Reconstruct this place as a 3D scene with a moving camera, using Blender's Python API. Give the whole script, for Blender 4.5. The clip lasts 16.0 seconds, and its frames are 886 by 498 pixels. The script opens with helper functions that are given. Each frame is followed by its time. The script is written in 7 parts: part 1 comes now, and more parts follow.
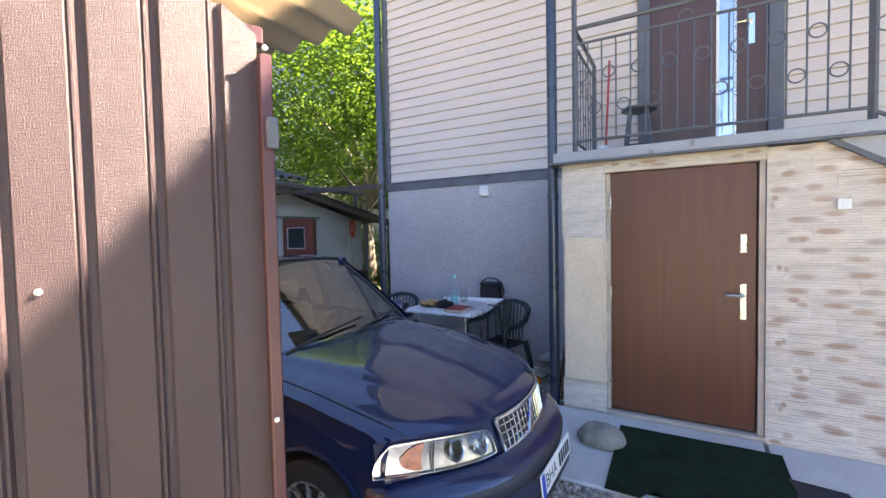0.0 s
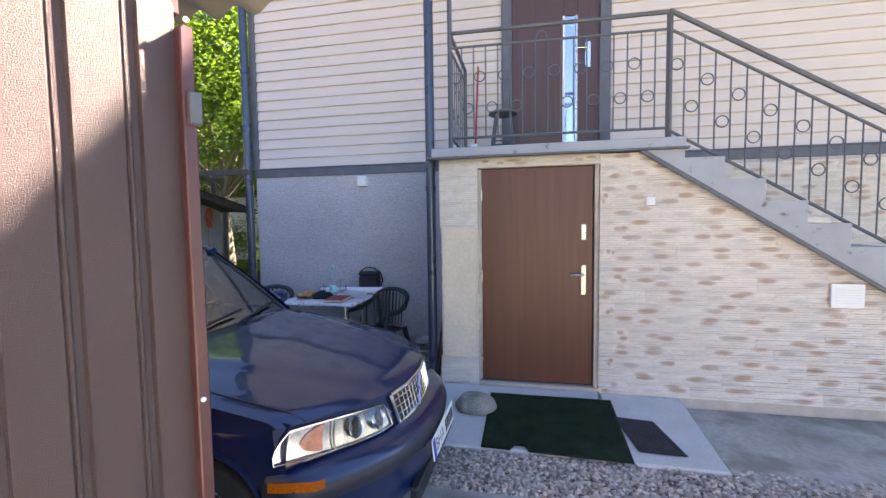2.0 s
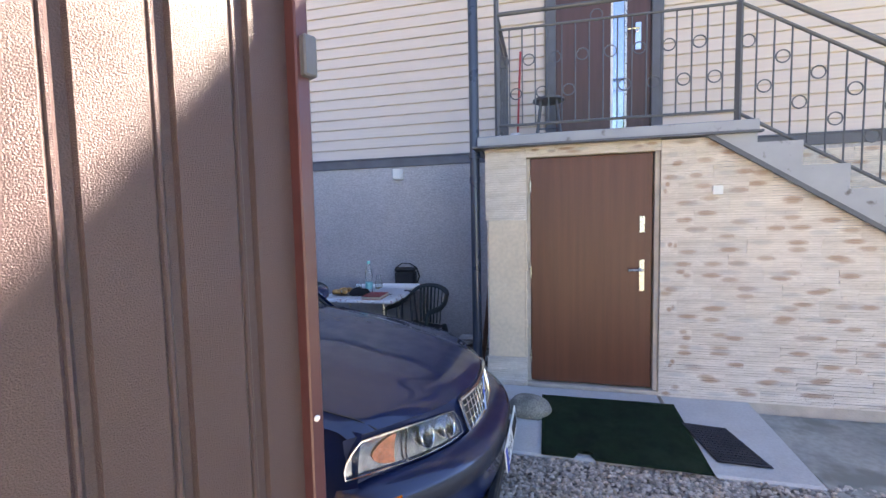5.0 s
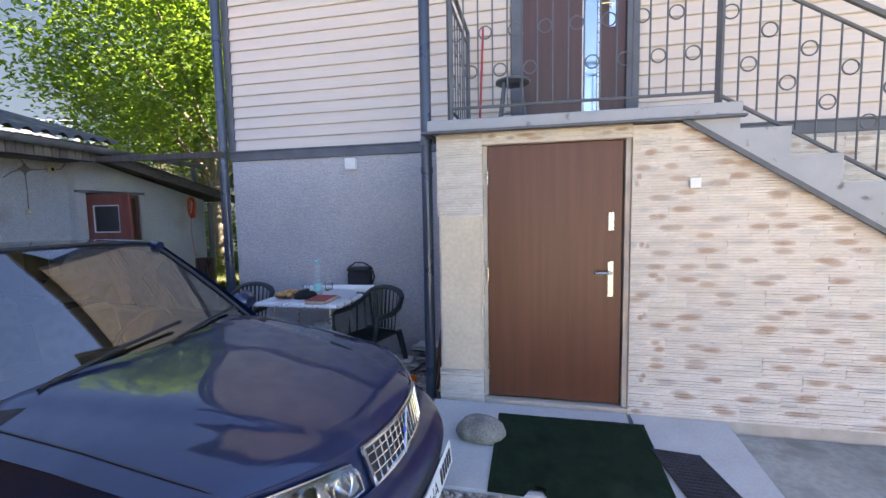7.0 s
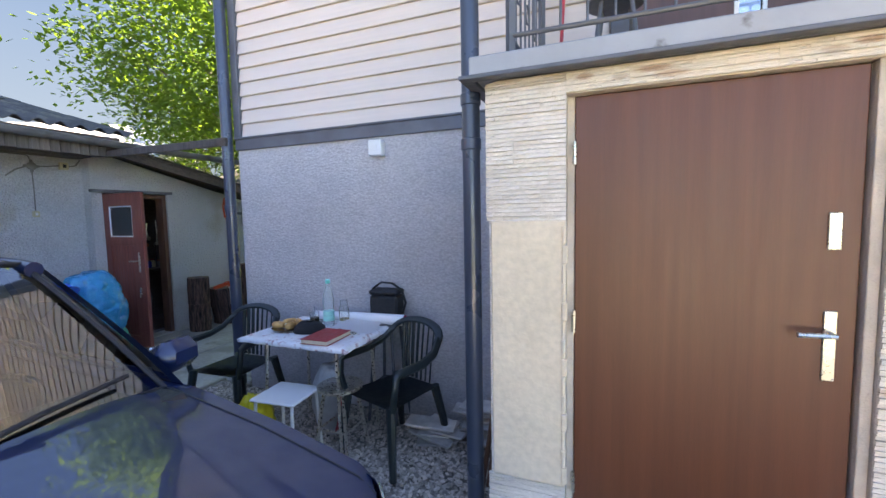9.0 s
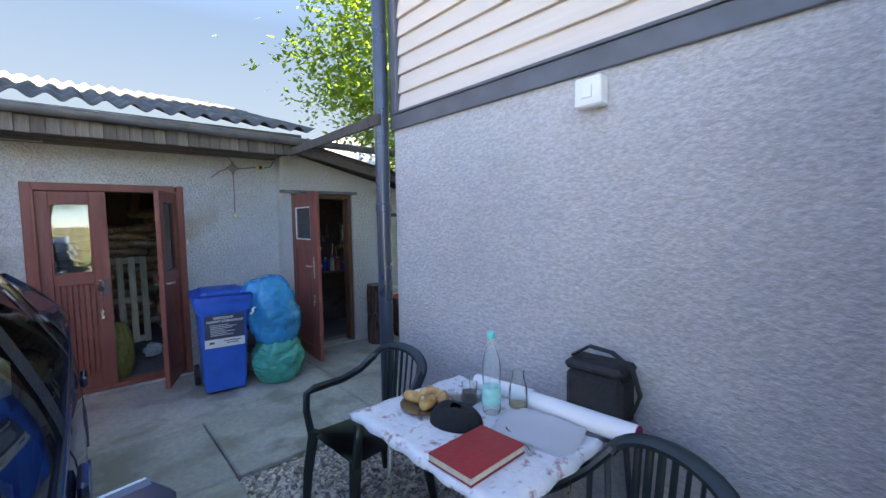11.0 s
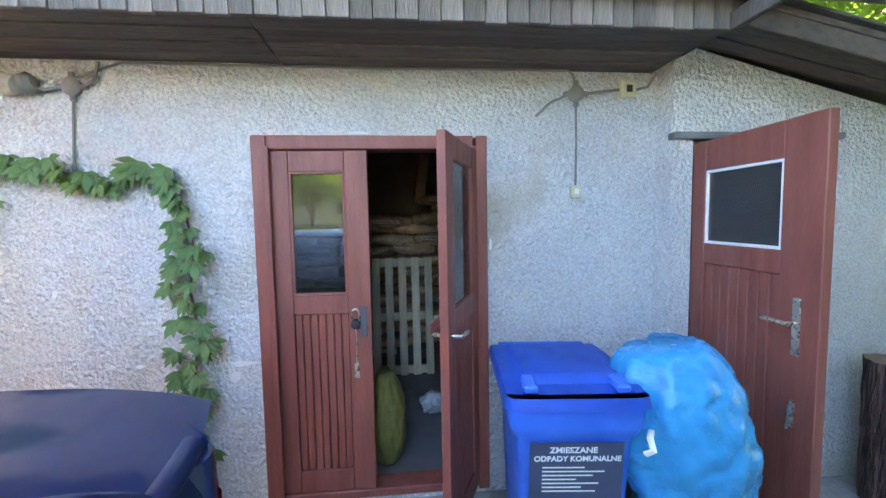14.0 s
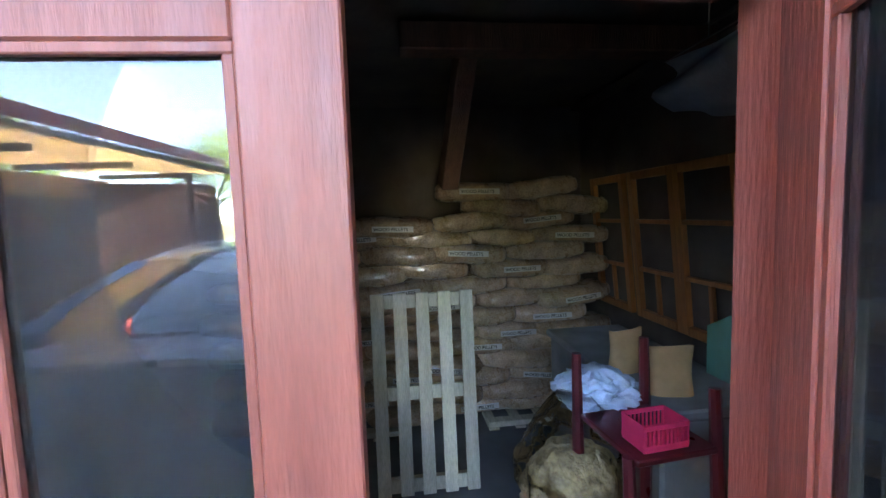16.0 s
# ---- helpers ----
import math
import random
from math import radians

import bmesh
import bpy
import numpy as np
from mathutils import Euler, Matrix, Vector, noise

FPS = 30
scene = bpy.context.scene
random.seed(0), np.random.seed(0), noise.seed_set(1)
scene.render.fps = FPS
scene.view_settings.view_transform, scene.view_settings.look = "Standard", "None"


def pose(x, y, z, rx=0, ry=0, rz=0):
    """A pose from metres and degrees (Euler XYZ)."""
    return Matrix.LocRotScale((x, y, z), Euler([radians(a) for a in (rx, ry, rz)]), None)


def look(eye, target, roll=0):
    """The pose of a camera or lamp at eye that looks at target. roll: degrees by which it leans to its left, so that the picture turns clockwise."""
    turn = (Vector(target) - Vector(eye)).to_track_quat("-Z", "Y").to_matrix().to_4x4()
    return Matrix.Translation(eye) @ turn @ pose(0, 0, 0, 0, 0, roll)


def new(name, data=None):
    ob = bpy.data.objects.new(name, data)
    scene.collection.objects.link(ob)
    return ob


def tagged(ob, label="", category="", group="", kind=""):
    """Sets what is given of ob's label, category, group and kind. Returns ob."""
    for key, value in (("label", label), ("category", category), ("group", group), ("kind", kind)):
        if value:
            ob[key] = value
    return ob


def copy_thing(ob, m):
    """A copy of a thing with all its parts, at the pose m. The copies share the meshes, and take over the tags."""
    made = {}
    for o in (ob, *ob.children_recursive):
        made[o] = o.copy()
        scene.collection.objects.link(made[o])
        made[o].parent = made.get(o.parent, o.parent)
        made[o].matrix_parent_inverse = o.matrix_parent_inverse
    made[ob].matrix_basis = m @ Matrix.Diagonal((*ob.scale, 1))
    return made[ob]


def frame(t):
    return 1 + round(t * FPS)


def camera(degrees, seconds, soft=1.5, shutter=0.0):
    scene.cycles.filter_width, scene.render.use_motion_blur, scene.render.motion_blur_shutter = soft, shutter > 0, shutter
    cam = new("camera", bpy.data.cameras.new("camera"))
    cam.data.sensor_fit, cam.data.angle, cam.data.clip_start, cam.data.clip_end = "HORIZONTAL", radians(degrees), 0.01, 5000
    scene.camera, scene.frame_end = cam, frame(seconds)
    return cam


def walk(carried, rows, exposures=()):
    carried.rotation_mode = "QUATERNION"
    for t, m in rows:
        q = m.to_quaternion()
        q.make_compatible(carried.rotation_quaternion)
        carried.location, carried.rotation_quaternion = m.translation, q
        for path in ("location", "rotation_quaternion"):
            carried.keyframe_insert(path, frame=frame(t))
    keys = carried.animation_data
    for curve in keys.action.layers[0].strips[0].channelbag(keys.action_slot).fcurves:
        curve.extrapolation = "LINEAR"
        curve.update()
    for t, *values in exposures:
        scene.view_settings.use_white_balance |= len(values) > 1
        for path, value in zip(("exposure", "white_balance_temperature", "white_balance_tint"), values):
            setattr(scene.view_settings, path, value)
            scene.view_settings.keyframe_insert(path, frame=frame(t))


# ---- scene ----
cam = camera(93.0, 16.0)
PATH = [
    (0, (0.022, -0.018, 1.636), (-0.963, 1.721, 1.559), -1.2),
    (0.5, (-0.016, -0.143, 1.617), (-0.86, 1.668, 1.527), -1.2),
    (1, (-0.041, -0.162, 1.611), (-0.7, 1.723, 1.508), -1.1),
    (1.5, (0.011, -0.158, 1.591), (-0.489, 1.775, 1.479), -1.0),
    (2, (-0.056, -0.187, 1.609), (-0.458, 1.768, 1.486), -0.8),
    (2.5, (-0.181, -0.138, 1.592), (-0.558, 1.822, 1.467), -0.7),
    (3, (-0.304, -0.13, 1.588), (-0.694, 1.828, 1.458), -0.7),
    (3.5, (-0.317, -0.074, 1.589), (-0.73, 1.879, 1.464), -0.8),
    (4, (-0.346, -0.058, 1.576), (-0.787, 1.888, 1.452), -0.8),
    (4.2, (-0.379, -0.069, 1.576), (-0.832, 1.875, 1.456), -0.9),
    (6.3, (-0.196, 0.113, 1.575), (-0.675, 2.047, 1.398), -1.4),
    (6.5, (-0.139, 0.2, 1.567), (-0.607, 2.136, 1.388), -1.3),
    (7, (-0.139, 0.452, 1.591), (-0.561, 2.399, 1.422), -1.0),
    (7.5, (-0.293, 0.691, 1.581), (-0.722, 2.635, 1.395), -0.8),
    (8, (-0.372, 1.05, 1.615), (-0.897, 2.971, 1.43), -0.9),
    (8.2, (-0.397, 1.19, 1.617), (-0.963, 3.101, 1.447), -1.1),
    (9.2, (-0.34, 1.97, 1.59), (-1.13, 3.80, 1.43), -1.0),
    (10.3, (-0.711, 2.761, 1.561), (-1.879, 4.378, 1.413), -1.0),
    (10.5, (-0.834, 2.865, 1.558), (-2.093, 4.412, 1.414), -1.2),
    (10.9, (-1.058, 3.066, 1.594), (-2.52, 4.426, 1.487), -0.8),
    (11, (-1.137, 3.106, 1.616), (-2.638, 4.42, 1.475), -0.9),
    (11.5, (-1.563, 3.244, 1.627), (-3.27, 4.275, 1.486), -0.9),
    (12, (-1.981, 3.381, 1.578), (-3.833, 4.124, 1.443), -0.9),
    (12.5, (-2.449, 3.535, 1.552), (-4.377, 4.051, 1.415), -1.0),
    (13, (-2.955, 3.536, 1.594), (-4.916, 3.903, 1.45), -1.1),
    (13.5, (-3.454, 3.544, 1.59), (-5.43, 3.811, 1.436), -1.0),
    (14, (-3.994, 3.499, 1.568), (-5.977, 3.709, 1.416), -1.0),
    (14.5, (-4.46, 3.404, 1.629), (-6.444, 3.604, 1.47), -1.2),
    (15, (-4.852, 3.392, 1.62), (-6.836, 3.578, 1.451), -0.6),
    (15.5, (-5.333, 3.36, 1.646), (-7.313, 3.577, 1.463), -0.8),
    (16, (-5.744, 3.396, 1.616), (-7.725, 3.616, 1.452), -2.0),
]
EXPOSURES = [(0.0, 3.75, 7700, 17), (1.5, 3.68, 7700, 19), (4.2, 3.68, 7700, 19), (6.5, 3.8, 7900, 19), (8.2, 4.08, 8100, 18), (10.3, 4.38, 8500, 15), (12.5, 4.75, 8300, 11), (13.5, 5.25, 8200, 9), (14.5, 5.85, 8700, 11), (15.3, 5.85, 9000, 12), (16.0, 6.85, 8700, 11)]
walk(cam, [(t, look(eye, target, roll)) for t, eye, target, roll in PATH], EXPOSURES)

# ---- world and sun ----
SUN = Vector((1.3, 1.0, 1.42)).normalized()
world = bpy.data.worlds.new("sky")
scene.world = world
world.use_nodes = True
_wn = world.node_tree.nodes
_sky = _wn.new("ShaderNodeTexSky")
_sky.sky_type = "NISHITA"
_sky.sun_disc = False
_sky.sun_elevation = math.asin(SUN.z)
_sky.sun_rotation = math.atan2(SUN.x, SUN.y)
_sky.air_density, _sky.dust_density, _sky.ozone_density = 0.45, 0.0, 3.5
world.node_tree.links.new(_sky.outputs[0], _wn["Background"].inputs[0])
_wn["Background"].inputs[1].default_value = 0.075
sun_lamp = bpy.data.lights.new("sun", "SUN")
sun_lamp.energy, sun_lamp.angle, sun_lamp.color = 5.0, radians(0.5), (1.0, 0.94, 0.84)
sun_ob = new("sun", sun_lamp)
sun_ob.matrix_world = look(SUN * 30, (0, 0, 0))


# ---- mesh tools ----
def box(bm, x0, y0, z0, x1, y1, z1, bevel=0.0):
    vs = [bm.verts.new((x, y, z)) for z in (z0, z1) for x, y in ((x0, y0), (x1, y0), (x1, y1), (x0, y1))]
    fs = [bm.faces.new([vs[i] for i in q]) for q in ((3, 2, 1, 0), (4, 5, 6, 7), (0, 1, 5, 4), (1, 2, 6, 5), (2, 3, 7, 6), (3, 0, 4, 7))]
    if bevel:
        es = list({e for f in fs for e in f.edges})
        bmesh.ops.bevel(bm, geom=es, offset=bevel, segments=1, affect="EDGES", profile=0.5)
    return vs


def obox(bm, m, sx, sy, sz, bevel=0.0):
    """A box of that size centred on the pose m."""
    keep = set(bm.verts)
    box(bm, -sx / 2, -sy / 2, -sz / 2, sx / 2, sy / 2, sz / 2, bevel)
    for v in [v for v in bm.verts if v not in keep]:
        v.co = m @ v.co


def grid(bm, fn, nu, nv, close_v=False):
    rows = [[bm.verts.new(fn(i / nu, j / nv)) for j in range(nv if close_v else nv + 1)] for i in range(nu + 1)]
    for i in range(nu):
        for j in range(nv):
            k = (j + 1) % nv if close_v else j + 1
            bm.faces.new((rows[i][j], rows[i + 1][j], rows[i + 1][k], rows[i][k]))
    return rows


def tube(bm, pts, r, seg=8, caps=True, flat=1.0):
    """A round bar along the points; r may be a list."""
    pts = [Vector(p) for p in pts]
    rs = r if isinstance(r, (list, tuple)) else [r] * len(pts)
    rings, side = [], None
    for i, p in enumerate(pts):
        d = (pts[min(i + 1, len(pts) - 1)] - pts[max(i - 1, 0)]).normalized()
        if side is None:
            side = d.cross(Vector((0, 0, 1)))
            if side.length < 1e-3:
                side = d.cross(Vector((0, 1, 0)))
        side = (side - d * side.dot(d)).normalized()
        up = side.cross(d)
        rings.append([bm.verts.new(p + (side * math.cos(a) + up * math.sin(a) * flat) * rs[i]) for a in [2 * math.pi * k / seg for k in range(seg)]])
    for a, b in zip(rings, rings[1:]):
        for k in range(seg):
            bm.faces.new((a[k], a[(k + 1) % seg], b[(k + 1) % seg], b[k]))
    if caps:
        bm.faces.new(rings[0][::-1]), bm.faces.new(rings[-1])


def lathe(bm, prof, seg=20, at=(0, 0, 0), m=None):
    """Profile of (radius, height), turned round z."""
    m = m or Matrix.Translation(at)
    rings = [[bm.verts.new(m @ Vector((r * math.cos(2 * math.pi * k / seg), r * math.sin(2 * math.pi * k / seg), z))) for k in range(seg)] for r, z in prof]
    for a, b in zip(rings, rings[1:]):
        for k in range(seg):
            bm.faces.new((a[k], a[(k + 1) % seg], b[(k + 1) % seg], b[k]))
    bm.faces.new(rings[0][::-1]), bm.faces.new(rings[-1])


def prism(bm, outline, m, depth):
    """An outline of (x, y) points extruded along z by depth, at the pose m."""
    a = [bm.verts.new(m @ Vector((x, y, 0))) for x, y in outline]
    b = [bm.verts.new(m @ Vector((x, y, depth))) for x, y in outline]
    n = len(a)
    bm.faces.new(a[::-1]), bm.faces.new(b)
    for i in range(n):
        bm.faces.new((a[i], a[(i + 1) % n], b[(i + 1) % n], b[i]))


def mesh(name, bm, material, smooth=False, clean=True):
    if clean:
        bmesh.ops.recalc_face_normals(bm, faces=bm.faces)
    me = bpy.data.meshes.new(name)
    bm.to_mesh(me)
    bm.free()
    for m in material if isinstance(material, (list, tuple)) else [material]:
        me.materials.append(m)
    if smooth:
        me.polygons.foreach_set("use_smooth", [True] * len(me.polygons))
        if smooth != 2:
            me.set_sharp_from_angle(angle=radians(40))
    return me


def part(name, bm, material, parent=None, label="", smooth=False):
    ob = new(name, mesh(name, bm, material, smooth) if isinstance(bm, bmesh.types.BMesh) else bm)
    ob.parent = parent
    return tagged(ob, label)


def thing(name, m, label, category, group="", kind=""):
    ob = new(name)
    ob.empty_display_size = 0.1
    ob.matrix_world = m
    return tagged(ob, label, category, group, kind)


def structure(name, bm, material, label, smooth=False, category=""):
    return tagged(part(name, bm, material, None, "", smooth), label, category or name.split("_")[0], "", "structure")


B = bmesh.new


# ---- materials ----
def material(name, color, rough=0.7, vary=0.15, scale=3.0, grain=0.0, grain_scale=60.0, bump=0.0, bump_scale=80.0, metal=0.0, coat=0.0, spec=0.5, tint=None,
             stretch=(1, 1, 1), per_object=0.0, stain=None, stain_scale=1.5, stain_from=0.58, bump_dist=0.01, island=0.0):
    mt = bpy.data.materials.new(name)
    mt.use_nodes = True
    nt = mt.node_tree
    n, ln = nt.nodes, nt.links
    bs = n["Principled BSDF"]
    bs.inputs["Roughness"].default_value = rough
    bs.inputs["Metallic"].default_value = metal
    bs.inputs["Coat Weight"].default_value = coat
    bs.inputs["Coat Roughness"].default_value = 0.04
    bs.inputs["Specular IOR Level"].default_value = spec
    tc = n.new("ShaderNodeTexCoord")
    mp = n.new("ShaderNodeMapping")
    mp.inputs["Scale"].default_value = stretch
    ln.new(tc.outputs["Object"], mp.inputs["Vector"])

    def tex(sc, detail=4.0):
        t = n.new("ShaderNodeTexNoise")
        t.inputs["Scale"].default_value, t.inputs["Detail"].default_value = sc, detail
        ln.new(mp.outputs[0], t.inputs["Vector"])
        return t.outputs["Fac"]

    def mix(fac, a, b):
        m = n.new("ShaderNodeMix")
        m.data_type = "RGBA"
        ln.new(fac, m.inputs[0])
        for s, v in ((m.inputs[6], a), (m.inputs[7], b)):
            if isinstance(v, tuple):
                s.default_value = (*v[:3], 1)
            else:
                ln.new(v, s)
        return m.outputs[2]

    def ramp(fac, lo, hi):
        r = n.new("ShaderNodeMapRange")
        r.inputs[1].default_value, r.inputs[2].default_value = lo, hi
        ln.new(fac, r.inputs[0])
        return r.outputs[0]

    dark = tuple(c * (1 - vary) for c in color)
    lite = tuple(min(1, c * (1 + vary)) for c in (tint or color))
    col = mix(ramp(tex(scale), 0.3, 0.7), dark, lite)
    if grain:
        col = mix(ramp(tex(grain_scale, 2.0), 0.35, 0.65), mix_dark(n, ln, col, 1 - grain), col)
    if stain:
        col = mix(ramp(tex(stain_scale, 6.0), stain_from, stain_from + 0.12), col, stain)
    if per_object or island:
        src = n.new("ShaderNodeObjectInfo").outputs["Random"] if per_object else n.new("ShaderNodeNewGeometry").outputs["Random Per Island"]
        hs = n.new("ShaderNodeHueSaturation")
        ln.new(col, hs.inputs["Color"])
        mr = n.new("ShaderNodeMapRange")
        amt = per_object or island
        mr.inputs[3].default_value, mr.inputs[4].default_value = 1 - amt, 1 + amt
        ln.new(src, mr.inputs[0])
        ln.new(mr.outputs[0], hs.inputs["Value"])
        col = hs.outputs[0]
    ln.new(col, bs.inputs["Base Color"])
    rr = n.new("ShaderNodeMapRange")
    rr.inputs[1].default_value, rr.inputs[2].default_value = 0.3, 0.7
    rr.inputs[3].default_value, rr.inputs[4].default_value = max(0.02, rough - 0.08 * (rough > 0.15)), min(1, rough + 0.08)
    ln.new(tex(scale * 3), rr.inputs[0])
    ln.new(rr.outputs[0], bs.inputs["Roughness"])
    if bump:
        bp = n.new("ShaderNodeBump")
        bp.inputs["Strength"].default_value, bp.inputs["Distance"].default_value = bump, bump_dist
        ln.new(tex(bump_scale, 3.0), bp.inputs["Height"])
        ln.new(bp.outputs[0], bs.inputs["Normal"])
    return mt


def mix_dark(n, ln, col, k):
    m = n.new("ShaderNodeMix")
    m.data_type, m.blend_type = "RGBA", "MULTIPLY"
    m.inputs[0].default_value = 1
    ln.new(col, m.inputs[6])
    m.inputs[7].default_value = (k, k, k, 1)
    return m.outputs[2]


def glass(name, color=(1, 1, 1), rough=0.0, alpha=None):
    mt = bpy.data.materials.new(name)
    mt.use_nodes = True
    nt = mt.node_tree
    n, ln = nt.nodes, nt.links
    n.remove(n["Principled BSDF"])
    tr, gl, mx, fr = n.new("ShaderNodeBsdfTransparent"), n.new("ShaderNodeBsdfGlossy"), n.new("ShaderNodeMixShader"), n.new("ShaderNodeFresnel")
    tr.inputs[0].default_value = (*color, 1)
    gl.inputs["Roughness"].default_value = rough
    fr.inputs[0].default_value = alpha or 1.5
    ln.new(fr.outputs[0], mx.inputs[0])
    ln.new(tr.outputs[0], mx.inputs[1])
    ln.new(gl.outputs[0], mx.inputs[2])
    ln.new(mx.outputs[0], n["Material Output"].inputs[0])
    return mt


def leaf_material(name, color, tint, trans=0.35):
    mt = material(name, color, 0.55, 0.25, 2.0, island=0.35, tint=tint)
    nt = mt.node_tree
    n, ln = nt.nodes, nt.links
    bs = n["Principled BSDF"]
    tl, mx = n.new("ShaderNodeBsdfTranslucent"), n.new("ShaderNodeMixShader")
    tl.inputs[0].default_value = (min(1, tint[0] * 2.2), min(1, tint[1] * 2.2), tint[2] * 1.2, 1)
    mx.inputs[0].default_value = trans
    ln.new(bs.outputs[0], mx.inputs[1])
    ln.new(tl.outputs[0], mx.inputs[2])
    ln.new(mx.outputs[0], n["Material Output"].inputs[0])
    return mt


M_RENDER = material("grey_roughcast", (0.50, 0.485, 0.50), 0.9, 0.07, 1.2, grain=0.22, grain_scale=45, bump=0.7, bump_scale=38, stretch=(1, 1, 1.7), bump_dist=0.012)
M_PEBBLE = material("pebbledash", (0.71, 0.71, 0.69), 0.95, 0.10, 1.0, grain=0.24, grain_scale=90, bump=1.0, bump_scale=44, bump_dist=0.05, stain=(0.48, 0.43, 0.33), stain_scale=1.1, stain_from=0.60)
M_SIDING = material("cream_siding", (0.63, 0.54, 0.485), 0.5, 0.04, 6.0, stretch=(0.3, 4, 6), bump=0.05, bump_scale=30)
M_TRIM = material("slate_trim", (0.10, 0.105, 0.125), 0.5, 0.15, 6, bump=0.2, bump_scale=40)
M_STONE = material("split_stone", (0.76, 0.66, 0.56), 0.85, 0.14, 5, grain=0.15, grain_scale=90, bump=0.6, bump_scale=70, stretch=(0.35, 1, 3.0), per_object=0.04, tint=(0.78, 0.71, 0.64))
M_MORTAR = material("mortar", (0.52, 0.45, 0.38), 0.95, 0.15, 8, bump=0.6, bump_scale=60)
M_BEIGE = material("beige_board", (0.72, 0.60, 0.46), 0.9, 0.05, 4, grain=0.1, grain_scale=30, bump=0.3, bump_scale=30, stain=(0.78, 0.72, 0.62), stain_scale=3)
M_CONC = material("old_concrete", (0.38, 0.37, 0.335), 0.88, 0.20, 1.6, grain=0.16, grain_scale=26, bump=0.35, bump_scale=30, stain=(0.235, 0.23, 0.195), stain_scale=2.6, stain_from=0.50)
M_CONC_L = material("fresh_concrete", (0.52, 0.52, 0.51), 0.8, 0.08, 3.0, grain=0.1, grain_scale=60, bump=0.3, bump_scale=50)
M_GREYPAINT = material("grey_floor_paint", (0.30, 0.31, 0.335), 0.55, 0.1, 4, bump=0.2, bump_scale=30, stain=(0.12, 0.11, 0.11), stain_scale=13, stain_from=0.62)
M_IRON = material("grey_iron", (0.085, 0.09, 0.105), 0.45, 0.15, 8, bump=0.1, bump_scale=60)
M_PIPE = material("dark_downpipe", (0.040, 0.055, 0.088), 0.32, 0.08, 2, metal=0.1, coat=0.3)
M_BROWNDOOR = material("brown_laminate", (0.112, 0.033, 0.015), 0.42, 0.08, 2.5, grain=0.08, grain_scale=60, stretch=(9, 9, 0.35), tint=(0.128, 0.040, 0.018))
M_UPDOOR = material("upper_door_wood", (0.085, 0.040, 0.034), 0.4, 0.15, 2.5, stretch=(9, 9, 0.4))
M_REDPAINT = material("oxblood_paint", (0.23, 0.060, 0.042), 0.5, 0.12, 3.0, grain=0.12, grain_scale=40, stretch=(5, 5, 0.6), bump=0.25, bump_scale=25, tint=(0.26, 0.076, 0.055))
M_STEEL = material("brushed_steel", (0.62, 0.58, 0.50), 0.3, 0.08, 20, metal=0.9)
M_CHROME = material("chrome", (0.75, 0.76, 0.78), 0.12, 0.05, 10, metal=1.0)
M_ZINC = material("weathered_zinc", (0.20, 0.205, 0.215), 0.55, 0.2, 5, metal=0.35, bump=0.15, bump_scale=30, stain=(0.12, 0.115, 0.11), stain_scale=4)
M_ETERNIT = material("fibre_cement", (0.105, 0.10, 0.095), 0.95, 0.25, 3, spec=0.15, grain=0.2, grain_scale=40, bump=0.4, bump_scale=40, stain=(0.17, 0.155, 0.12), stain_scale=3, stain_from=0.55)
M_OLDWOOD = material("weathered_wood", (0.125, 0.10, 0.085), 0.85, 0.3, 3, grain=0.3, grain_scale=30, stretch=(6, 0.6, 1), bump=0.5, bump_scale=25, stain=(0.05, 0.035, 0.03), stain_scale=3, per_object=0.25)
M_OLDWOOD_V = material("weathered_wood_upright", (0.19, 0.165, 0.145), 0.85, 0.3, 3, grain=0.3, grain_scale=30, stretch=(6, 6, 0.6), bump=0.5, bump_scale=25, per_object=0.3)
# the darkness of unlit rooms is put into this colour
M_SHADEIN = material("dark_interior", (0.13, 0.10, 0.08), 0.95, 0.3, 3, bump=0.3, bump_scale=20)
M_DIRT = material("garden_ground", (0.13, 0.12, 0.07), 0.95, 0.3, 1.2, grain=0.3, grain_scale=20, bump=0.8, bump_scale=15, stain=(0.10, 0.15, 0.04), stain_scale=0.7, stain_from=0.45)
M_GRAVELBED = material("gravel_bed", (0.19, 0.17, 0.15), 0.95, 0.25, 20, grain=0.4, grain_scale=60, bump=1.0, bump_scale=50)
M_GRAVEL = material("gravel_stone", (0.40, 0.36, 0.32), 0.8, 0.15, 30, island=0.5, tint=(0.46, 0.40, 0.34))
M_WHITE = material("white_plastic", (0.76, 0.76, 0.74), 0.4, 0.03, 5)
M_IVORY = material("ivory_bakelite", (0.60, 0.54, 0.34), 0.45, 0.1, 20)
M_BLACK = material("black_rubber", (0.018, 0.018, 0.02), 0.7, 0.2, 10, bump=0.2, bump_scale=60)
M_GREYCABLE = material("grey_cable", (0.22, 0.21, 0.19), 0.8, 0.2, 10)
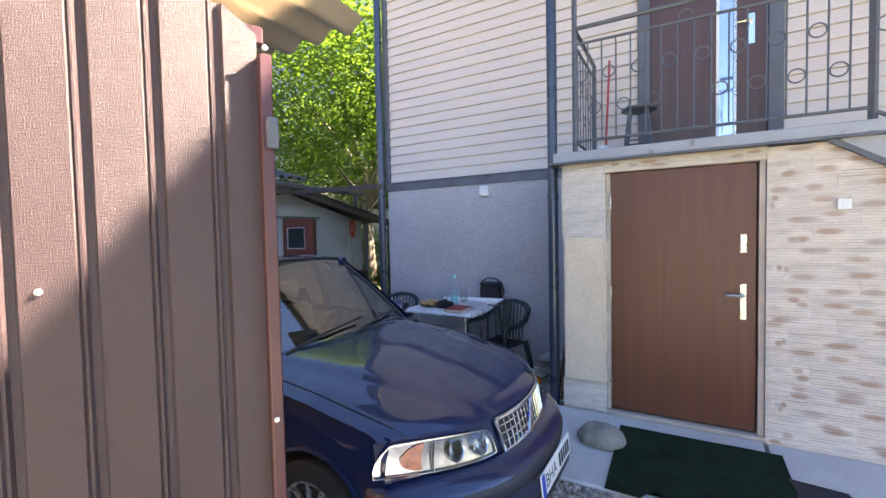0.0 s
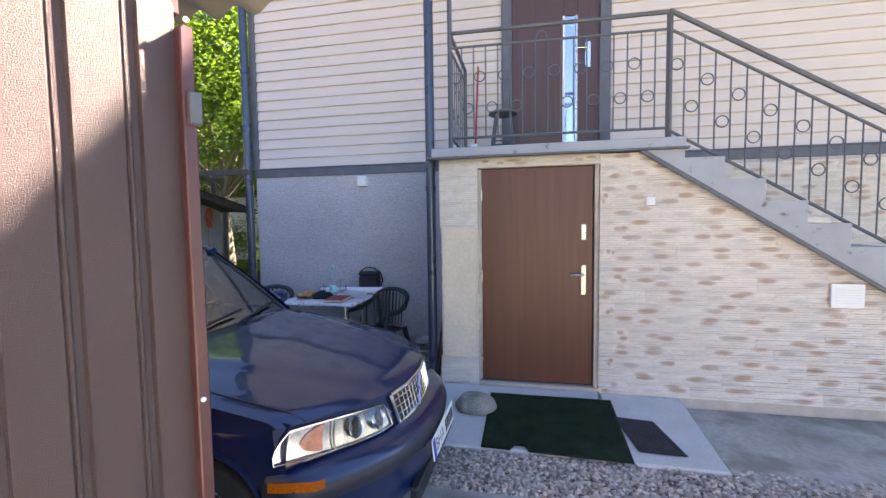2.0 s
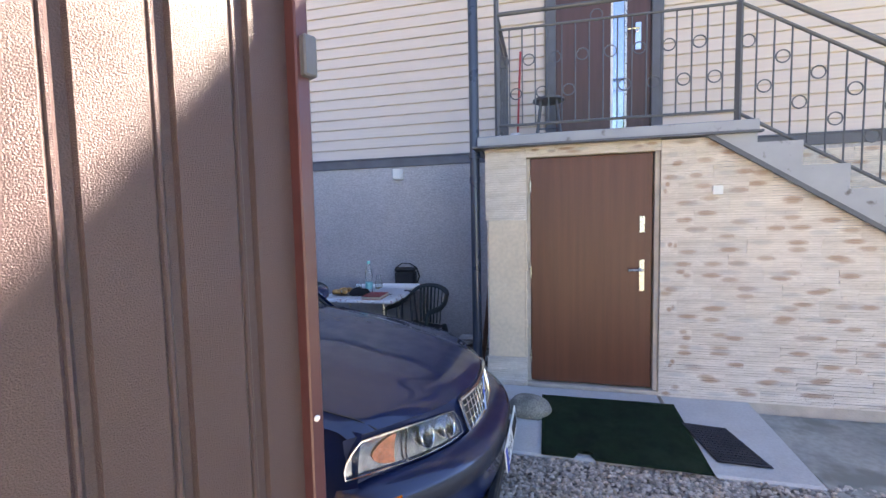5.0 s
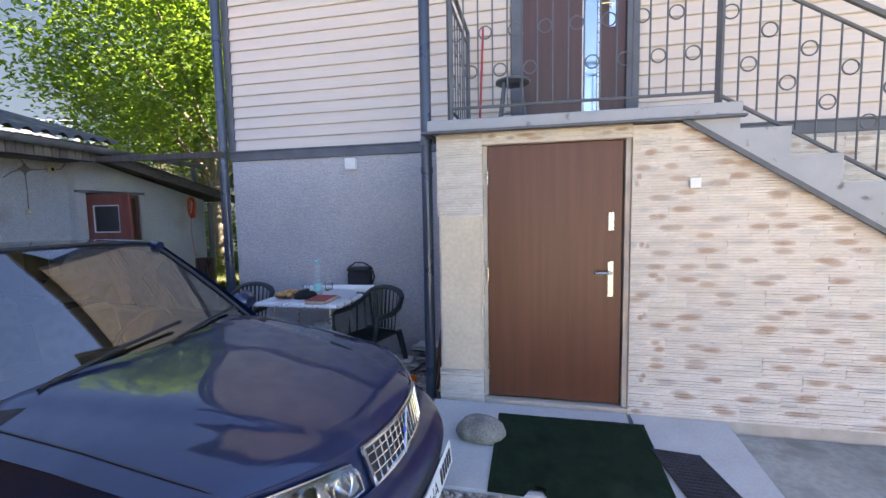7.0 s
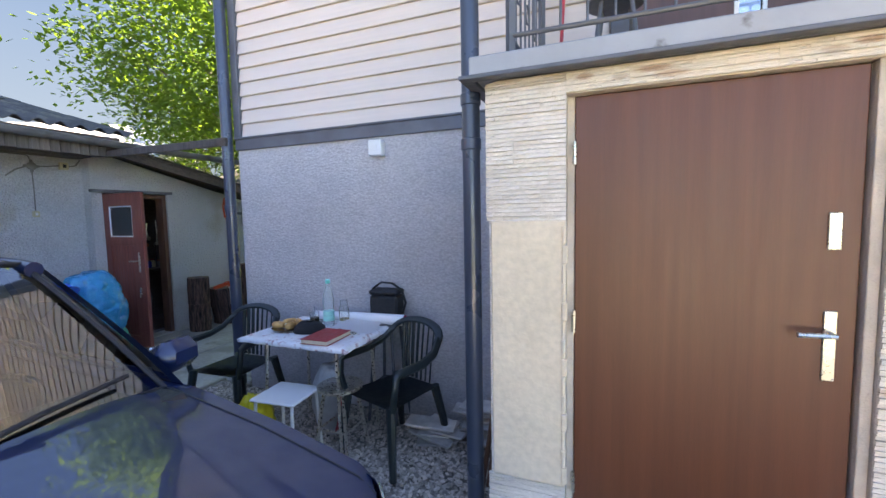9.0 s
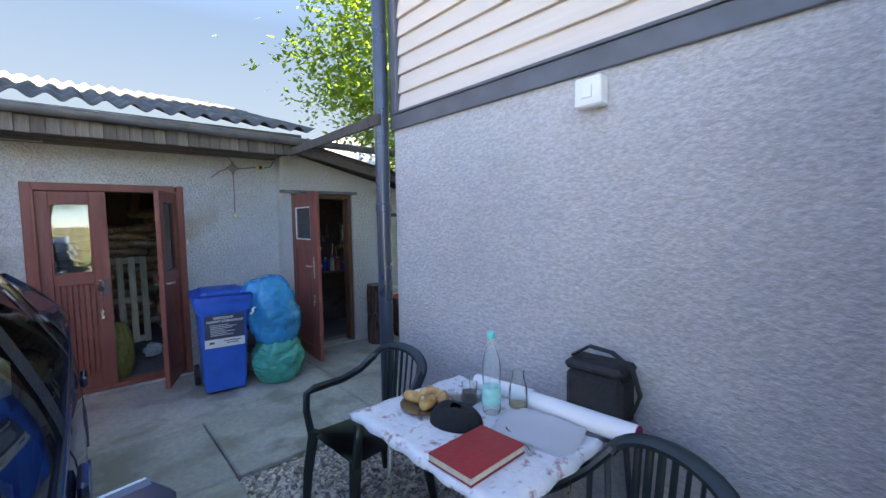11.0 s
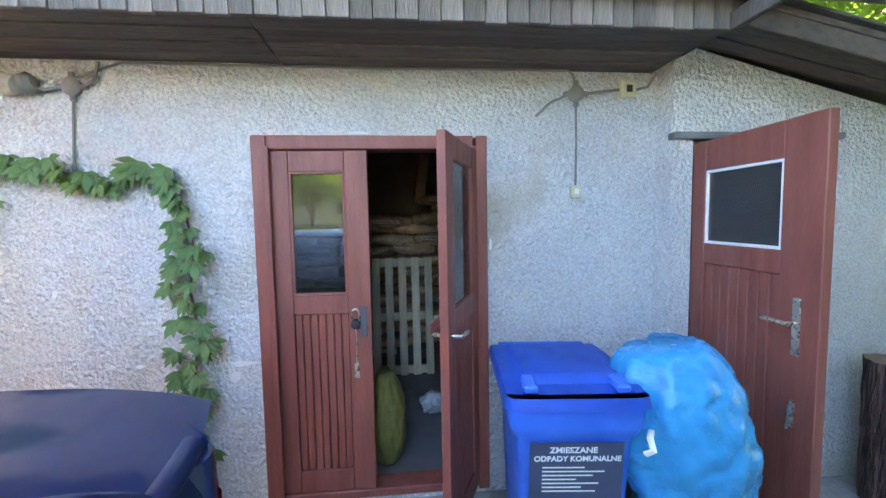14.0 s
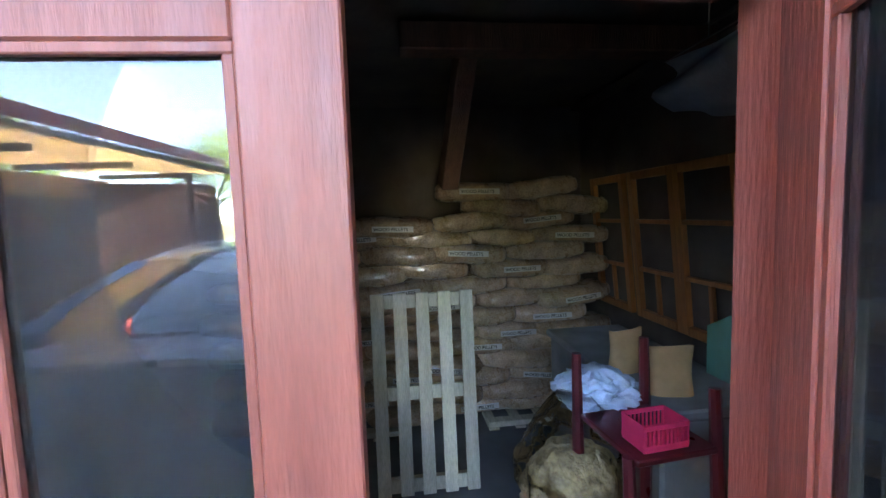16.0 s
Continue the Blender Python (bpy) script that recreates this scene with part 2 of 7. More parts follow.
def dusty(mt, amount, color):
    """Mixes a thin film over a glass: dust on panes, painted whitish haze on tableware."""
    n, ln = mt.node_tree.nodes, mt.node_tree.links
    out = n["Material Output"]
    src = out.inputs[0].links[0].from_socket
    df, mx, tx, mr = n.new("ShaderNodeBsdfDiffuse"), n.new("ShaderNodeMixShader"), n.new("ShaderNodeTexNoise"), n.new("ShaderNodeMapRange")
    tx.inputs["Scale"].default_value, tx.inputs["Detail"].default_value = 6.0, 8.0
    mr.inputs[1].default_value, mr.inputs[2].default_value, mr.inputs[3].default_value, mr.inputs[4].default_value = 0.35, 0.75, amount * 0.5, amount * 1.6
    df.inputs[0].default_value = (*color, 1)
    ln.new(tx.outputs["Fac"], mr.inputs[0])
    ln.new(mr.outputs[0], mx.inputs[0])
    ln.new(src, mx.inputs[1])
    ln.new(df.outputs[0], mx.inputs[2])
    ln.new(mx.outputs[0], out.inputs[0])
    return mt


M_PANE = glass("window_glass", (0.80, 0.84, 0.82))


# ---- ground ----
bm = B()
box(bm, -400, -400, -0.5, 400, 400, -0.06)
structure("ground", bm, M_DIRT, "dusty garden ground with patches of short grass", category="ground")


def slab(name, x0, y0, x1, y1, top, mt, label, lean=0.0):
    b = B()
    vs = box(b, x0, y0, -0.058, x1, y1, top, 0.012)
    for v in b.verts:
        if v.co.z > -0.02 and lean:
            v.co.z += (v.co.y - y0) * lean
        v.co.x += 0.01 * noise.noise(v.co * 3)
        v.co.y += 0.01 * noise.noise(v.co * 3 + Vector((7, 0, 0)))
    return structure(name, b, mt, label, category="pavement")


J = 0.008
yard = [(-6.3, -3.0, -4.93 - J, 2.2, 0.0), (-6.3, 2.2 + J, -4.93 - J, 5.05, 0.0), (-6.3, 5.05 + J, -4.90 - J, 7.3, 0.005), (-4.93, -3, -3.98, 3.81 - J, -0.006),
        (-4.93, 3.81, -3.98, 4.97 - J, 0.0), (-4.92, 4.97, -3.62, 7.3, -0.004), (-3.98 + J, 0.9, -2.7, 3.80, -0.008), (-3.97, 4.84, -3.66, 4.96, -0.01),
        (-2.7 + J, -3, 0.6, 2.28, -0.03), (0.6 + J, -3, 6, 2.2, -0.03), (-3.98 + J, -3, -2.7, 0.9 - J, -0.02)]
for k, (a, b_, c, d, t) in enumerate(yard):
    slab(f"pavement_{k + 1}", a, b_, c, d, t, M_CONC, "cracked grey concrete yard slab")
slab("pavement_door", -0.95, 2.74, 0.55, 3.735, -0.01, M_CONC_L, "pale concrete apron before the brown door", 0.075)
slab("pavement_strip", 0.55 + J, 2.72, 1.22, 3.735, -0.012, M_CONC_L, "pale concrete apron strip", 0.072)
slab("pavement_side", 1.22 + J, 2.66, 6.0, 3.735, -0.03, M_CONC, "stained grey concrete path under the stairs", 0.055)

bm = B()
box(bm, -3.97, 2.2, -0.059, 6.0, 4.86, -0.045)
structure("gravel_bed", bm, M_GRAVELBED, "bed of small grey gravel", category="gravel")


def pebbles(name, zones, count, seed, label):
    rnd = random.Random(seed)
    v, f = [], []
    areas = [(c - a) * (d - b_) for a, b_, c, d in zones]
    for _ in range(count):
        a, b_, c, d = rnd.choices(zones, areas)[0]
        p = Vector((rnd.uniform(a, c), rnd.uniform(b_, d), -0.045 + rnd.random() ** 2 * 0.018))
        r = rnd.uniform(0.007, 0.017)
        q = Euler((rnd.uniform(-0.5, 0.5), rnd.uniform(-0.5, 0.5), rnd.uniform(0, 6.3))).to_matrix()
        n = len(v)
        for ring, (rr, zz) in enumerate(((0.75, -0.35), (1.0, 0.1), (0.55, 0.5))):
            for k in range(5):
                t = 6.2832 * (k + ring * 0.4) / 5
                s = r * rr * rnd.uniform(0.8, 1.2)
                v.append(p + q @ Vector((s * 1.25 * math.cos(t), s * math.sin(t), r * zz)))
        for ring in (0, 1):
            for k in range(5):
                f.append((n + ring * 5 + k, n + ring * 5 + (k + 1) % 5, n + ring * 5 + 5 + (k + 1) % 5, n + ring * 5 + 5 + k))
        f.append(tuple(n + 10 + k for k in range(5)))
    me = bpy.data.meshes.new(name)
    me.from_pydata(v, [], f)
    me.materials.append(M_GRAVEL)
    return tagged(new(name, me), label, "gravel", "", "stuff")


pebbles("gravel", [(-0.98, 2.27, 2.6, 2.78)], 9000, 3, "loose reddish grey gravel before the door apron")
pebbles("gravel", [(-3.96, 3.8, -0.98, 4.8), (-1.9, 3.1, -0.95, 3.8)], 13000, 4, "loose pale gravel under the garden table")

# ---- house ----
HX0, HX1, HY = -3.60, 9.0, 4.83
bm = B()
box(bm, HX0, HY, -0.06, HX1, HY + 0.35, 2.30)
wall_north = structure("wall_north", bm, M_RENDER, "grey-mauve roughcast lower wall of the house")
bm = B()
box(bm, HX0 + 0.01, HY + 0.03, 2.30, -0.36, HY + 0.35, 6.55)
box(bm, 0.82, HY + 0.03, 2.30, HX1, HY + 0.35, 6.55)
box(bm, -0.36, HY + 0.03, 4.5, 0.82, HY + 0.35, 6.55)
box(bm, -0.36, HY + 0.03, 2.16, 0.82, HY + 0.35, 2.30)
wall_upper = structure("wall_upper", bm, M_MORTAR, "upper house wall clad in cream boards")
bm = B()
box(bm, HX0, HY + 0.36, -0.06, HX0 + 0.3, 13.0, 6.55)
box(bm, HX1 - 0.3, HY + 0.36, -0.06, HX1, 13.0, 6.55)
box(bm, HX0 + 0.3, 12.7, -0.06, HX1 - 0.3, 13.0, 6.55)
structure("wall_sides", bm, M_RENDER, "plain side and back walls of the house")
bm = B()
for s, (ya, yb) in enumerate(((4.50, 8.9), (13.5, 8.9))):
    vs = [bm.verts.new(p) for p in ((HX0 - 0.5, ya, 6.50), (HX1 + 0.5, ya, 6.50), (HX1 + 0.5, yb, 8.1), (HX0 - 0.5, yb, 8.1), (HX0 - 0.5, ya, 6.65), (HX1 + 0.5, ya, 6.65), (HX1 + 0.5, yb, 8.25), (HX0 - 0.5, yb, 8.25))]
    for q in ((0, 1, 2, 3), (4, 5, 6, 7), (0, 1, 5, 4), (1, 2, 6, 5), (2, 3, 7, 6), (3, 0, 4, 7)):
        bm.faces.new([vs[i] for i in q])
structure("roof_house", bm, M_TRIM, "dark pitched house roof with overhanging eaves")
bm = B()
box(bm, HX0 - 0.015, HY - 0.022, 2.235, HX1, HY - 0.001, 2.335, 0.004)
box(bm, HX0 - 0.015, HY - 0.034, 2.335, HX1, HY + 0.02, 2.352, 0.003)
structure("trim_band", bm, M_TRIM, "slate-grey sheet metal drip band between plaster and boards")
bm = B()
box(bm, HX0 - 0.03, HY - 0.018, 2.352, HX0 + 0.05, HY + 0.08, 6.5, 0.004)
structure("trim_corner", bm, M_TRIM, "slate-grey corner strip of the boarded wall")


BOARD = 0.125


def plank_mesh(x0, x1):
    b = B()
    prof = [(0.0, 0.0), (-0.026, 0.001), (-0.028, 0.008), (-0.011, 0.115), (-0.003, 0.117), (-0.003, BOARD), (0.0, BOARD)]
    a = [b.verts.new((x0, y, z)) for y, z in prof]
    c = [b.verts.new((x1, y, z)) for y, z in prof]
    for i in range(len(prof) - 1):
        b.faces.new((a[i], c[i], c[i + 1], a[i + 1]))
    b.faces.new(a[::-1]), b.faces.new(c)
    return mesh("plank", b, M_SIDING)


P_FULL, P_LEFT, P_RIGHT = plank_mesh(HX0 + 0.05, HX1), plank_mesh(HX0 + 0.05, -0.37), plank_mesh(0.83, HX1)
for k in range(33):
    z = 2.354 + k * BOARD
    for me in ((P_LEFT, P_RIGHT) if z < 4.4 else (P_FULL,)):
        o = part("plank", me, None, wall_upper)
        o.location = (0, HY + 0.03, z)


def pipe_run(name, x, y, z0, z1, label, r=0.05, elbow=None):
    t = thing(name, pose(x, y, z0), label, "downpipe")
    b = B()
    tube(b, [(0, 0, 0), (0, 0, z1 - z0)], r, 20)
    part("pipe", b, M_PIPE, t, smooth=True)
    for z in elbow or (1.7, 3.6):
        b = B()
        lathe(b, [(r + 0.001, z - z0 - 0.03), (r + 0.006, z - z0 - 0.025), (r + 0.006, z - z0 + 0.025), (r + 0.001, z - z0 + 0.03)], 20)
        part("collar", b, M_PIPE, t, smooth=True)
        b = B()
        box(b, -0.012, r, z - z0 - 0.06, 0.012, r + 0.06, z - z0 - 0.035, 0.002)
        part("bracket", b, M_IRON, t)
    return t


pipe_run("downpipe", -3.665, 4.765, 0.0, 5.55, "dark blue-grey metal downpipe at the house corner", 0.05)
pipe_run("downpipe", -1.005, 3.87, 0.02, 5.55, "dark blue-grey metal downpipe beside the porch", 0.045, (2.17, 1.95, 4.0))

# ---- porch ----
bm = B()
box(bm, -0.86, 3.75, -0.05, -0.53, 3.95, 2.205)
box(bm, 0.555, 3.75, -0.05, 4.6, 3.95, 0.3)
box(bm, -0.53, 3.75, 2.11, 0.555, 3.95, 2.205)
box(bm, -0.86, 3.95, -0.05, -0.63, 4.83, 2.205)
for k in range(10):
    box(bm, 0.555 + k * 0.4, 3.75, 0.3, 0.555 + (k + 1) * 0.4, 3.95, max(0.32, min(2.205, 2.18 - 0.648 * max(0, k * 0.4 + 0.4 - 0.45))))
box(bm, -0.53, 3.75, -0.05, 0.555, 3.95, 0.085)
wall_porch = structure("wall_porch", bm, M_MORTAR, "porch wall clad in pale split-face stone strips")
bm = B()
box(bm, -0.868, 3.732, 0.325, -0.53, 3.749, 1.565, 0.004)
for k in range(14):
    z = 0.34 + k * 0.086
    box(bm, -0.545, 3.726 - 0.006 * (k % 2), z, -0.522 - 0.006 * (k % 3), 3.75, z + 0.08, 0.004)
structure("trim_pier", bm, M_BEIGE, "bare beige plaster pier with ragged edge beside the door")
bm = B()
box(bm, -0.882, 3.75, -0.03, -0.862, 4.82, 2.2)
structure("wall_porch_side", bm, M_STONE, "stone-clad side of the porch")

def blotched(mt):
    """Feathered brown and grey firing marks, set by chance on each cast tile."""
    n, ln = mt.node_tree.nodes, mt.node_tree.links
    bs = n["Principled BSDF"]
    col = bs.inputs["Base Color"].links[0].from_socket
    info, tc, xyz = n.new("ShaderNodeObjectInfo"), n.new("ShaderNodeTexCoord"), n.new("ShaderNodeSeparateXYZ")
    ln.new(tc.outputs["Object"], xyz.inputs[0])

    def calc(op, a, b=0.0):
        m = n.new("ShaderNodeMath")
        m.operation = op
        for k, v in enumerate((a, b)):
            if isinstance(v, (int, float)):
                m.inputs[k].default_value = v
            else:
                ln.new(v, m.inputs[k])
        return m.outputs[0]
    streak = n.new("ShaderNodeTexNoise")
    mp = n.new("ShaderNodeMapping")
    mp.inputs["Scale"].default_value = (14, 14, 90)
    ln.new(tc.outputs["Object"], mp.inputs["Vector"])
    ln.new(mp.outputs[0], streak.inputs["Vector"])
    for shift, half, tone, most in ((3.1, 0.085, (0.40, 0.235, 0.15), 0.8), (9.7, 0.075, (0.46, 0.31, 0.22), 0.75), (17.3, 0.10, (0.47, 0.45, 0.43), 0.5)):
        wn, sp = n.new("ShaderNodeTexWhiteNoise"), n.new("ShaderNodeSeparateColor")
        wn.noise_dimensions = "1D"
        ln.new(calc("ADD", calc("MULTIPLY", info.outputs["Random"], 57.0), shift), wn.inputs["W"])
        ln.new(wn.outputs["Color"], sp.inputs[0])
        dx = calc("DIVIDE", calc("SUBTRACT", xyz.outputs[0], calc("ADD", calc("MULTIPLY", sp.outputs[0], 0.40), 0.05)), half)
        dz = calc("DIVIDE", calc("SUBTRACT", xyz.outputs[2], calc("ADD", calc("MULTIPLY", sp.outputs[1], 0.08), 0.02)), 0.026)
        d = calc("ADD", calc("MULTIPLY", dx, dx), calc("MULTIPLY", dz, dz))
        d = calc("ADD", d, calc("MULTIPLY", calc("SUBTRACT", streak.outputs["Fac"], 0.5), 1.6))
        mr = n.new("ShaderNodeMapRange")
        mr.inputs[1].default_value, mr.inputs[2].default_value, mr.inputs[3].default_value, mr.inputs[4].default_value = 0.15, 1.0, most, 0.0
        ln.new(d, mr.inputs[0])
        mx = n.new("ShaderNodeMix")
        mx.data_type = "RGBA"
        ln.new(mr.outputs[0], mx.inputs[0])
        ln.new(col, mx.inputs[6])
        mx.inputs[7].default_value = (*tone, 1)
        col = mx.outputs[2]
    ln.new(col, bs.inputs["Base Color"])
    return mt


M_STONE_B = blotched(material("split_stone_fired", (0.76, 0.66, 0.56), 0.85, 0.14, 5, grain=0.15, grain_scale=90, bump=0.6, bump_scale=70, stretch=(0.35, 1, 3.0), per_object=0.05, tint=(0.78, 0.71, 0.64)))
TILE_W, TILE_H = 0.50, 0.12
TILES = []
for s in range(8):
    rnd = random.Random(40 + s)
    b = B()
    rows = 6
    for r in range(rows):
        dr = rnd.uniform(0.009, 0.020)
        cuts = sorted([0, TILE_W] + [rnd.uniform(0.05, TILE_W - 0.05) for _ in range(rnd.choice((1, 2, 2)))])
        for c0, c1 in zip(cuts, cuts[1:]):
            d = dr + rnd.uniform(-0.0025, 0.0025)
            vs = box(b, c0 + 0.0004, -d, r * TILE_H / rows + 0.0008, c1 - 0.0004, 0.0, (r + 1) * TILE_H / rows - rnd.uniform(0.001, 0.003))
            vs[0].co.y += 0.003
            vs[5].co.y += 0.004
    TILES.append(mesh("tile", b, M_STONE_B))

# ---- balcony and stairs ----
bm = B()
box(bm, -0.945, 3.655, 2.215, 1.215, 4.80, 2.298, 0.006)
structure("balcony_slab", bm, M_GREYPAINT, "grey-painted concrete balcony slab over the porch", category="balcony")
bm = B()
box(bm, -0.99, 3.64, 2.198, 1.24, 3.70, 2.216, 0.003)
box(bm, -0.99, 3.70, 2.198, -0.93, 4.80, 2.216, 0.003)
structure("trim_slab", bm, M_TRIM, "thin metal drip edge under the balcony slab")
bm = B()
prof = [(0.93, 2.198), (1.215, 2.198), (1.215, 2.125)]
RUN, RISE = 0.302, 0.187
for k in range(9):
    prof += [(1.215 + RUN * (k + 1), 2.125 - RISE * k), (1.215 + RUN * (k + 1), 2.125 - RISE * (k + 1))]
prof += [(4.25, 0.03), (0.96, 2.17)]
m = Matrix(((1, 0, 0, 0), (0, 0, 1, 3.69), (0, 1, 0, 0), (0, 0, 0, 1)))
prism(bm, prof, m, 0.058)
stairs = thing("stairs", pose(0, 0, 0), "grey-painted chipped concrete stairs up to the balcony", "stairs", "", "structure")
part("stringer", bm, M_GREYPAINT, stairs)
for k in range(9):
    b = B()
    box(b, 1.216 + RUN * k, 3.75, 1.93 - RISE * k, 1.212 + RUN * (k + 1) + 0.02, 4.80, 2.123 - RISE * k, 0.004)
    part("step", b, M_GREYPAINT, stairs)
bm = B()
prof = [(0.90, 2.205), (4.28, 0.0), (4.28, -0.03), (0.86, 2.19)]
prism(bm, prof, Matrix(((1, 0, 0, 0), (0, 0, 1, 3.672), (0, 1, 0, 0), (0, 0, 0, 1))), 0.02)
part("drip_edge", bm, M_IRON, stairs)

RY = 3.775


def ring_mesh():
    b = B()
    n = 20
    grid(b, lambda u, v: ((0.047 + 0.0055 * math.cos(6.2832 * v)) * math.cos(6.2832 * u), 0.0055 * math.sin(6.2832 * v), (0.047 + 0.0055 * math.cos(6.2832 * v)) * math.sin(6.2832 * u)), n, 5, True)
    return mesh("ring", b, M_IRON, True)


RING = ring_mesh()
bm = B()
box(bm, -1.05, 3.45, 5.94, 5.2, 4.82, 6.02, 0.006)
structure("roof_balcony", bm, M_TRIM, "dark flat roof over the balcony")
railing = thing("railing", pose(0, 0, 2.3), "dark grey iron balcony railing with ring ornaments", "railing")


def bar(name, a, c, r, parent=None, flat=1.0, seg=8):
    b = B()
    o = Vector((0, 0, 2.3))
    tube(b, [Vector(a) - o, Vector(c) - o], r, seg)
    return part(name, b, M_IRON, parent or railing, smooth=True)


bar("post", (-0.78, RY, 2.298), (-0.78, RY, 5.93), 0.022, seg=4)
bar("post", (1.108, RY, 2.298), (1.108, RY, 3.37), 0.026, seg=4)
bar("post", (-0.78, 4.74, 2.298), (-0.78, 4.74, 3.37), 0.02, seg=4)
bar("handrail", (-0.78, RY, 3.365), (1.108, RY, 3.355), 0.019)
bar("rail", (-0.78, RY, 3.232), (1.108, RY, 3.215), 0.012)
bar("rail", (-0.78, RY, 2.405), (1.108, RY, 2.395), 0.012)
bar("handrail", (-0.78, RY, 3.365), (-0.78, 4.74, 3.365), 0.019)
bar("rail", (-0.78, RY, 3.232), (-0.78, 4.74, 3.232), 0.012)
bar("rail", (-0.78, RY, 2.405), (-0.78, 4.74, 2.405), 0.012)
ST0 = 1.108
sl = -0.602
bar("handrail", (ST0, RY, 3.365), (4.2, RY, 3.365 + sl * (4.2 - ST0)), 0.021)
bar("rail", (ST0, RY, 3.215), (4.2, RY, 3.215 + sl * (4.2 - ST0)), 0.013)
bar("rail", (ST0, RY, 2.375), (4.2, RY, 2.375 + sl * (4.2 - ST0)), 0.014)
for k in range(16):
    x = -0.78 + 0.111 * (k + 1)
    bar("baluster", (x, RY, 2.40), (x, RY, 3.225), 0.0065, seg=5)
    o = part("ring", RING, None, railing)
    o.location = (x - 0.0555, RY, (0.655, 0.372)[k % 2] if k != 7 else 0.96)
for k in range(7):
    y = RY + 0.12 * (k + 1)
    bar("baluster", (-0.78, y, 2.40), (-0.78, y, 3.225), 0.0065, seg=5)
    o = part("ring", RING, None, railing)
    o.matrix_local = pose(-0.78, y - 0.06, (0.655, 0.372)[k % 2], 0, 0, 90)
for k in range(25):
    x = ST0 + 0.118 * (k + 1)
    dz = sl * (x - ST0)
    bar("baluster", (x, RY, 2.38 + dz), (x, RY, 3.215 + dz), 0.0065, seg=5)
    o = part("ring", RING, None, railing)
    o.location = (x - 0.059, RY, (0.655, 0.372)[k % 2] + sl * (x - 0.059 - ST0))

# ---- shed ----
SX = -6.25
bm = B()
box(bm, SX - 0.14, -3.0, -0.05, SX, 2.775, 2.36)
box(bm, SX - 0.14, 3.975, -0.05, SX, 4.95, 2.36)
box(bm, SX - 0.14, 2.775, 1.99, SX, 3.975, 2.36)
box(bm, SX - 0.14, 2.775, -0.05, SX, 3.975, 0.027)
structure("wall_shed", bm, M_PEBBLE, "grey pebble-dash shed wall with stained top and chips")
bm = B()
X2 = -6.11


def strip(b, y0, y1, z0, z1a, z1b):
    vs = box(b, X2 - 0.2, y0, z0, X2, y1, z1a)
    for i in (6, 7):
        vs[i].co.z = z1b


top2 = lambda y: 2.455 - 0.247 * (y - 4.95)
strip(bm, 4.952, 5.07, -0.05, top2(4.95), top2(5.07))
strip(bm, 5.88, 7.17, -0.05, top2(5.88), top2(7.17))
strip(bm, 5.07, 5.88, 1.955, top2(5.07), top2(5.88))
box(bm, X2 - 0.2, 5.07, -0.05, X2, 5.88, 0.02)
structure("wall_lean_to", bm, M_PEBBLE, "rough pebble-dash wall of the lean-to shed")
bm = B()
box(bm, X2 - 0.03, 4.945, 1.955, X2 + 0.035, 5.94, 1.99, 0.004)
structure("lintel", bm, M_ZINC, "rusty steel lintel over the lean-to door")
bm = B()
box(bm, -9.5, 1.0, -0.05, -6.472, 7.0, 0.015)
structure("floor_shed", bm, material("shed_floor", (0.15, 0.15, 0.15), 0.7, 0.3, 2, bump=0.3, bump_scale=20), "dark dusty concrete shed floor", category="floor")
# inner walls and ceiling carry the room's shade in their dark tone
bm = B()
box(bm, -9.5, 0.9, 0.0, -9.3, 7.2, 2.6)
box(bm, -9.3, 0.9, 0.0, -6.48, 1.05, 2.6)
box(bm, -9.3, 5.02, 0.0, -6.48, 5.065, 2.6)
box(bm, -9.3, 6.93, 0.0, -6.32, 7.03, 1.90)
structure("wall_shed_inside", bm, M_SHADEIN, "inner walls of the shed, coloured dark for the unlit room")
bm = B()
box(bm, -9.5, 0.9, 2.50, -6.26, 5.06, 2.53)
structure("ceiling", bm, M_SHADEIN, "boarded shed ceiling, coloured dark for the unlit room")

SHEET_P = 0.177


def sheet_mesh(w, ln):
    b = B()
    n = int(round(w / SHEET_P)) * 8
    z = lambda v: 0.026 * math.cos(2 * math.pi * v * w / SHEET_P)
    top = grid(b, lambda u, v: (-u * ln, v * w, z(v) + 0.004), 1, n)
    bot = grid(b, lambda u, v: (-u * ln, v * w, z(v) - 0.004), 1, n)
    for r in (0, 1):
        for j in range(n):
            b.faces.new((top[r][j], top[r][j + 1], bot[r][j + 1], bot[r][j]))
    return mesh("sheet", b, M_ETERNIT, True)


roof_shed = thing("roof_shed", pose(0, 0, 0), "weathered grey corrugated fibre-cement shed roof", "roof", "", "structure")
SHEET = sheet_mesh(SHEET_P * 5, 1.25)
for r in range(4):
    for c in range(10):
        o = part("sheet", SHEET, None, roof_shed)
        rr = random.Random(r * 31 + c)
        o.matrix_local = pose(-5.53 - r * 1.13, 5.13 - (c + 1) * SHEET_P * 5 + 0.0, 2.585 + r * 0.313 + rr.uniform(-0.004, 0.006) + 0.008 * (c % 2), 0, 15.5, rr.uniform(-0.5, 0.5))
gutter = thing("gutter", pose(-5.6, 0, 2.46), "weathered zinc half-round gutter along the shed eaves", "gutter")
bm = B()


def gut(u, v):
    a = math.pi * v
    y = -3 + u * 9.65
    return Vector((0.062 * math.cos(a), y, -0.058 * math.sin(a) + 0.10 - 0.014 * y))


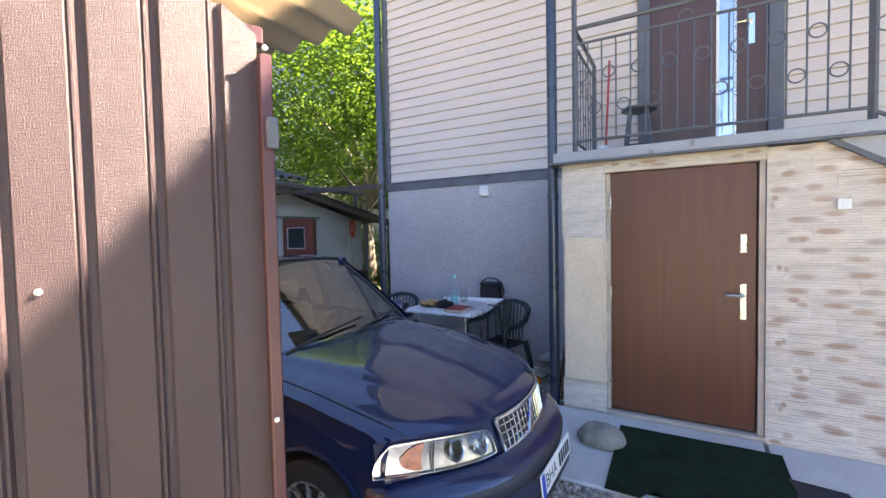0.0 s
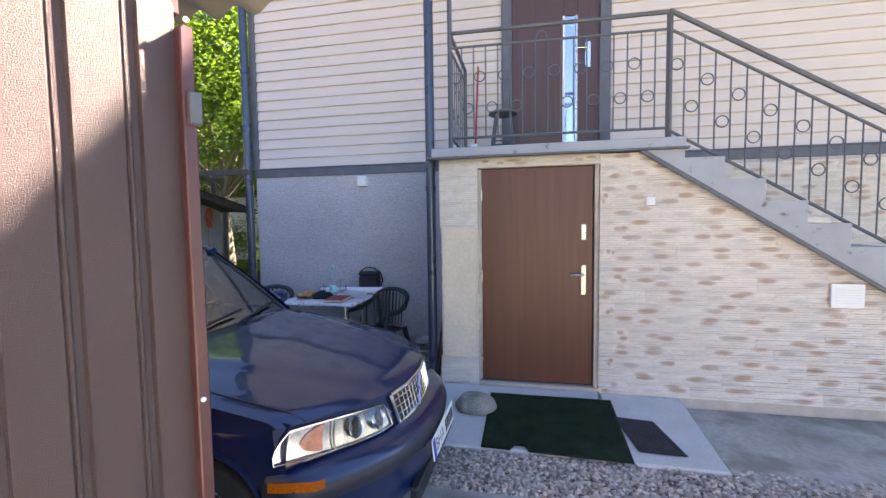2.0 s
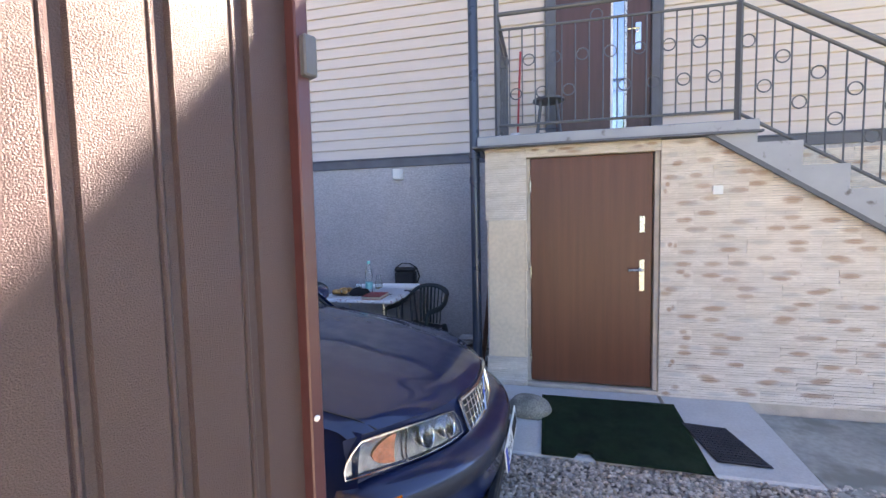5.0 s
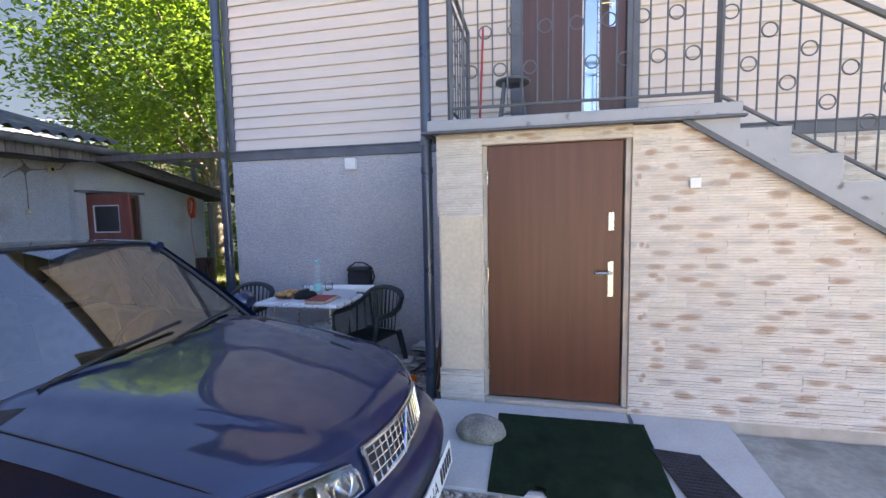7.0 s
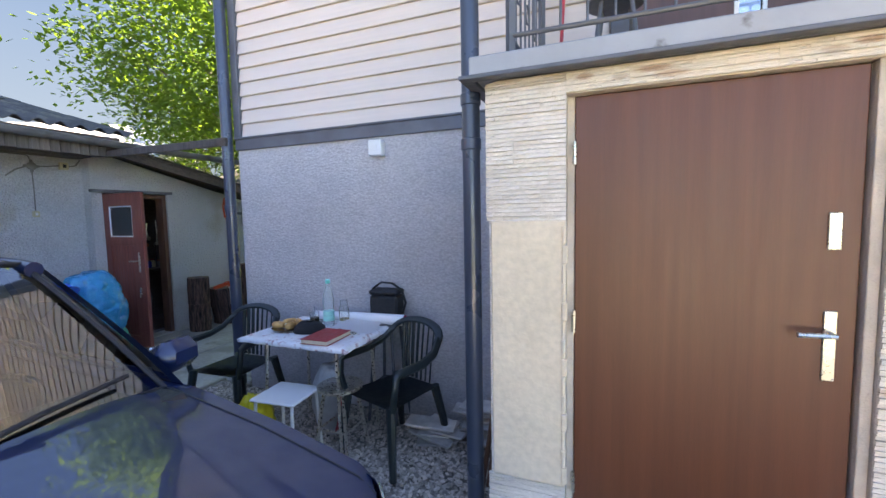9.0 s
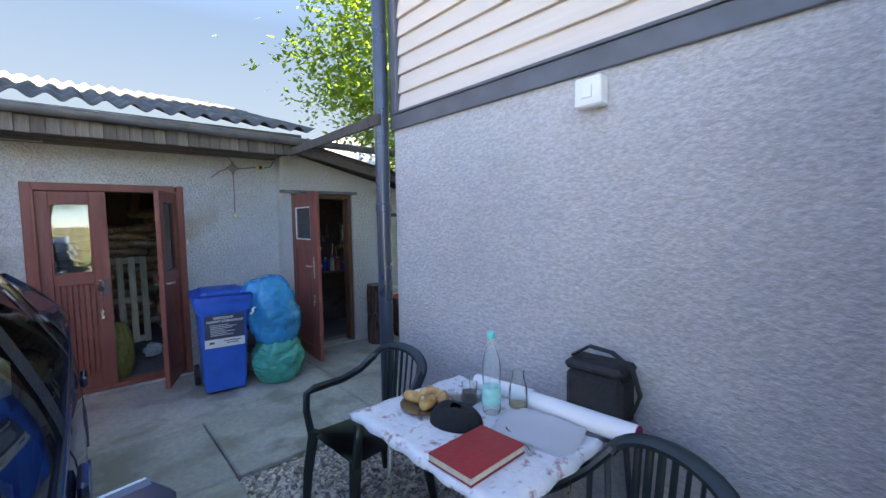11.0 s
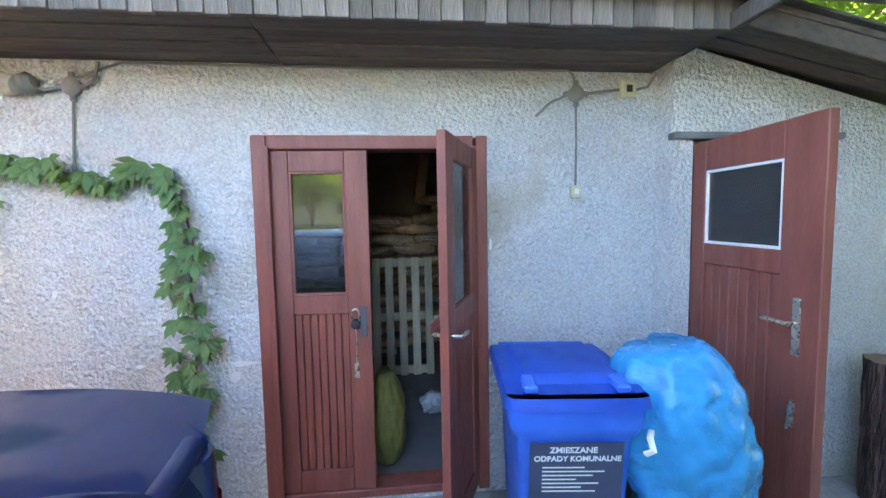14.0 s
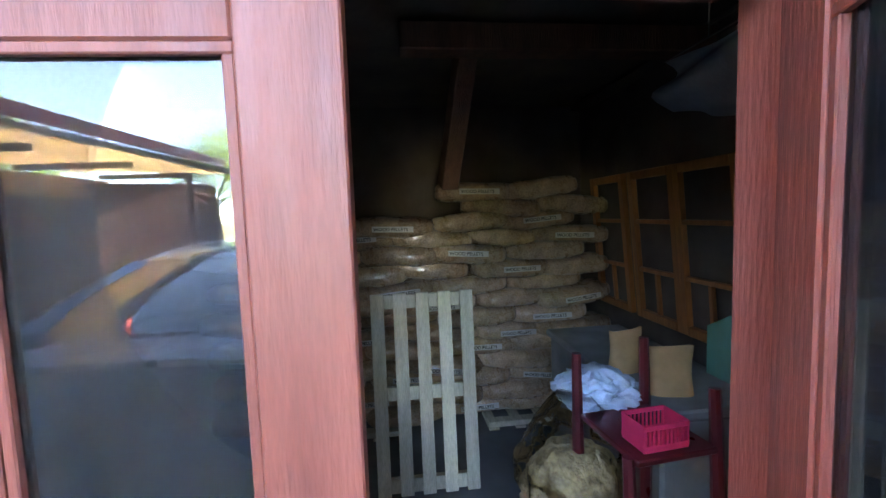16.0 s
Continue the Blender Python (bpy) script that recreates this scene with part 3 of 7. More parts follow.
outer = grid(bm, gut, 12, 10)
inner = grid(bm, lambda u, v: Vector((0.057 * math.cos(math.pi * v), -3 + u * 9.65, -0.053 * math.sin(math.pi * v) + 0.10 - 0.014 * (-3 + u * 9.65))), 12, 10)
part("trough", bm, M_ZINC, gutter, smooth=True)
bm = B()
tube(bm, [(0.063, -3, 0.145), (0.063, 6.65, 0.01)], 0.008, 8)
part("rim", bm, M_ZINC, gutter, smooth=True)
for y in (0.9, 2.40, 3.60, 4.75, 5.75):
    b = B()
    grid(b, lambda u, v: Vector((0.066 * math.cos(math.pi * v), y + (u - 0.5) * 0.022, -0.062 * math.sin(math.pi * v) + 0.10 - 0.014 * y)), 1, 10)
    tube(b, [(0.066, y, 0.105 - 0.014 * y), (-0.07, y, 0.12 - 0.014 * y)], 0.006, 6)
    part("bracket", b, M_ZINC, gutter, smooth=True)
bm = B()
tube(bm, [(-0.02, 6.45, -0.04), (-0.04, 6.47, -0.10), (-0.16, 6.62, -0.20), (-0.3, 6.8, -0.3)], 0.045, 12)
part("outlet", bm, M_ZINC, gutter, smooth=True)

fascia = thing("fascia", pose(-5.70, 0, 2.33), "row of short weathered grey boards under the eaves", "fascia", "", "structure")
FB = []
for s in range(4):
    b = B()
    box(b, -0.012, 0.002, 0, 0.012, 0.0865, 0.125 + 0.004 * s, 0.003)
    FB.append(mesh("board", b, M_OLDWOOD_V))
for k in range(90):
    o = part("board", FB[k * 7 % 4], None, fascia)
    o.location = (0.003 * ((k * 5) % 3), -3 + k * 0.088, 0.002 * (k % 3))
soffit = thing("soffit", pose(-6.25, 0, 2.34), "rotten dark boarded eaves soffit", "soffit", "", "structure")
for r in range(4):
    for c in range(4):
        b = B()
        box(b, 0.002 + r * 0.137, -3 + c * 1.98 + 0.004, 0.0, 0.135 + r * 0.137, -3 + (c + 1) * 1.98 - 0.004, 0.022, 0.003)
        o = part("board", b, M_OLDWOOD, soffit)
        o.location.z = 0.005 * ((r + c) % 3)
bm = B()
box(bm, -6.25, -3, 2.385, -5.72, 5.0, 2.50)
box(bm, -5.72, -3, 2.47, -5.58, 5.0, 2.54)
structure("rafter_plate", bm, M_OLDWOOD, "old grey timber eaves plate", category="timber")

lean_to_roof = thing("roof_lean_to", pose(-5.72, 4.93, 2.47, -11.6), "sagging lean-to roof with weathered barge board", "roof", "", "structure")
bm = B()
box(bm, -4, 0, 0.0, 0.02, 2.85, 0.03, 0.004)
part("decking", bm, M_OLDWOOD, lean_to_roof)
bm = B()
box(bm, -0.02, 0.0, -0.09, 0.015, 2.85, -0.001, 0.004)
part("barge_board", bm, M_OLDWOOD, lean_to_roof)
bm = B()
box(bm, -4, -0.02, 0.032, 0.05, 2.9, 0.045, 0.004)
part("felt", bm, M_ETERNIT, lean_to_roof)
for k in range(3):
    bm = B()
    box(bm, -0.36 + k * 0.12, 0.02, -0.02, -0.25 + k * 0.12, 2.8, -0.002, 0.003)
    part("board", bm, M_OLDWOOD, lean_to_roof)
bm = B()
tube(bm, [(-6.03, 7.22, -0.03), (-6.04, 7.24, 1.87)], 0.045, 8)
structure("post_lean_to", bm, M_OLDWOOD_V, "rough timber post at the lean-to corner", category="post")
bm = B()
d = Vector((-3.62, 4.72, 2.30)) - Vector((-5.69, 4.92, 2.36))
obox(bm, Matrix.Translation((-4.655, 4.82, 2.335)) @ d.to_track_quat("X", "Z").to_matrix().to_4x4(), d.length, 0.03, 0.075, 0.004)
structure("beam", bm, M_OLDWOOD, "weathered board spanning from shed eaves to house corner")


# ---- car ----
M_CARBLUE = material("navy_car_paint", (0.001, 0.011, 0.056), 0.45, 0.06, 3, metal=0.0, coat=1.0, spec=0.3)
M_CARBLUE.node_tree.nodes["Principled BSDF"].inputs["Coat IOR"].default_value = 1.58
M_CARTRIM = material("car_black_trim", (0.016, 0.017, 0.022), 0.5, 0.1, 20)
M_CARGLASS = glass("car_glass", (0.42, 0.50, 0.47), alpha=2.7)
M_SIDEGLASS = glass("side_glass", (0.80, 0.87, 0.84), alpha=1.75)
M_LENS = glass("clear_lens", (0.95, 0.96, 0.98), alpha=1.45)
M_AMBER = material("amber_plastic", (0.75, 0.20, 0.01), 0.25, 0.1, 60, coat=0.5)
M_REDLENS = material("red_lens", (0.35, 0.01, 0.012), 0.2, 0.1, 40, coat=0.8)
M_SEAT = material("beige_seat_cloth", (0.46, 0.43, 0.36), 0.95, 0.15, 20, bump=0.2, bump_scale=100)
M_DASH = material("dark_dash", (0.05, 0.05, 0.052), 0.7, 0.1, 20)
M_BLUECLOTH = material("blue_cloth", (0.03, 0.14, 0.40), 0.9, 0.2, 8)
M_TYRE = material("tyre_rubber", (0.022, 0.022, 0.023), 0.85, 0.2, 30, bump=0.3, bump_scale=80)
M_ALLOY = material("alloy_rim", (0.50, 0.51, 0.53), 0.3, 0.08, 20, metal=0.8)


def lerp_table(tab, x):
    return float(np.interp(x, [a for a, _ in tab], [b for _, b in tab]))


TAB_W = [(0.3, 0.765), (0.58, 0.815), (0.9, 0.832), (1.5, 0.852), (2.5, 0.86), (3.5, 0.852), (4.0, 0.835), (4.5, 0.79), (4.70, 0.73)]
TAB_S = [(0.2, 0.70), (0.58, 0.775), (1.0, 0.855), (1.45, 0.915), (2.5, 0.935), (3.5, 0.975), (4.0, 1.03), (4.70, 1.075)]
TAB_H = [(0.15, 0.745), (0.3, 0.79), (0.6, 0.865), (1.0, 0.935), (1.45, 0.985)]
CW = lambda u: lerp_table(TAB_W, u)
CS = lambda u: lerp_table(TAB_S, u)
nose = lambda v: 0.20 + 0.40 * (abs(v) / 0.80) ** 2.4
WF, WR, WZ = 0.95, 3.55, 0.30


def car_build(m):
    car = thing("car", m, "dark metallic blue saloon car parked on the yard", "car")

    def hood(s, q):
        v = (2 * q - 1)
        u = nose(v * 0.78) + (1.44 + 0.10 * v * v - nose(v * 0.78)) * s
        w = CW(u) - 0.022
        zc, ze = lerp_table(TAB_H, u), CS(u)
        a = abs(v)
        z = zc - (zc - ze) * a ** 2.6
        vr = 0.42 + 0.36 * s
        z += 0.014 / (1 + math.exp((a - vr) * 45))
        if s < 0.06:
            z -= 0.02 * (1 - s / 0.06) ** 2
        return Vector((-u, v * w, z))
    b = B()
    grid(b, hood, 26, 44)
    h = part("bonnet", b, M_CARBLUE, car, smooth=2)
    for q0 in (0.05, 0.95):
        b = B()
        tube(b, [hood(i / 14, q0) + Vector((0, 0, 0.001)) for i in range(15)], 0.004, 5)
        part("bonnet_gap", b, M_CARTRIM, h)
    for v in (0.36, -0.36):
        b = B()
        lathe(b, [(0.012, 0), (0.014, 0.006), (0.006, 0.012)], 8, (-1.12, v, 0.938))
        part("washer_jet", b, M_CARTRIM, h)

    def front(s, q):
        v = (2 * q - 1) * 0.79
        u = nose(v) - 0.045 * (1 - s) ** 1.5
        zt = hood(0, q).z
        return Vector((-u, v * (CW(u) - 0.008) / 0.79, 0.55 + (zt - 0.55) * s))
    b = B()
    grid(b, front, 8, 40)
    part("front_panel", b, M_CARBLUE, car, smooth=2)

    def flank(sign):
        def f(s, t):
            u = 0.53 + s * 4.03
            zb = 0.20
            for c in (WF, WR):
                d = abs(u - c)
                if d < 0.345:
                    zb = max(zb, WZ + math.sqrt(0.345 ** 2 - d * d))
            zt = CS(u)
            z = zb + (zt - zb) * t
            k = (z - 0.2) / (zt - 0.2)
            y = CW(u) * (0.955 + 0.055 * math.sin(math.pi * max(0.0, min(1, k * 0.95)) ** 0.9) - 0.025 * max(0, k - 0.86) / 0.14)
            if 0.44 < k < 0.50:
                y += 0.004
            return Vector((-u, sign * y, z))
        return f
    for sgn in (1, -1):
        b = B()
        grid(b, flank(sgn), 110, 14)
        side = part("side_panel", b, M_CARBLUE, car, smooth=2)
        b = B()
        box(b, -3.2, sgn * 0.855, 0.46, -1.46, sgn * 0.878, 0.525, 0.006)
        part("rub_strip", b, M_CARBLUE, side)
        for u0 in (1.50, 2.52, 3.78):
            b = B()
            pts = [flank(sgn)((u0 + (0.02 if u0 < 3 else -0.10 * (t - 0.5)) - 0.53) / 4.03, t) + Vector((0, sgn * 0.001, 0)) for t in [0.04 + 0.92 * i / 8 for i in range(9)]]
            tube(b, pts, 0.003, 5)
            part("door_gap", b, M_CARTRIM, side)
        for u0 in (2.40, 3.62):
            b = B()
            obox(b, pose(-u0, sgn * 0.868, 0.80), 0.17, 0.03, 0.062, 0.012)
            part("door_handle", b, M_CARBLUE, side)
        for c in (WF, WR):
            b = B()
            tube(b, [(-c - 0.352 * math.cos(a), sgn * (CW(c) * 1.0 + 0.003), WZ + 0.352 * math.sin(a)) for a in [math.pi * i / 16 for i in range(17)]], 0.012, 6)
            part("arch_lip", b, M_CARBLUE, side, smooth=True)
        b = B()
        box(b, -1.36, sgn * 0.55, 0.3, -0.58, sgn * 0.64, 0.75)
        part("wheel_well", b, M_BLACK, car)
        b = B()
        box(b, -4.05, sgn * 0.55, 0.3, -3.15, sgn * 0.64, 0.85)
        part("wheel_well", b, M_BLACK, car)

    # trunk, rear face
    b = B()
    grid(b, lambda s, q: Vector((-(4.02 + 0.66 * s), (2 * q - 1) * (CW(4.02 + 0.62 * s) - 0.03), (1.135 - 0.01 * s) - (1.135 - 0.01 * s - CS(3.9 + 0.7 * s)) * abs(2 * q - 1) ** 4 + (0.022 * max(0, (s - 0.75) / 0.25)))), 10, 24)
    boot = part("boot_lid", b, M_CARBLUE, car, smooth=2)
    b = B()
    grid(b, lambda s, q: Vector((-(4.68 + 0.02 * math.sin(math.pi * s) - 0.16 * abs(2 * q - 1) ** 4), (2 * q - 1) * 0.775, 0.30 + (1.12 - 0.30) * s - 0.05 * s * abs(2 * q - 1) ** 3)), 8, 20)
    part("rear_panel", b, M_CARBLUE, car, smooth=2)
    for sgn in (1, -1):
        b = B()
        grid(b, lambda s, q: Vector((-(4.705 - 0.17 * q ** 1.6), sgn * (0.56 + 0.235 * q), 0.66 + 0.26 * s)), 6, 8)
        part("tail_lamp", b, M_REDLENS, car, "red tail lamp", True)

    def bumper(front_side, z0):
        pts = []
        for i in range(41):
            t = -1 + i / 20
            if abs(t) < 0.8:
                v = t / 0.8 * 0.82
                u = 0.115 + 0.38 * (abs(v) / 0.82) ** 2.6
            else:
                k = (abs(t) - 0.8) / 0.2
                v = math.copysign(0.82 - 0.02 * k, t)
                u = 0.495 + 0.11 * k
            pts.append(Vector((-u, v, 0)))
        prof = [(-0.04, 0.585), (0.02, 0.575), (0.055, 0.555), (0.072, 0.535), (0.082, 0.50), (0.075, 0.455), (0.06, 0.43), (0.06, 0.36), (0.045, 0.27), (0.0, 0.205), (-0.04, 0.20)]
        b = B()
        rows = []
        for i, p in enumerate(pts):
            d = (pts[min(40, i + 1)] - pts[max(0, i - 1)]).normalized()
            nrm = Vector((d.y, -d.x, 0))
            rows.append([b.verts.new((lambda w: (w.x if front_side else -4.74 - w.x * 0.9, w.y * (0.97 if front_side else 0.925), z))(p + nrm * o)) for o, z in prof])
        for r, s in zip(rows, rows[1:]):
            for k in range(len(prof) - 1):
                f = b.faces.new((r[k], s[k], s[k + 1], r[k + 1]))
                f.material_index = 1 if 3 <= k <= 4 and front_side else 0
        return part("bumper", b, [M_CARBLUE, M_CARBUMP], car, "blue bumper with dark rub strip", 2)
    fb = bumper(True, 0)
    bumper(False, 0)
    b = B()
    box(b, -0.10, -0.42, 0.225, -0.055, 0.42, 0.315, 0.01)
    part("air_intake", b, M_CARTRIM, fb)
    for sgn in (1, -1):
        b = B()
        obox(b, pose(-0.215, sgn * 0.57, 0.295, 0, 0, sgn * 26), 0.02, 0.16, 0.075, 0.006)
        part("fog_lamp", b, M_LENSBACK, fb)
        b = B()
        grid(b, lambda s, q: Vector((-(0.36 + 0.22 * s) + 0.01, sgn * (0.80 + 0.08 * s ** 0.5), 0.548 + 0.042 * (q - 0.5))), 8, 3)
        bmesh.ops.solidify(b, geom=b.faces[:], thickness=0.02)
        part("side_marker", b, M_AMBER, fb, "amber side marker lamp", True)
    # number plate
    pl = thing_child("number_plate", car)
    b = B()
    obox(b, pose(-0.018, 0, 0.425, 0, -6, 0), 0.008, 0.52, 0.115, 0.003)
    board = part("plate_board", b, M_WHITE, pl)
    b = B()
    obox(b, pose(-0.0125, -0.236, 0.425, 0, -6, 0), 0.004, 0.042, 0.108, 0.001)
    part("blue_band", b, M_PLATEBLUE, pl)
    text_part("plate_text", "BHA", 0.095, pl, pose(-0.011, -0.20, 0.393, 84, 0, 90), M_BLACK)
    for k in range(5):
        b = B()
        obox(b, pose(-0.0125, 0.045 + k * 0.042, 0.425, 0, -6, 0), 0.003, 0.026, 0.07, 0.001)
        part("plate_mark", b, M_BLACK, pl)
    # grille
    gr = thing_child("grille", car)

    def gpt(v, k):
        s = 0.17 + 0.74 * k
        p = front(s, (v / 0.79 + 1) / 2)
        return Vector((p.x + 0.012, v, p.z))
    b = B()
    grid(b, lambda s, q: gpt((2 * q - 1) * 0.305, 0.02 + s * 0.96) + Vector((-0.004, 0, 0)), 4, 12)
    part("grille_back", b, M_CARTRIM, gr)
    loop = [gpt(-0.315 + 0.63 * i / 10, 1.0) for i in range(11)] + [gpt(0.29 - 0.58 * i / 10, 0.0) for i in range(11)]
    b = B()
    tube(b, loop + [loop[0]], 0.011, 8)
    part("grille_frame", b, M_CHROME, gr, "chrome grille frame", True)
    for i in range(1, 14):
        b = B()
        v = -0.30 + 0.6 * i / 14
        tube(b, [gpt(v * 0.95, 0.03), gpt(v, 0.97)], 0.004, 5)
        part("grille_bar", b, M_CHROME, gr)
    for k in (0.25, 0.5, 0.75):
        b = B()
        tube(b, [gpt(-0.30 + 0.6 * i / 10, k) for i in range(11)], 0.0035, 5)
        part("grille_bar", b, M_CHROME, gr)
    b = B()
    tube(b, [gpt(-0.06, 0.0) + Vector((0.008, 0, 0)), gpt(0.06, 1.0) + Vector((0.008, 0, 0))], 0.007, 6)
    part("diagonal_bar", b, M_CHROME, gr)
    b = B()
    obox(b, Matrix.Translation(gpt(-0.01, 0.52)) @ pose(0.012, 0, 0), 0.010, 0.03, 0.022, 0.008)
    part("badge", b, M_PLATEBLUE, gr)
    # headlamps
    for sgn in (1, -1):
        hl = thing_child("headlamp", car)

        def lp(s, q, off=0.012):
            si = 0.07 * q ** 3 + (1 - 0.07 * q ** 3 - 0.13 * q * q) * s
            v = 0.365 + 0.44 * si
            k = 0.20 + 0.05 * (1 - s) ** 6 + (0.66 - 0.07 * s ** 4 - 0.10 * (1 - s) ** 5) * q
            p = front(k, (sgn * v / 0.79 + 1) / 2)
            return Vector((p.x + off * (1 - 0.5 * s), p.y + sgn * off * s, p.z + 0.028 * s * s))
        b = B()
        grid(b, lambda s, q: lp(s, q, 0.006), 14, 4)
        part("reflector", b, M_LENSBACK, hl, "silvered headlamp reflector", True)
        for s0, rad in ((0.16, 0.052), (0.42, 0.052)):
            b = B()
            c = lp(s0, 0.5, 0.014)
            lathe(b, [(rad, 0.008), (rad * 0.96, 0.012), (rad * 0.6, -0.004), (0.012, -0.008)], 18, m=Matrix.Translation(c) @ pose(0, 0, 0, 0, 78, -sgn * -12))
            part("lamp_bowl", b, M_CHROME, hl, smooth=True)
        b = B()
        grid(b, lambda s, q: lp(0.70 + 0.15 * s, 0.5 + (q - 0.5) * 0.8 * math.sqrt(1.02 - s * s), 0.014), 8, 6)
        part("indicator", b, M_INDIC, hl, "pale amber indicator bulb housing", True)
        b = B()
        grid(b, lambda s, q: lp(s, q, 0.024 + 0.016 * math.sin(math.pi * q)), 16, 8)
        part("lens", b, M_LENS, hl, "clear headlamp lens", True)
        b = B()
        lo = [lp(i / 12, 0, 0.02) for i in range(13)] + [lp(1, i / 4, 0.02) for i in range(1, 5)] + [lp(1 - i / 12, 1, 0.02) for i in range(1, 13)] + [lp(0, 1 - i / 4, 0.02) for i in range(1, 5)]
        tube(b, lo, 0.0035, 5)
        part("lamp_rim", b, M_CHROME, hl)
        b = B()
        tube(b, [lp(0.62, i / 5, 0.026) for i in range(6)], 0.004, 5)
        part("lamp_divider", b, M_CHROME, hl)

    # greenhouse
    ZR = lambda u: 1.468 - (0.055 if u > 2.5 else 0.10) * (u - 2.5) ** 2 - 0.14 * max(0.0, u - 3.1) ** 2

    def roof(s, q):
        u = 2.06 + 1.44 * s
        v = 2 * q - 1
        u += (0.06 if s < 0.5 else -0.06) * v * v * abs(2 * s - 1)
        return Vector((-u, v * (0.60 + 0.02 * math.sin(math.pi * s)), ZR(u) + 0.025 * (1 - abs(v) ** 3)))
    b = B()
    grid(b, roof, 16, 16)
    part("roof", b, M_CARBLUE, car, smooth=2)

    def shield(s, q, base, topu, zb, zt, wb, wt, ex=1.0):
        v = 2 * q - 1
        u = base(v) + (topu(v) - base(v)) * s ** ex
        z = zb(v) + (zt(v) - zb(v)) * s + 0.02 * math.sin(math.pi * s)
        return Vector((-u, v * (wb + (wt - wb) * s), z))
    ws = lambda s, q: shield(s, q, lambda v: 1.40 + 0.13 * v * v, lambda v: 2.06 + 0.06 * v * v, lambda v: 0.985 - 0.05 * v * v, lambda v: ZR(2.08) + 0.025 * (1 - abs(v) ** 3), 0.745, 0.575)
    rw = lambda s, q: shield(s, q, lambda v: 4.26 - 0.12 * v * v, lambda v: 3.50 - 0.06 * v * v, lambda v: 1.13 - 0.03 * v * v, lambda v: ZR(3.48) + 0.025 * (1 - abs(v) ** 3), 0.68, 0.575, 1.45)
    b = B()
    grid(b, lambda s, q: ws(0.02 + 0.95 * s, 0.04 + 0.92 * q), 10, 16)
    w = part("windscreen", b, M_CARGLASS, car, "tinted windscreen", 2)
    w.visible_shadow = False
    b = B()
    rim = [ws(0.0, i / 12) for i in range(13)] + [ws(i / 6, 1) for i in range(1, 7)] + [ws(1, 1 - i / 12) for i in range(1, 13)] + [ws(1 - i / 6, 0) for i in range(1, 7)]
    tube(b, rim, 0.013, 6)
    part("screen_seal", b, M_CARTRIM, car)
    b = B()
    grid(b, lambda s, q: rw(0.03 + 0.94 * s, 0.05 + 0.9 * q), 8, 14)
    w = part("rear_window", b, M_CARGLASS, car, "tinted rear window", 2)
    w.visible_shadow = False
    b = B()
    box(b, -1.56, -0.74, 0.90, -1.36, 0.74, 0.945, 0.02)
    part("cowl", b, M_CARTRIM, car)
    for y0, y1 in ((-0.52, 0.10), (0.02, 0.62)):
        b = B()
        a, c = ws(0.015, (y0 / 0.745 + 1) / 2) + Vector((0.03, 0, 0.012)), ws(0.10, (y1 / 0.745 + 1) / 2) + Vector((0.03, 0, 0.03))
        tube(b, [a, (a + c) / 2 + Vector((0.01, 0, 0.012)), c], 0.009, 6)
        wp = part("wiper", b, M_BLACK, car)
        b = B()
        tube(b, [a + Vector((0.02, -0.05, -0.005)), a, (a + c) / 2 + Vector((0.03, 0, 0.02))], 0.007, 6)
        part("wiper_arm", b, M_BLACK, wp)

    for sgn in (1, -1):
        def sd(u, t, off=0.0):
            yb, yr = CW(min(max(u, 1.5), 3.95)) * 0.962, 0.615
            z = CS(u) - 0.005 + (ZR(u if 2.05 < u < 3.5 else (2.05 if u < 2.05 else 3.5)) - CS(u) + 0.008) * t
            return Vector((-u, sgn * (yb + (yr - yb) * (max(0.0, t) ** 1.25) + off), z))

        def patch(a, c, t0, t1, off, name, mt, label="", parent=None, nu=10, nt=8):
            b = B()
            grid(b, lambda s, q: sd((lambda t: a(t) + (c(t) - a(t)) * s)(t0 + (t1 - t0) * q), t0 + (t1 - t0) * q, off), nu, nt)
            return part(name, b, mt, parent or car, label, 2)
        A = lambda t: 1.50 + 0.60 * t
        C = lambda t: 4.30 - 0.80 * max(t, 0) ** 1.45
        patch(A, lambda t: A(t) + 0.075, 0, 1, 0, "a_pillar", M_CARBLUE)
        patch(lambda t: 3.74 - 0.40 * t, C, 0, 1, 0, "c_pillar", M_CARBLUE)
        patch(lambda t: A(t) + 0.07, lambda t: 3.75 - 0.40 * t, 0.90, 1.0, 0.002, "roof_rail", M_CARBLUE, nu=20, nt=3)
        patch(lambda t: A(t) + 0.07, lambda t: 3.75 - 0.40 * t, -0.02, 0.05, 0.006, "window_seal", M_CARTRIM, nu=20, nt=2)
        b = B()
        grid(b, lambda s, q: (lambda p0, p1: p0.lerp(p1, q) + Vector((-0.3, sgn * 0.6, 0.35)) * 0.06 * math.sin(math.pi * q))(rw(s, 0.5 + 0.47 * sgn), sd(C(s), s)), 12, 8)
        part("pillar_corner", b, M_CARBLUE, car, smooth=True)
        b = B()
        tube(b, [(-u, sgn * 0.590, ZR(u) - 0.022) for u in [2.06 + 1.44 * i / 14 for i in range(15)]], 0.034, 10)
        part("roof_edge", b, M_CARBLUE, car, smooth=True)
        b = B()
        tube(b, [(-u, sgn * (CW(u) * 0.955 - 0.012), CS(u) - 0.022) for u in [1.46 + 3.06 * i / 30 for i in range(31)]], 0.032, 10)
        part("shoulder", b, M_CARBLUE, car, smooth=True)
        b = B()
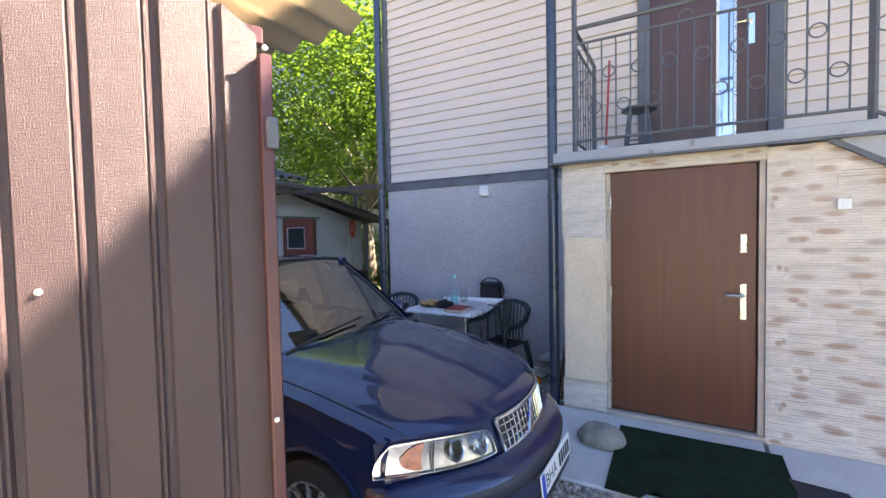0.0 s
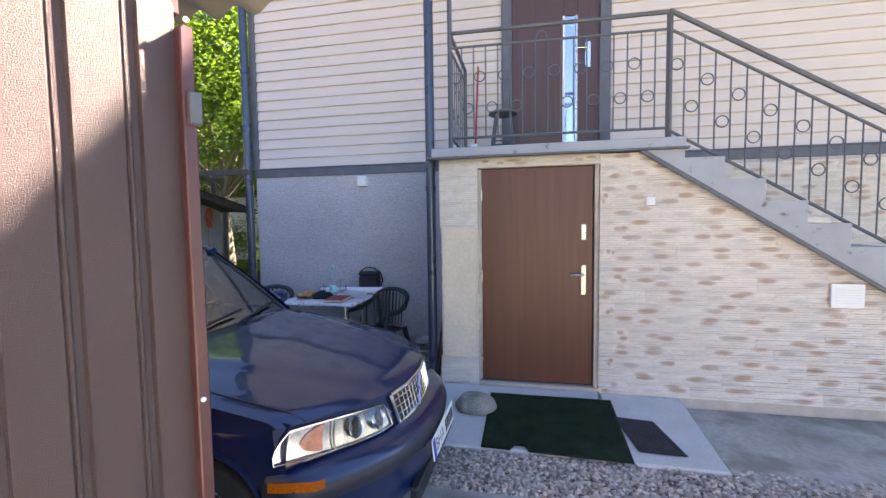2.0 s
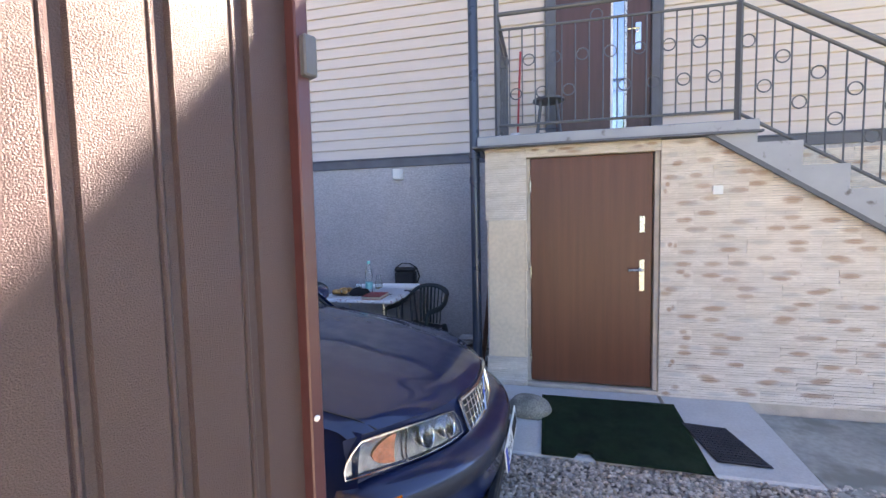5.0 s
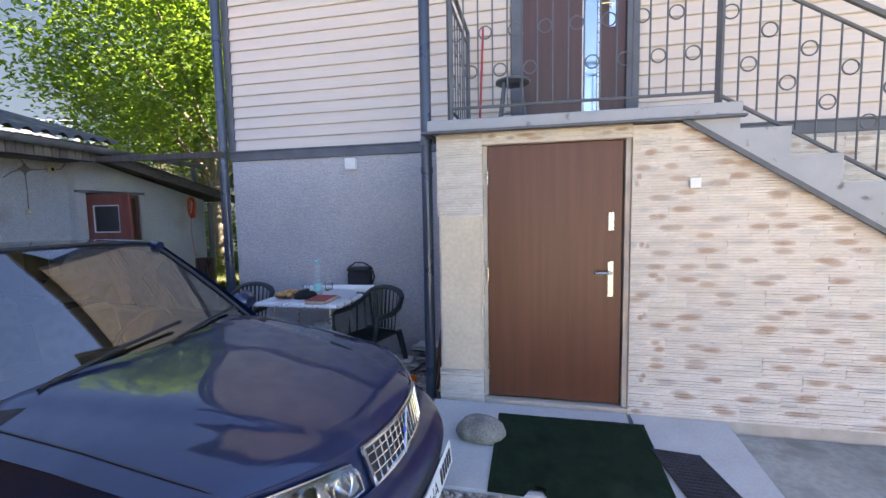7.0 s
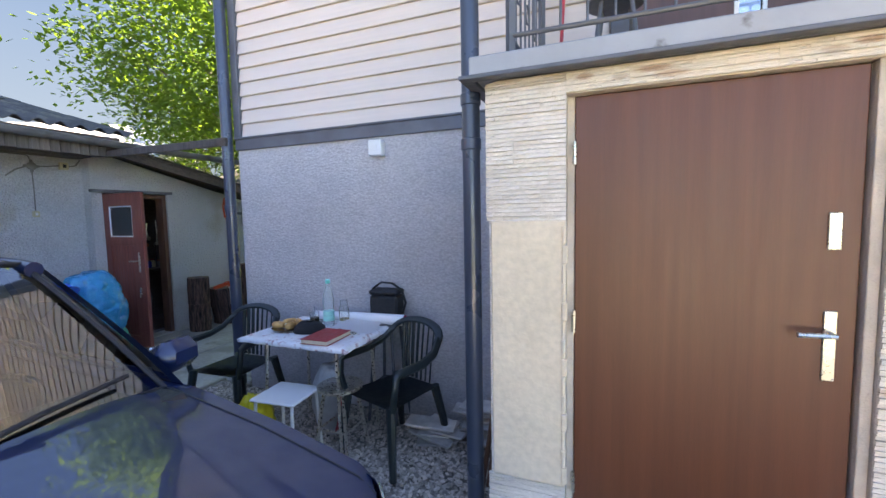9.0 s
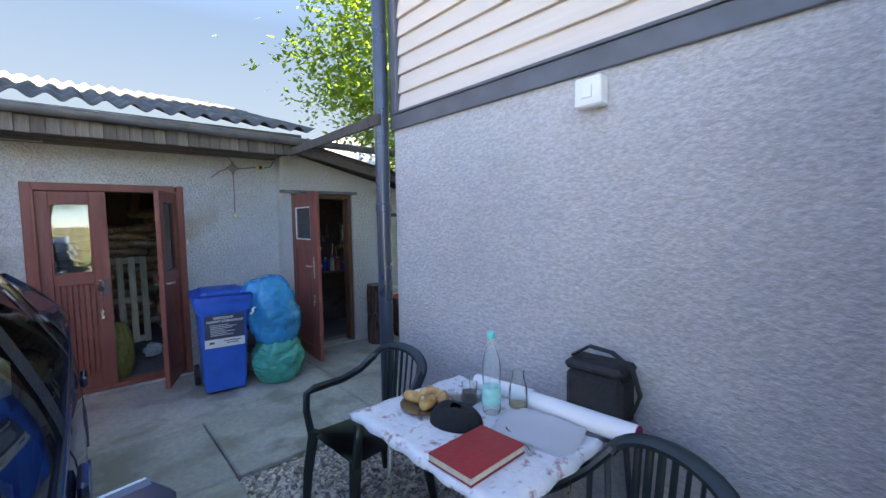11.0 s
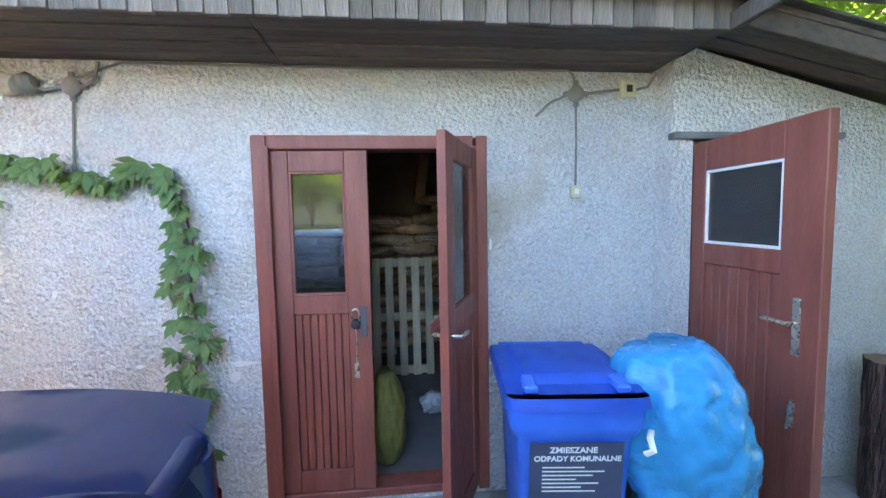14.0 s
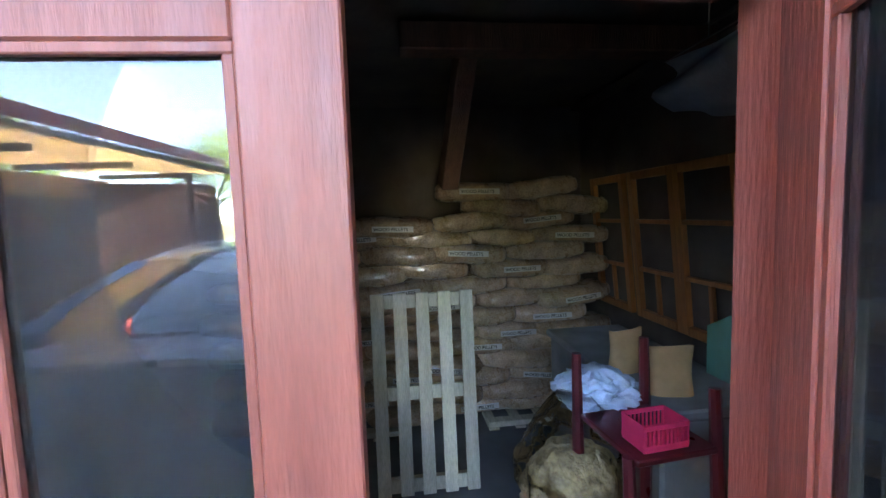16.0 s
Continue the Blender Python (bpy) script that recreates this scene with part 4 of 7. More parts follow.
        tube(b, [(-4.50 - 0.03 * math.sin(3 * i / 8), sgn * 0.725, 0.45 + 0.58 * i / 8) for i in range(9)], 0.065, 12)
        part("rear_corner", b, M_CARBLUE, car, smooth=True)
        patch(lambda t: 2.43, lambda t: 2.59, 0.03, 0.92, 0.003, "b_pillar", M_CARTRIM)
        patch(lambda t: 3.40 - 0.36 * t, lambda t: 3.46 - 0.36 * t, 0.03, 0.92, 0.004, "window_bar", M_CARTRIM)
        patch(lambda t: 3.72 - 0.40 * t, lambda t: 3.755 - 0.40 * t, 0.03, 0.92, 0.005, "window_bar", M_CARTRIM)
        for a, c in ((lambda t: A(t) + 0.07, lambda t: 2.47), (lambda t: 2.56, lambda t: 3.41 - 0.36 * t), (lambda t: 3.45 - 0.36 * t, lambda t: 3.73 - 0.40 * t)):
            g = patch(a, c, 0.04, 0.91, -0.004, "side_window", M_SIDEGLASS, "tinted side window")
            g.visible_shadow = False
        mi = thing_child("mirror", car)
        b = B()
        obox(b, pose(-1.72, sgn * 0.935, 0.995, 0, 0, sgn * 12), 0.12, 0.22, 0.145, 0.045)
        part("mirror_shell", b, M_CARBLUE, mi, smooth=True)
        b = B()
        obox(b, pose(-1.781, sgn * 0.925, 0.995, 0, 0, sgn * 12), 0.006, 0.165, 0.10, 0.01)
        part("mirror_glass", b, M_CHROME, mi)
        b = B()
        obox(b, pose(-1.72, sgn * 0.85, 0.97), 0.07, 0.10, 0.04, 0.012)
        part("mirror_foot", b, M_CARTRIM, mi)
        # seats
        for u0, nm in ((2.42, "front_seat"), (3.35, "rear_seat")):
            st = thing_child(nm, car)
            b = B()
            obox(b, pose(-u0 + 0.25, sgn * 0.37, 0.50), 0.50, 0.50, 0.16, 0.05)
            part("seat_cushion", b, M_SEAT, st, smooth=True)
            b = B()
            obox(b, pose(-u0 - 0.05, sgn * 0.37, 0.77, 0, -14, 0), 0.13, 0.48, 0.56, 0.05)
            part("seat_back", b, M_SEAT, st, smooth=True)
            b = B()
            obox(b, pose(-u0 - 0.15, sgn * 0.37, 1.17, 0, -10, 0), 0.10, 0.27, 0.17, 0.04)
            part("headrest", b, M_SEAT, st, smooth=True)
            for dy in (-0.06, 0.06):
                b = B()
                tube(b, [(-u0 - 0.11, sgn * 0.37 + dy, 1.02), (-u0 - 0.14, sgn * 0.37 + dy, 1.12)], 0.006, 6)
                part("headrest_rod", b, M_CHROME, st)
    b = B()
    box(b, -1.85, -0.70, 0.62, -1.42, 0.70, 0.94, 0.06)
    part("dashboard", b, M_DASH, car)
    b = B()
    n = 24
    wm = pose(-1.98, 0.36, 0.90, 0, -62, 0)
    grid(b, lambda s, q: wm @ Vector(((0.18 + 0.014 * math.cos(6.2832 * q)) * math.cos(6.2832 * s), (0.18 + 0.014 * math.cos(6.2832 * q)) * math.sin(6.2832 * s), 0.014 * math.sin(6.2832 * q))), n, 6, True)
    obox(b, wm, 0.34, 0.07, 0.03, 0.01)
    part("steering_wheel", b, M_DASH, car, smooth=True)
    b = B()
    box(b, -4.3, -0.68, 0.22, -0.5, 0.68, 0.33)
    part("floor_pan", b, M_BLACK, car)
    # wheels
    for c in (WF, WR):
        for sgn in (1, -1):
            wh = thing_child("wheel", car)
            wh.matrix_local = pose(-c, sgn * 0.755, WZ, -90 * sgn, 0, 0)
            b = B()
            lathe(b, [(0.19, -0.095), (0.27, -0.095), (0.292, -0.08), (0.30, -0.05), (0.30, 0.05), (0.292, 0.08), (0.27, 0.095), (0.20, 0.092), (0.195, 0.05)], 36)
            part("tyre", b, M_TYRE, wh, "black tyre", True)
            b = B()
            lathe(b, [(0.20, 0.03), (0.205, 0.088), (0.19, 0.09), (0.185, 0.03)], 32)
            lathe(b, [(0.05, 0.0), (0.05, 0.075), (0.035, 0.085)], 16)
            for k in range(10):
                obox(b, pose(0, 0, 0.062, 0, 0, 36 * k) @ pose(0.118, 0, 0, 0, 6, 0), 0.15, 0.022, 0.02, 0.003)
            part("rim", b, M_ALLOY, wh, "silver alloy rim with ten spokes", True)
            b = B()
            lathe(b, [(0.19, -0.02), (0.19, 0.01)], 24)
            part("brake_disc", b, M_BLACK, wh)
    return car


def thing_child(name, parent):
    o = new(name)
    o.empty_display_size = 0.05
    o.parent = parent
    return o


def text_part(name, body, size, parent, m, mt, extrude=0.0006, bold=0.0):
    cu = bpy.data.curves.new(name, "FONT")
    cu.body, cu.size, cu.extrude, cu.offset = body, size, extrude, bold
    tmp = bpy.data.objects.new(name, cu)
    scene.collection.objects.link(tmp)
    bpy.context.view_layer.update()
    me = bpy.data.meshes.new_from_object(tmp.evaluated_get(bpy.context.evaluated_depsgraph_get()))
    bpy.data.objects.remove(tmp)
    me.materials.clear()
    me.materials.append(mt)
    o = new(name, me)
    o.parent = parent
    o.matrix_local = m
    return o


M_CARBUMP = material("dark_blue_bumper_strip", (0.016, 0.018, 0.030), 0.5, 0.1, 20)
M_LENSBACK = material("lamp_silver", (0.48, 0.51, 0.56), 0.14, 0.25, 30, metal=1.0)
M_INDIC = material("indicator_plastic", (0.85, 0.30, 0.16), 0.3, 0.25, 30, coat=0.4)
M_PLATEBLUE = material("plate_blue", (0.02, 0.06, 0.40), 0.4, 0.05, 10)
car_build(pose(-0.535, 2.175, -0.025, 0, 0, -0.9))

# ---- gate and garage beside the start ----
M_GATE = material("brown_profiled_sheet", (0.100, 0.054, 0.058), 0.36, 0.06, 160, bump=0.75, bump_scale=420, bump_dist=0.003, coat=0.0, spec=1.0, grain=0.25, grain_scale=420)
M_GATEFLANGE = material("dark_red_flashing", (0.07, 0.024, 0.028), 0.4, 0.1, 10)
gate = thing("gate", pose(-0.80, 0.635, 0.0, 0, 0, 244.0), "open gate leaf of dark red-brown profiled sheet", "gate")
bm = B()
GL, GH = 1.9, 2.14
rib = [(0.0, 0.0)]
x = 0.068
while x < GL:
    rib += [(x, 0.0), (x + 0.005, 0.010), (x + 0.017, 0.010), (x + 0.022, 0.0), (x + 0.026, 0.0), (x + 0.029, 0.004), (x + 0.033, 0.0)]
    x += 0.113
rows = grid(bm, lambda s, q: Vector((rib[int(round(q * (len(rib) - 1)))][0] + 0.02, rib[int(round(q * (len(rib) - 1)))][1] * -1, 0.03 + (GH - 0.03) * s - (0.05 if q < 0.004 and s > 0.9 else 0))), 6, len(rib) - 1)
bmesh.ops.solidify(bm, geom=bm.faces[:], thickness=0.002)
part("sheet", bm, M_GATE, gate)
bm = B()
box(bm, -0.005, -0.045, 0.03, 0.022, 0.03, GH - 0.10, 0.003)
part("edge_flashing", bm, M_GATEFLANGE, gate)
bm = B()
box(bm, 0.02, -0.05, 0.03, 0.06, -0.022, GH - 0.02, 0.003)
box(bm, 0.0, -0.05, 0.03, GL, -0.022, 0.07, 0.003)
box(bm, 0.0, -0.05, GH - 0.06, GL, -0.022, GH - 0.02, 0.003)
part("frame_tube", bm, M_GATEFLANGE, gate)
bm = B()
box(bm, -0.012, 0.0, 1.83, 0.014, 0.045, 1.90, 0.003)
part("latch", bm, M_IRON, gate)
for z, xx in ((2.05, 0.01), (1.22, 0.012), (0.7, 0.012), (1.545, 0.40), (1.1, 0.84)):
    bm = B()
    lathe(bm, [(0.006, 0.0), (0.006, 0.003), (0.003, 0.006)], 10, m=pose(xx, 0.032 if xx < 0.1 else 0.001, z, -90, 0, 0))
    part("rivet", bm, M_WHITE, gate, "pale sheet-metal rivet")

M_GATE.node_tree.nodes["Principled BSDF"].inputs["Sheen Weight"].default_value = 0.2
M_BRICKWALL = material("sunlit_block_wall", (0.55, 0.40, 0.27), 0.9, 0.15, 4, grain=0.2, grain_scale=30, bump=0.5, bump_scale=20)
M_CANOPY = leaf_material("ribbed_canopy_sheet", (0.36, 0.31, 0.24), (0.34, 0.28, 0.21), 0.03)
bm = B()
box(bm, -6.1, -4.0, -0.05, -1.05, -0.55, 2.05)
box(bm, -6.1, -4.0, 2.05, -1.05, -0.57, 2.19)
structure("wall_garage", bm, M_BRICKWALL, "low garage with warm block walls")
side_sheet = thing("cladding", pose(0, 0, 0), "dark profiled metal cladding on the garage side", "cladding", "", "structure")
bm = B()
grid(bm, lambda s, q: Vector((-6.0 + 4.9 * q, -0.535 + (0.012 if int(q * 96) % 4 == 0 else 0), 0.0 + 1.95 * s)), 1, 96)
part("sheet", bm, M_GATE, side_sheet)
bm = B()
canopy_m = pose(-0.81, 1.0, 2.27, 0, 0, 0)
CP = 0.13
grid(bm, lambda s, q: Vector((-5.2 * q, -2.2 * s, 0.018 * math.cos(2 * math.pi * (5.2 * q) / CP) + 0.10 * s)), 2, 320)
bmesh.ops.solidify(bm, geom=bm.faces[:], thickness=0.004)
canopy = thing("canopy", canopy_m, "beige-grey corrugated sheet canopy along the garage", "canopy")
part("sheet", bm, M_CANOPY, canopy, smooth=True)
for k in range(5):
    bm = B()
    box(bm, -0.45 - k * 1.1, -1.55, -0.075, -0.39 - k * 1.1, -0.45, -0.02)
    part("rafter", bm, M_OLDWOOD, canopy)
bm = B()
box(bm, -5.2, -0.02, 0.022, -0.45, 0.012, 0.12, 0.004)
part("fascia_strip", bm, material("red_edge_sheet", (0.42, 0.05, 0.05), 0.4, 0.1, 6), canopy, "red sheet-metal edge strip")
bm = B()
tube(bm, [(-0.42, -0.47, -2.29), (-0.42, -0.47, -0.02)], 0.035, 8)
part("post", bm, M_GATEFLANGE, canopy)


# ---- shed doors ----
def frame_door(name, m, w, h, label, pane=(0.09, 0.99, 0.42, 0.60), slats=8, mt=M_REDPAINT, white=False, thick=0.04):
    """A framed leaf in its own x (width) and z (height): stiles, rails, slats below, a pane above."""
    d = thing(name, m, label, "door", "", "structure")
    px, pz, pw, ph = pane
    st = px
    for x0, x1 in ((0, st), (px + pw, w)):
        b = B()
        box(b, x0, -thick / 2, 0, x1, thick / 2, h, 0.003)
        part("stile", b, mt, d)
    for z0, z1 in ((0, 0.12), (pz - 0.10, pz), (pz + ph, h)):
        b = B()
        box(b, px + 0.001, -thick / 2 + 0.002, z0, px + pw - 0.001, thick / 2 - 0.002, z1, 0.003)
        part("rail", b, mt, d)
    sw = pw / slats
    for k in range(slats):
        b = B()
        box(b, px + k * sw + 0.002, -0.008, 0.12, px + (k + 1) * sw - 0.002, 0.010, pz - 0.10, 0.004)
        part("slat", b, mt, d)
    b = B()
    box(b, px, -0.003, pz, px + pw, 0.003, pz + ph)
    g = part("pane", b, M_DUSTYPANE, d, "dusty window pane")
    for i, (x0, z0, x1, z1) in enumerate(((px, pz, px + pw, pz + 0.014), (px, pz + ph - 0.014, px + pw, pz + ph), (px, pz + 0.014, px + 0.014, pz + ph - 0.014), (px + pw - 0.014, pz + 0.014, px + pw, pz + ph - 0.014))):
        b = B()
        box(b, x0, -thick / 2 + 0.004, z0, x1, -0.004, z1, 0.002)
        part("glazing_bead", b, M_WHITE if white else mt, d)
    return d


M_DUSTYPANE = dusty(glass("dusty_glass", (0.55, 0.57, 0.56), alpha=1.75), 0.028, (0.6, 0.6, 0.62))
frame_1 = thing("door_frame_1", pose(0, 0, 0), "oxblood painted timber frame of the shed double door", "door frame", "", "structure")
for a in ((SX - 0.145, 2.77, 0.03, SX + 0.022, 2.845, 1.995), (SX - 0.10, 3.92, 0.03, SX + 0.022, 3.98, 1.995), (SX - 0.12, 2.8455, 1.925, SX + 0.020, 3.9045, 1.995), (SX - 0.13, 2.8455, 0.028, SX + 0.012, 3.9045, 0.075)):
    b = B()
    box(b, *a, 0.005)
    part("frame_member", b, M_REDPAINT, frame_1)
for y in (2.835, 3.897):
    b = B()
    box(b, SX + 0.0225, y - 0.006, 0.08, SX + 0.034, y + 0.024, 1.94, 0.004)
    part("moulding", b, M_REDPAINT, frame_1)
leaf_l = frame_door("door_1", pose(SX - 0.022, 2.85, 0.08, 0, 0, 88.3), 0.497, 1.84, "closed oxblood door leaf with slatted base and glass pane", pane=(0.093, 1.085, 0.285, 0.65), slats=7)
leaf_r = frame_door("door_2", pose(SX + 0.022, 3.90, 0.08, 0, 0, -23), 0.565, 1.84, "oxblood door leaf standing ajar with glass pane", pane=(0.10, 1.085, 0.35, 0.65), slats=7)
for lf, hx in ((leaf_l, 0.455), (leaf_r, 0.52)):
    b = B()
    box(b, hx - 0.018, -0.029, 0.86, hx + 0.018, -0.0205, 1.02, 0.002)
    part("lock_plate", b, M_IRON, lf)
for sgn in (1, -1):
    b = B()
    tube(b, [(0.52, sgn * 0.02, 0.98), (0.52, sgn * 0.065, 0.98), (0.43, sgn * 0.07, 0.98)], 0.009, 8)
    part("handle", b, M_STEEL, leaf_r, smooth=True)
b = B()
box(b, 0.44, -0.031, 1.02, 0.66, -0.0255, 1.065, 0.003)
part("hasp", b, M_REDPAINT, leaf_r)
padlock = thing("padlock", pose(SX + 0.036, 3.265, 1.055), "black padlock with hanging keys on the closed leaf", "padlock")
b = B()
lathe(b, [(0.016, -0.018), (0.024, -0.014), (0.024, 0.014), (0.016, 0.018)], 14, m=pose(0.012, 0, -0.04, 0, 90, 0))
part("body", b, M_BLACK, padlock, smooth=True)
b = B()
tube(b, [(0.01, 0.018, -0.025)] + [(0.01, 0.02 * math.cos(a), 0.01 + 0.03 * math.sin(a)) for a in [0.3 * i for i in range(10)]] + [(0.01, -0.018, -0.01)], 0.005, 6)
part("shackle", b, M_STEEL, padlock, smooth=True)
b = B()
tube(b, [(0.012, 0.0, -0.06), (0.014, 0.004, -0.12), (0.013, 0.0, -0.24)], 0.003, 5)
box(b, 0.010, -0.012, -0.33, 0.014, 0.012, -0.24, 0.003)
part("keys", b, M_STEEL, padlock)

frame_2 = thing("door_frame_2", pose(0, 0, 0), "brown timber frame of the lean-to door", "door frame", "", "structure")
M_BROWNWOOD = material("brown_frame_wood", (0.16, 0.075, 0.045), 0.6, 0.25, 4, grain=0.2, grain_scale=30, stretch=(5, 5, 0.6), bump=0.3, bump_scale=25)
for a in ((X2 - 0.16, 5.075, 0.02, X2 - 0.02, 5.13, 1.95), (X2 - 0.16, 5.82, 0.02, X2 - 0.02, 5.875, 1.95), (X2 - 0.16, 5.1305, 1.90, X2 - 0.02, 5.8195, 1.95)):
    b = B()
    box(b, *a, 0.004)
    part("frame_member", b, M_BROWNWOOD, frame_2)
leaf_2 = frame_door("door_3", pose(X2 + 0.0, 5.095, 0.10, 0, 0, -3.5), 0.755, 1.83, "open brick-red plank door with white-edged pane", pane=(0.10, 1.31, 0.47, 0.37), slats=8, white=True)
b = B()
box(b, 0.645, -0.027, 0.90, 0.68, -0.0205, 1.13, 0.002)
part("lock_plate", b, M_STEEL, leaf_2)
b = B()
tube(b, [(0.66, -0.02, 1.03), (0.66, -0.065, 1.03), (0.55, -0.07, 1.03)], 0.009, 8)
tube(b, [(0.66, 0.02, 1.03), (0.66, 0.065, 1.03), (0.58, 0.07, 1.03)], 0.009, 8)
part("handle", b, M_STEEL, leaf_2, smooth=True)
b = B()
tube(b, [(0.665, -0.028, 0.72), (0.668, -0.034, 0.62)], 0.01, 6)
tube(b, [(0.655, -0.03, 0.70), (0.65, -0.034, 0.60)], 0.006, 6)
part("keys", b, M_STEEL, leaf_2)

# ---- brown door, upper door ----
door_4 = thing("door_4", pose(0, 0, 0), "closed flat brown laminate house door with steel handle", "door", "", "structure")
b = B()
box(b, -0.495, 3.79, 0.105, 0.505, 3.84, 2.105, 0.004)
leafb = part("leaf", b, M_BROWNDOOR, door_4)
b = B()
box(b, 0.516, 3.765, 0.09, 0.553, 3.86, 2.11, 0.003)
part("jamb", b, M_MORTAR, door_4)
b = B()
box(b, -0.53, 3.80, 0.09, -0.497, 3.86, 2.11, 0.003)
part("jamb", b, M_MORTAR, door_4)
for z0, z1 in ((0.94, 1.21), (1.44, 1.58)):
    b = B()
    box(b, 0.405, 3.782, z0, 0.447, 3.7895, z1, 0.003)
    part("lock_plate", b, M_STEEL, door_4)
b = B()
tube(b, [(0.426, 3.785, 1.125), (0.426, 3.735, 1.125), (0.31, 3.728, 1.125)], 0.010, 8)
part("handle", b, M_STEEL, door_4, "brushed steel lever handle", True)
for z in (1.86, 1.1, 0.33):
    b = B()
    tube(b, [(-0.498, 3.783, z - 0.05), (-0.498, 3.783, z + 0.05)], 0.009, 8)
    part("hinge", b, M_STEEL, door_4, smooth=True)
door_5 = thing("door_5", pose(0, 0, 0), "dark brown upper house door with a slim glass strip", "door", "", "structure")
for a in ((-0.36, 4.80, 2.30, -0.25, 4.90, 4.5), (0.71, 4.80, 2.30, 0.82, 4.90, 4.5), (-0.25, 4.80, 4.4, 0.71, 4.90, 4.5)):
    b = B()
    box(b, *a, 0.004)
    part("jamb", b, M_TRIM, door_5)
for a in ((-0.248, 4.845, 2.335, 0.318, 4.89, 4.39), (0.472, 4.845, 2.335, 0.708, 4.89, 4.39), (0.3185, 4.846, 2.335, 0.4715, 4.889, 2.46), (0.3185, 4.846, 3.9, 0.4715, 4.889, 4.39)):
    b = B()
    box(b, *a, 0.003)
    part("panel", b, M_UPDOOR, door_5)
b = B()
box(b, 0.3185, 4.86, 2.462, 0.4715, 4.866, 3.898)
M_SKYMIRROR = material("reflective_glass", (0.55, 0.62, 0.68), 0.03, 0.02, 3, metal=0.9)
part("pane", b, M_SKYMIRROR, door_5, "mirror-like glass strip")
for x in (0.326, 0.464):
    b = B()
    box(b, x - 0.012, 4.838, 2.46, x + 0.012, 4.8449, 3.9, 0.002)
    part("bead", b, M_WHITE if x < 0.4 else M_STEEL, door_5)
b = B()
box(b, 0.555, 4.836, 3.32, 0.615, 4.8449, 3.60, 0.003)
tube(b, [(0.585, 4.84, 3.52), (0.585, 4.79, 3.52), (0.47, 4.785, 3.52)], 0.011, 8)
part("handle", b, M_CHROME, door_5, "chrome lever handle", True)
b = B()
box(b, -0.36, 4.70, 2.2985, 0.82, 4.93, 2.33, 0.004)
part("threshold", b, M_GREYPAINT, door_5)
# added flat panels, coloured dark to stand for unlit rooms behind the doors
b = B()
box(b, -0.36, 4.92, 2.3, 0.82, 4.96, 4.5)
structure("wall_behind_door", b, M_SHADEIN, "added dark panel standing for the unlit hall behind the upper door", category="wall")
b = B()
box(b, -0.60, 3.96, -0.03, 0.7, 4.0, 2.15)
structure("wall_behind_porch", b, M_SHADEIN, "added dark panel standing for the unlit porch interior", category="wall")


def bar_stool(m, label, mt, h=0.45, r=0.15):
    st = thing("stool", m, label, "stool")
    b = B()
    lathe(b, [(r * 0.9, h - 0.03), (r, h - 0.022), (r, h - 0.006), (r * 0.95, h)], 20)
    part("seat", b, mt, st, smooth=True)
    for k in range(4):
        a = math.pi / 4 + k * math.pi / 2
        b = B()
        tube(b, [(r * 0.68 * math.cos(a), r * 0.68 * math.sin(a), h - 0.03), (r * 1.15 * math.cos(a), r * 1.15 * math.sin(a), 0)], 0.013, 8)
        part("leg", b, mt, st, smooth=True)
    for k in range(4):
        a, c = math.pi / 4 + k * math.pi / 2, math.pi / 4 + (k + 1) * math.pi / 2
        b = B()
        q = r * 0.98
        tube(b, [(q * math.cos(a), q * math.sin(a), h * 0.36), (q * math.cos(c), q * math.sin(c), h * 0.36)], 0.008, 6)
        part("stretcher", b, mt, st, smooth=True)
    return st


bar_stool(pose(-0.33, 4.50, 2.298), "dark wooden round stool on the balcony", M_IRON, 0.50, 0.16)
broom = thing("broom", pose(-0.66, 4.62, 2.30, -4, 2, 0), "red-handled broom leaning on the balcony rail", "broom")
b = B()
tube(b, [(0, 0, 0.08), (0, 0, 1.08)], 0.011, 8)
part("handle", b, material("red_plastic", (0.45, 0.03, 0.04), 0.4, 0.1, 8), broom, "red broom handle", True)
b = B()
box(b, -0.12, -0.025, 0.0, 0.12, 0.025, 0.085, 0.01)
part("head", b, M_BLACK, broom)
b = B()
box(b, 0, 0, 0, 0.14, 0.14, 0.10, 0.006)
pot = thing("box", pose(-0.74, 4.45, 2.298), "small cardboard box on the balcony", "box")
part("body", b, material("cardboard", (0.42, 0.30, 0.17), 0.9, 0.12, 8), pot)
b = B()
lathe(b, [(0.055, 0.1), (0.055, 0.17), (0.05, 0.18)], 14, (0.07, 0.07, 0))
part("cup", b, M_WHITE, pot, "pale plastic cup", True)


def wall_box(name, m, sx, sy, sz, mt, label, cat, knob=None):
    t = thing(name, m, label, cat)
    b = B()
    box(b, -sx / 2, -sy, -sz / 2, sx / 2, 0, sz / 2, min(sx, sy, sz) * 0.12)
    part("body", b, mt, t)
    if knob:
        b = B()
        box(b, -sx * 0.2, -sy - 0.006, -sz * 0.22, sx * 0.2, -sy - 0.0005, sz * 0.22, 0.002)
        part("rocker", b, knob, t)
    return t


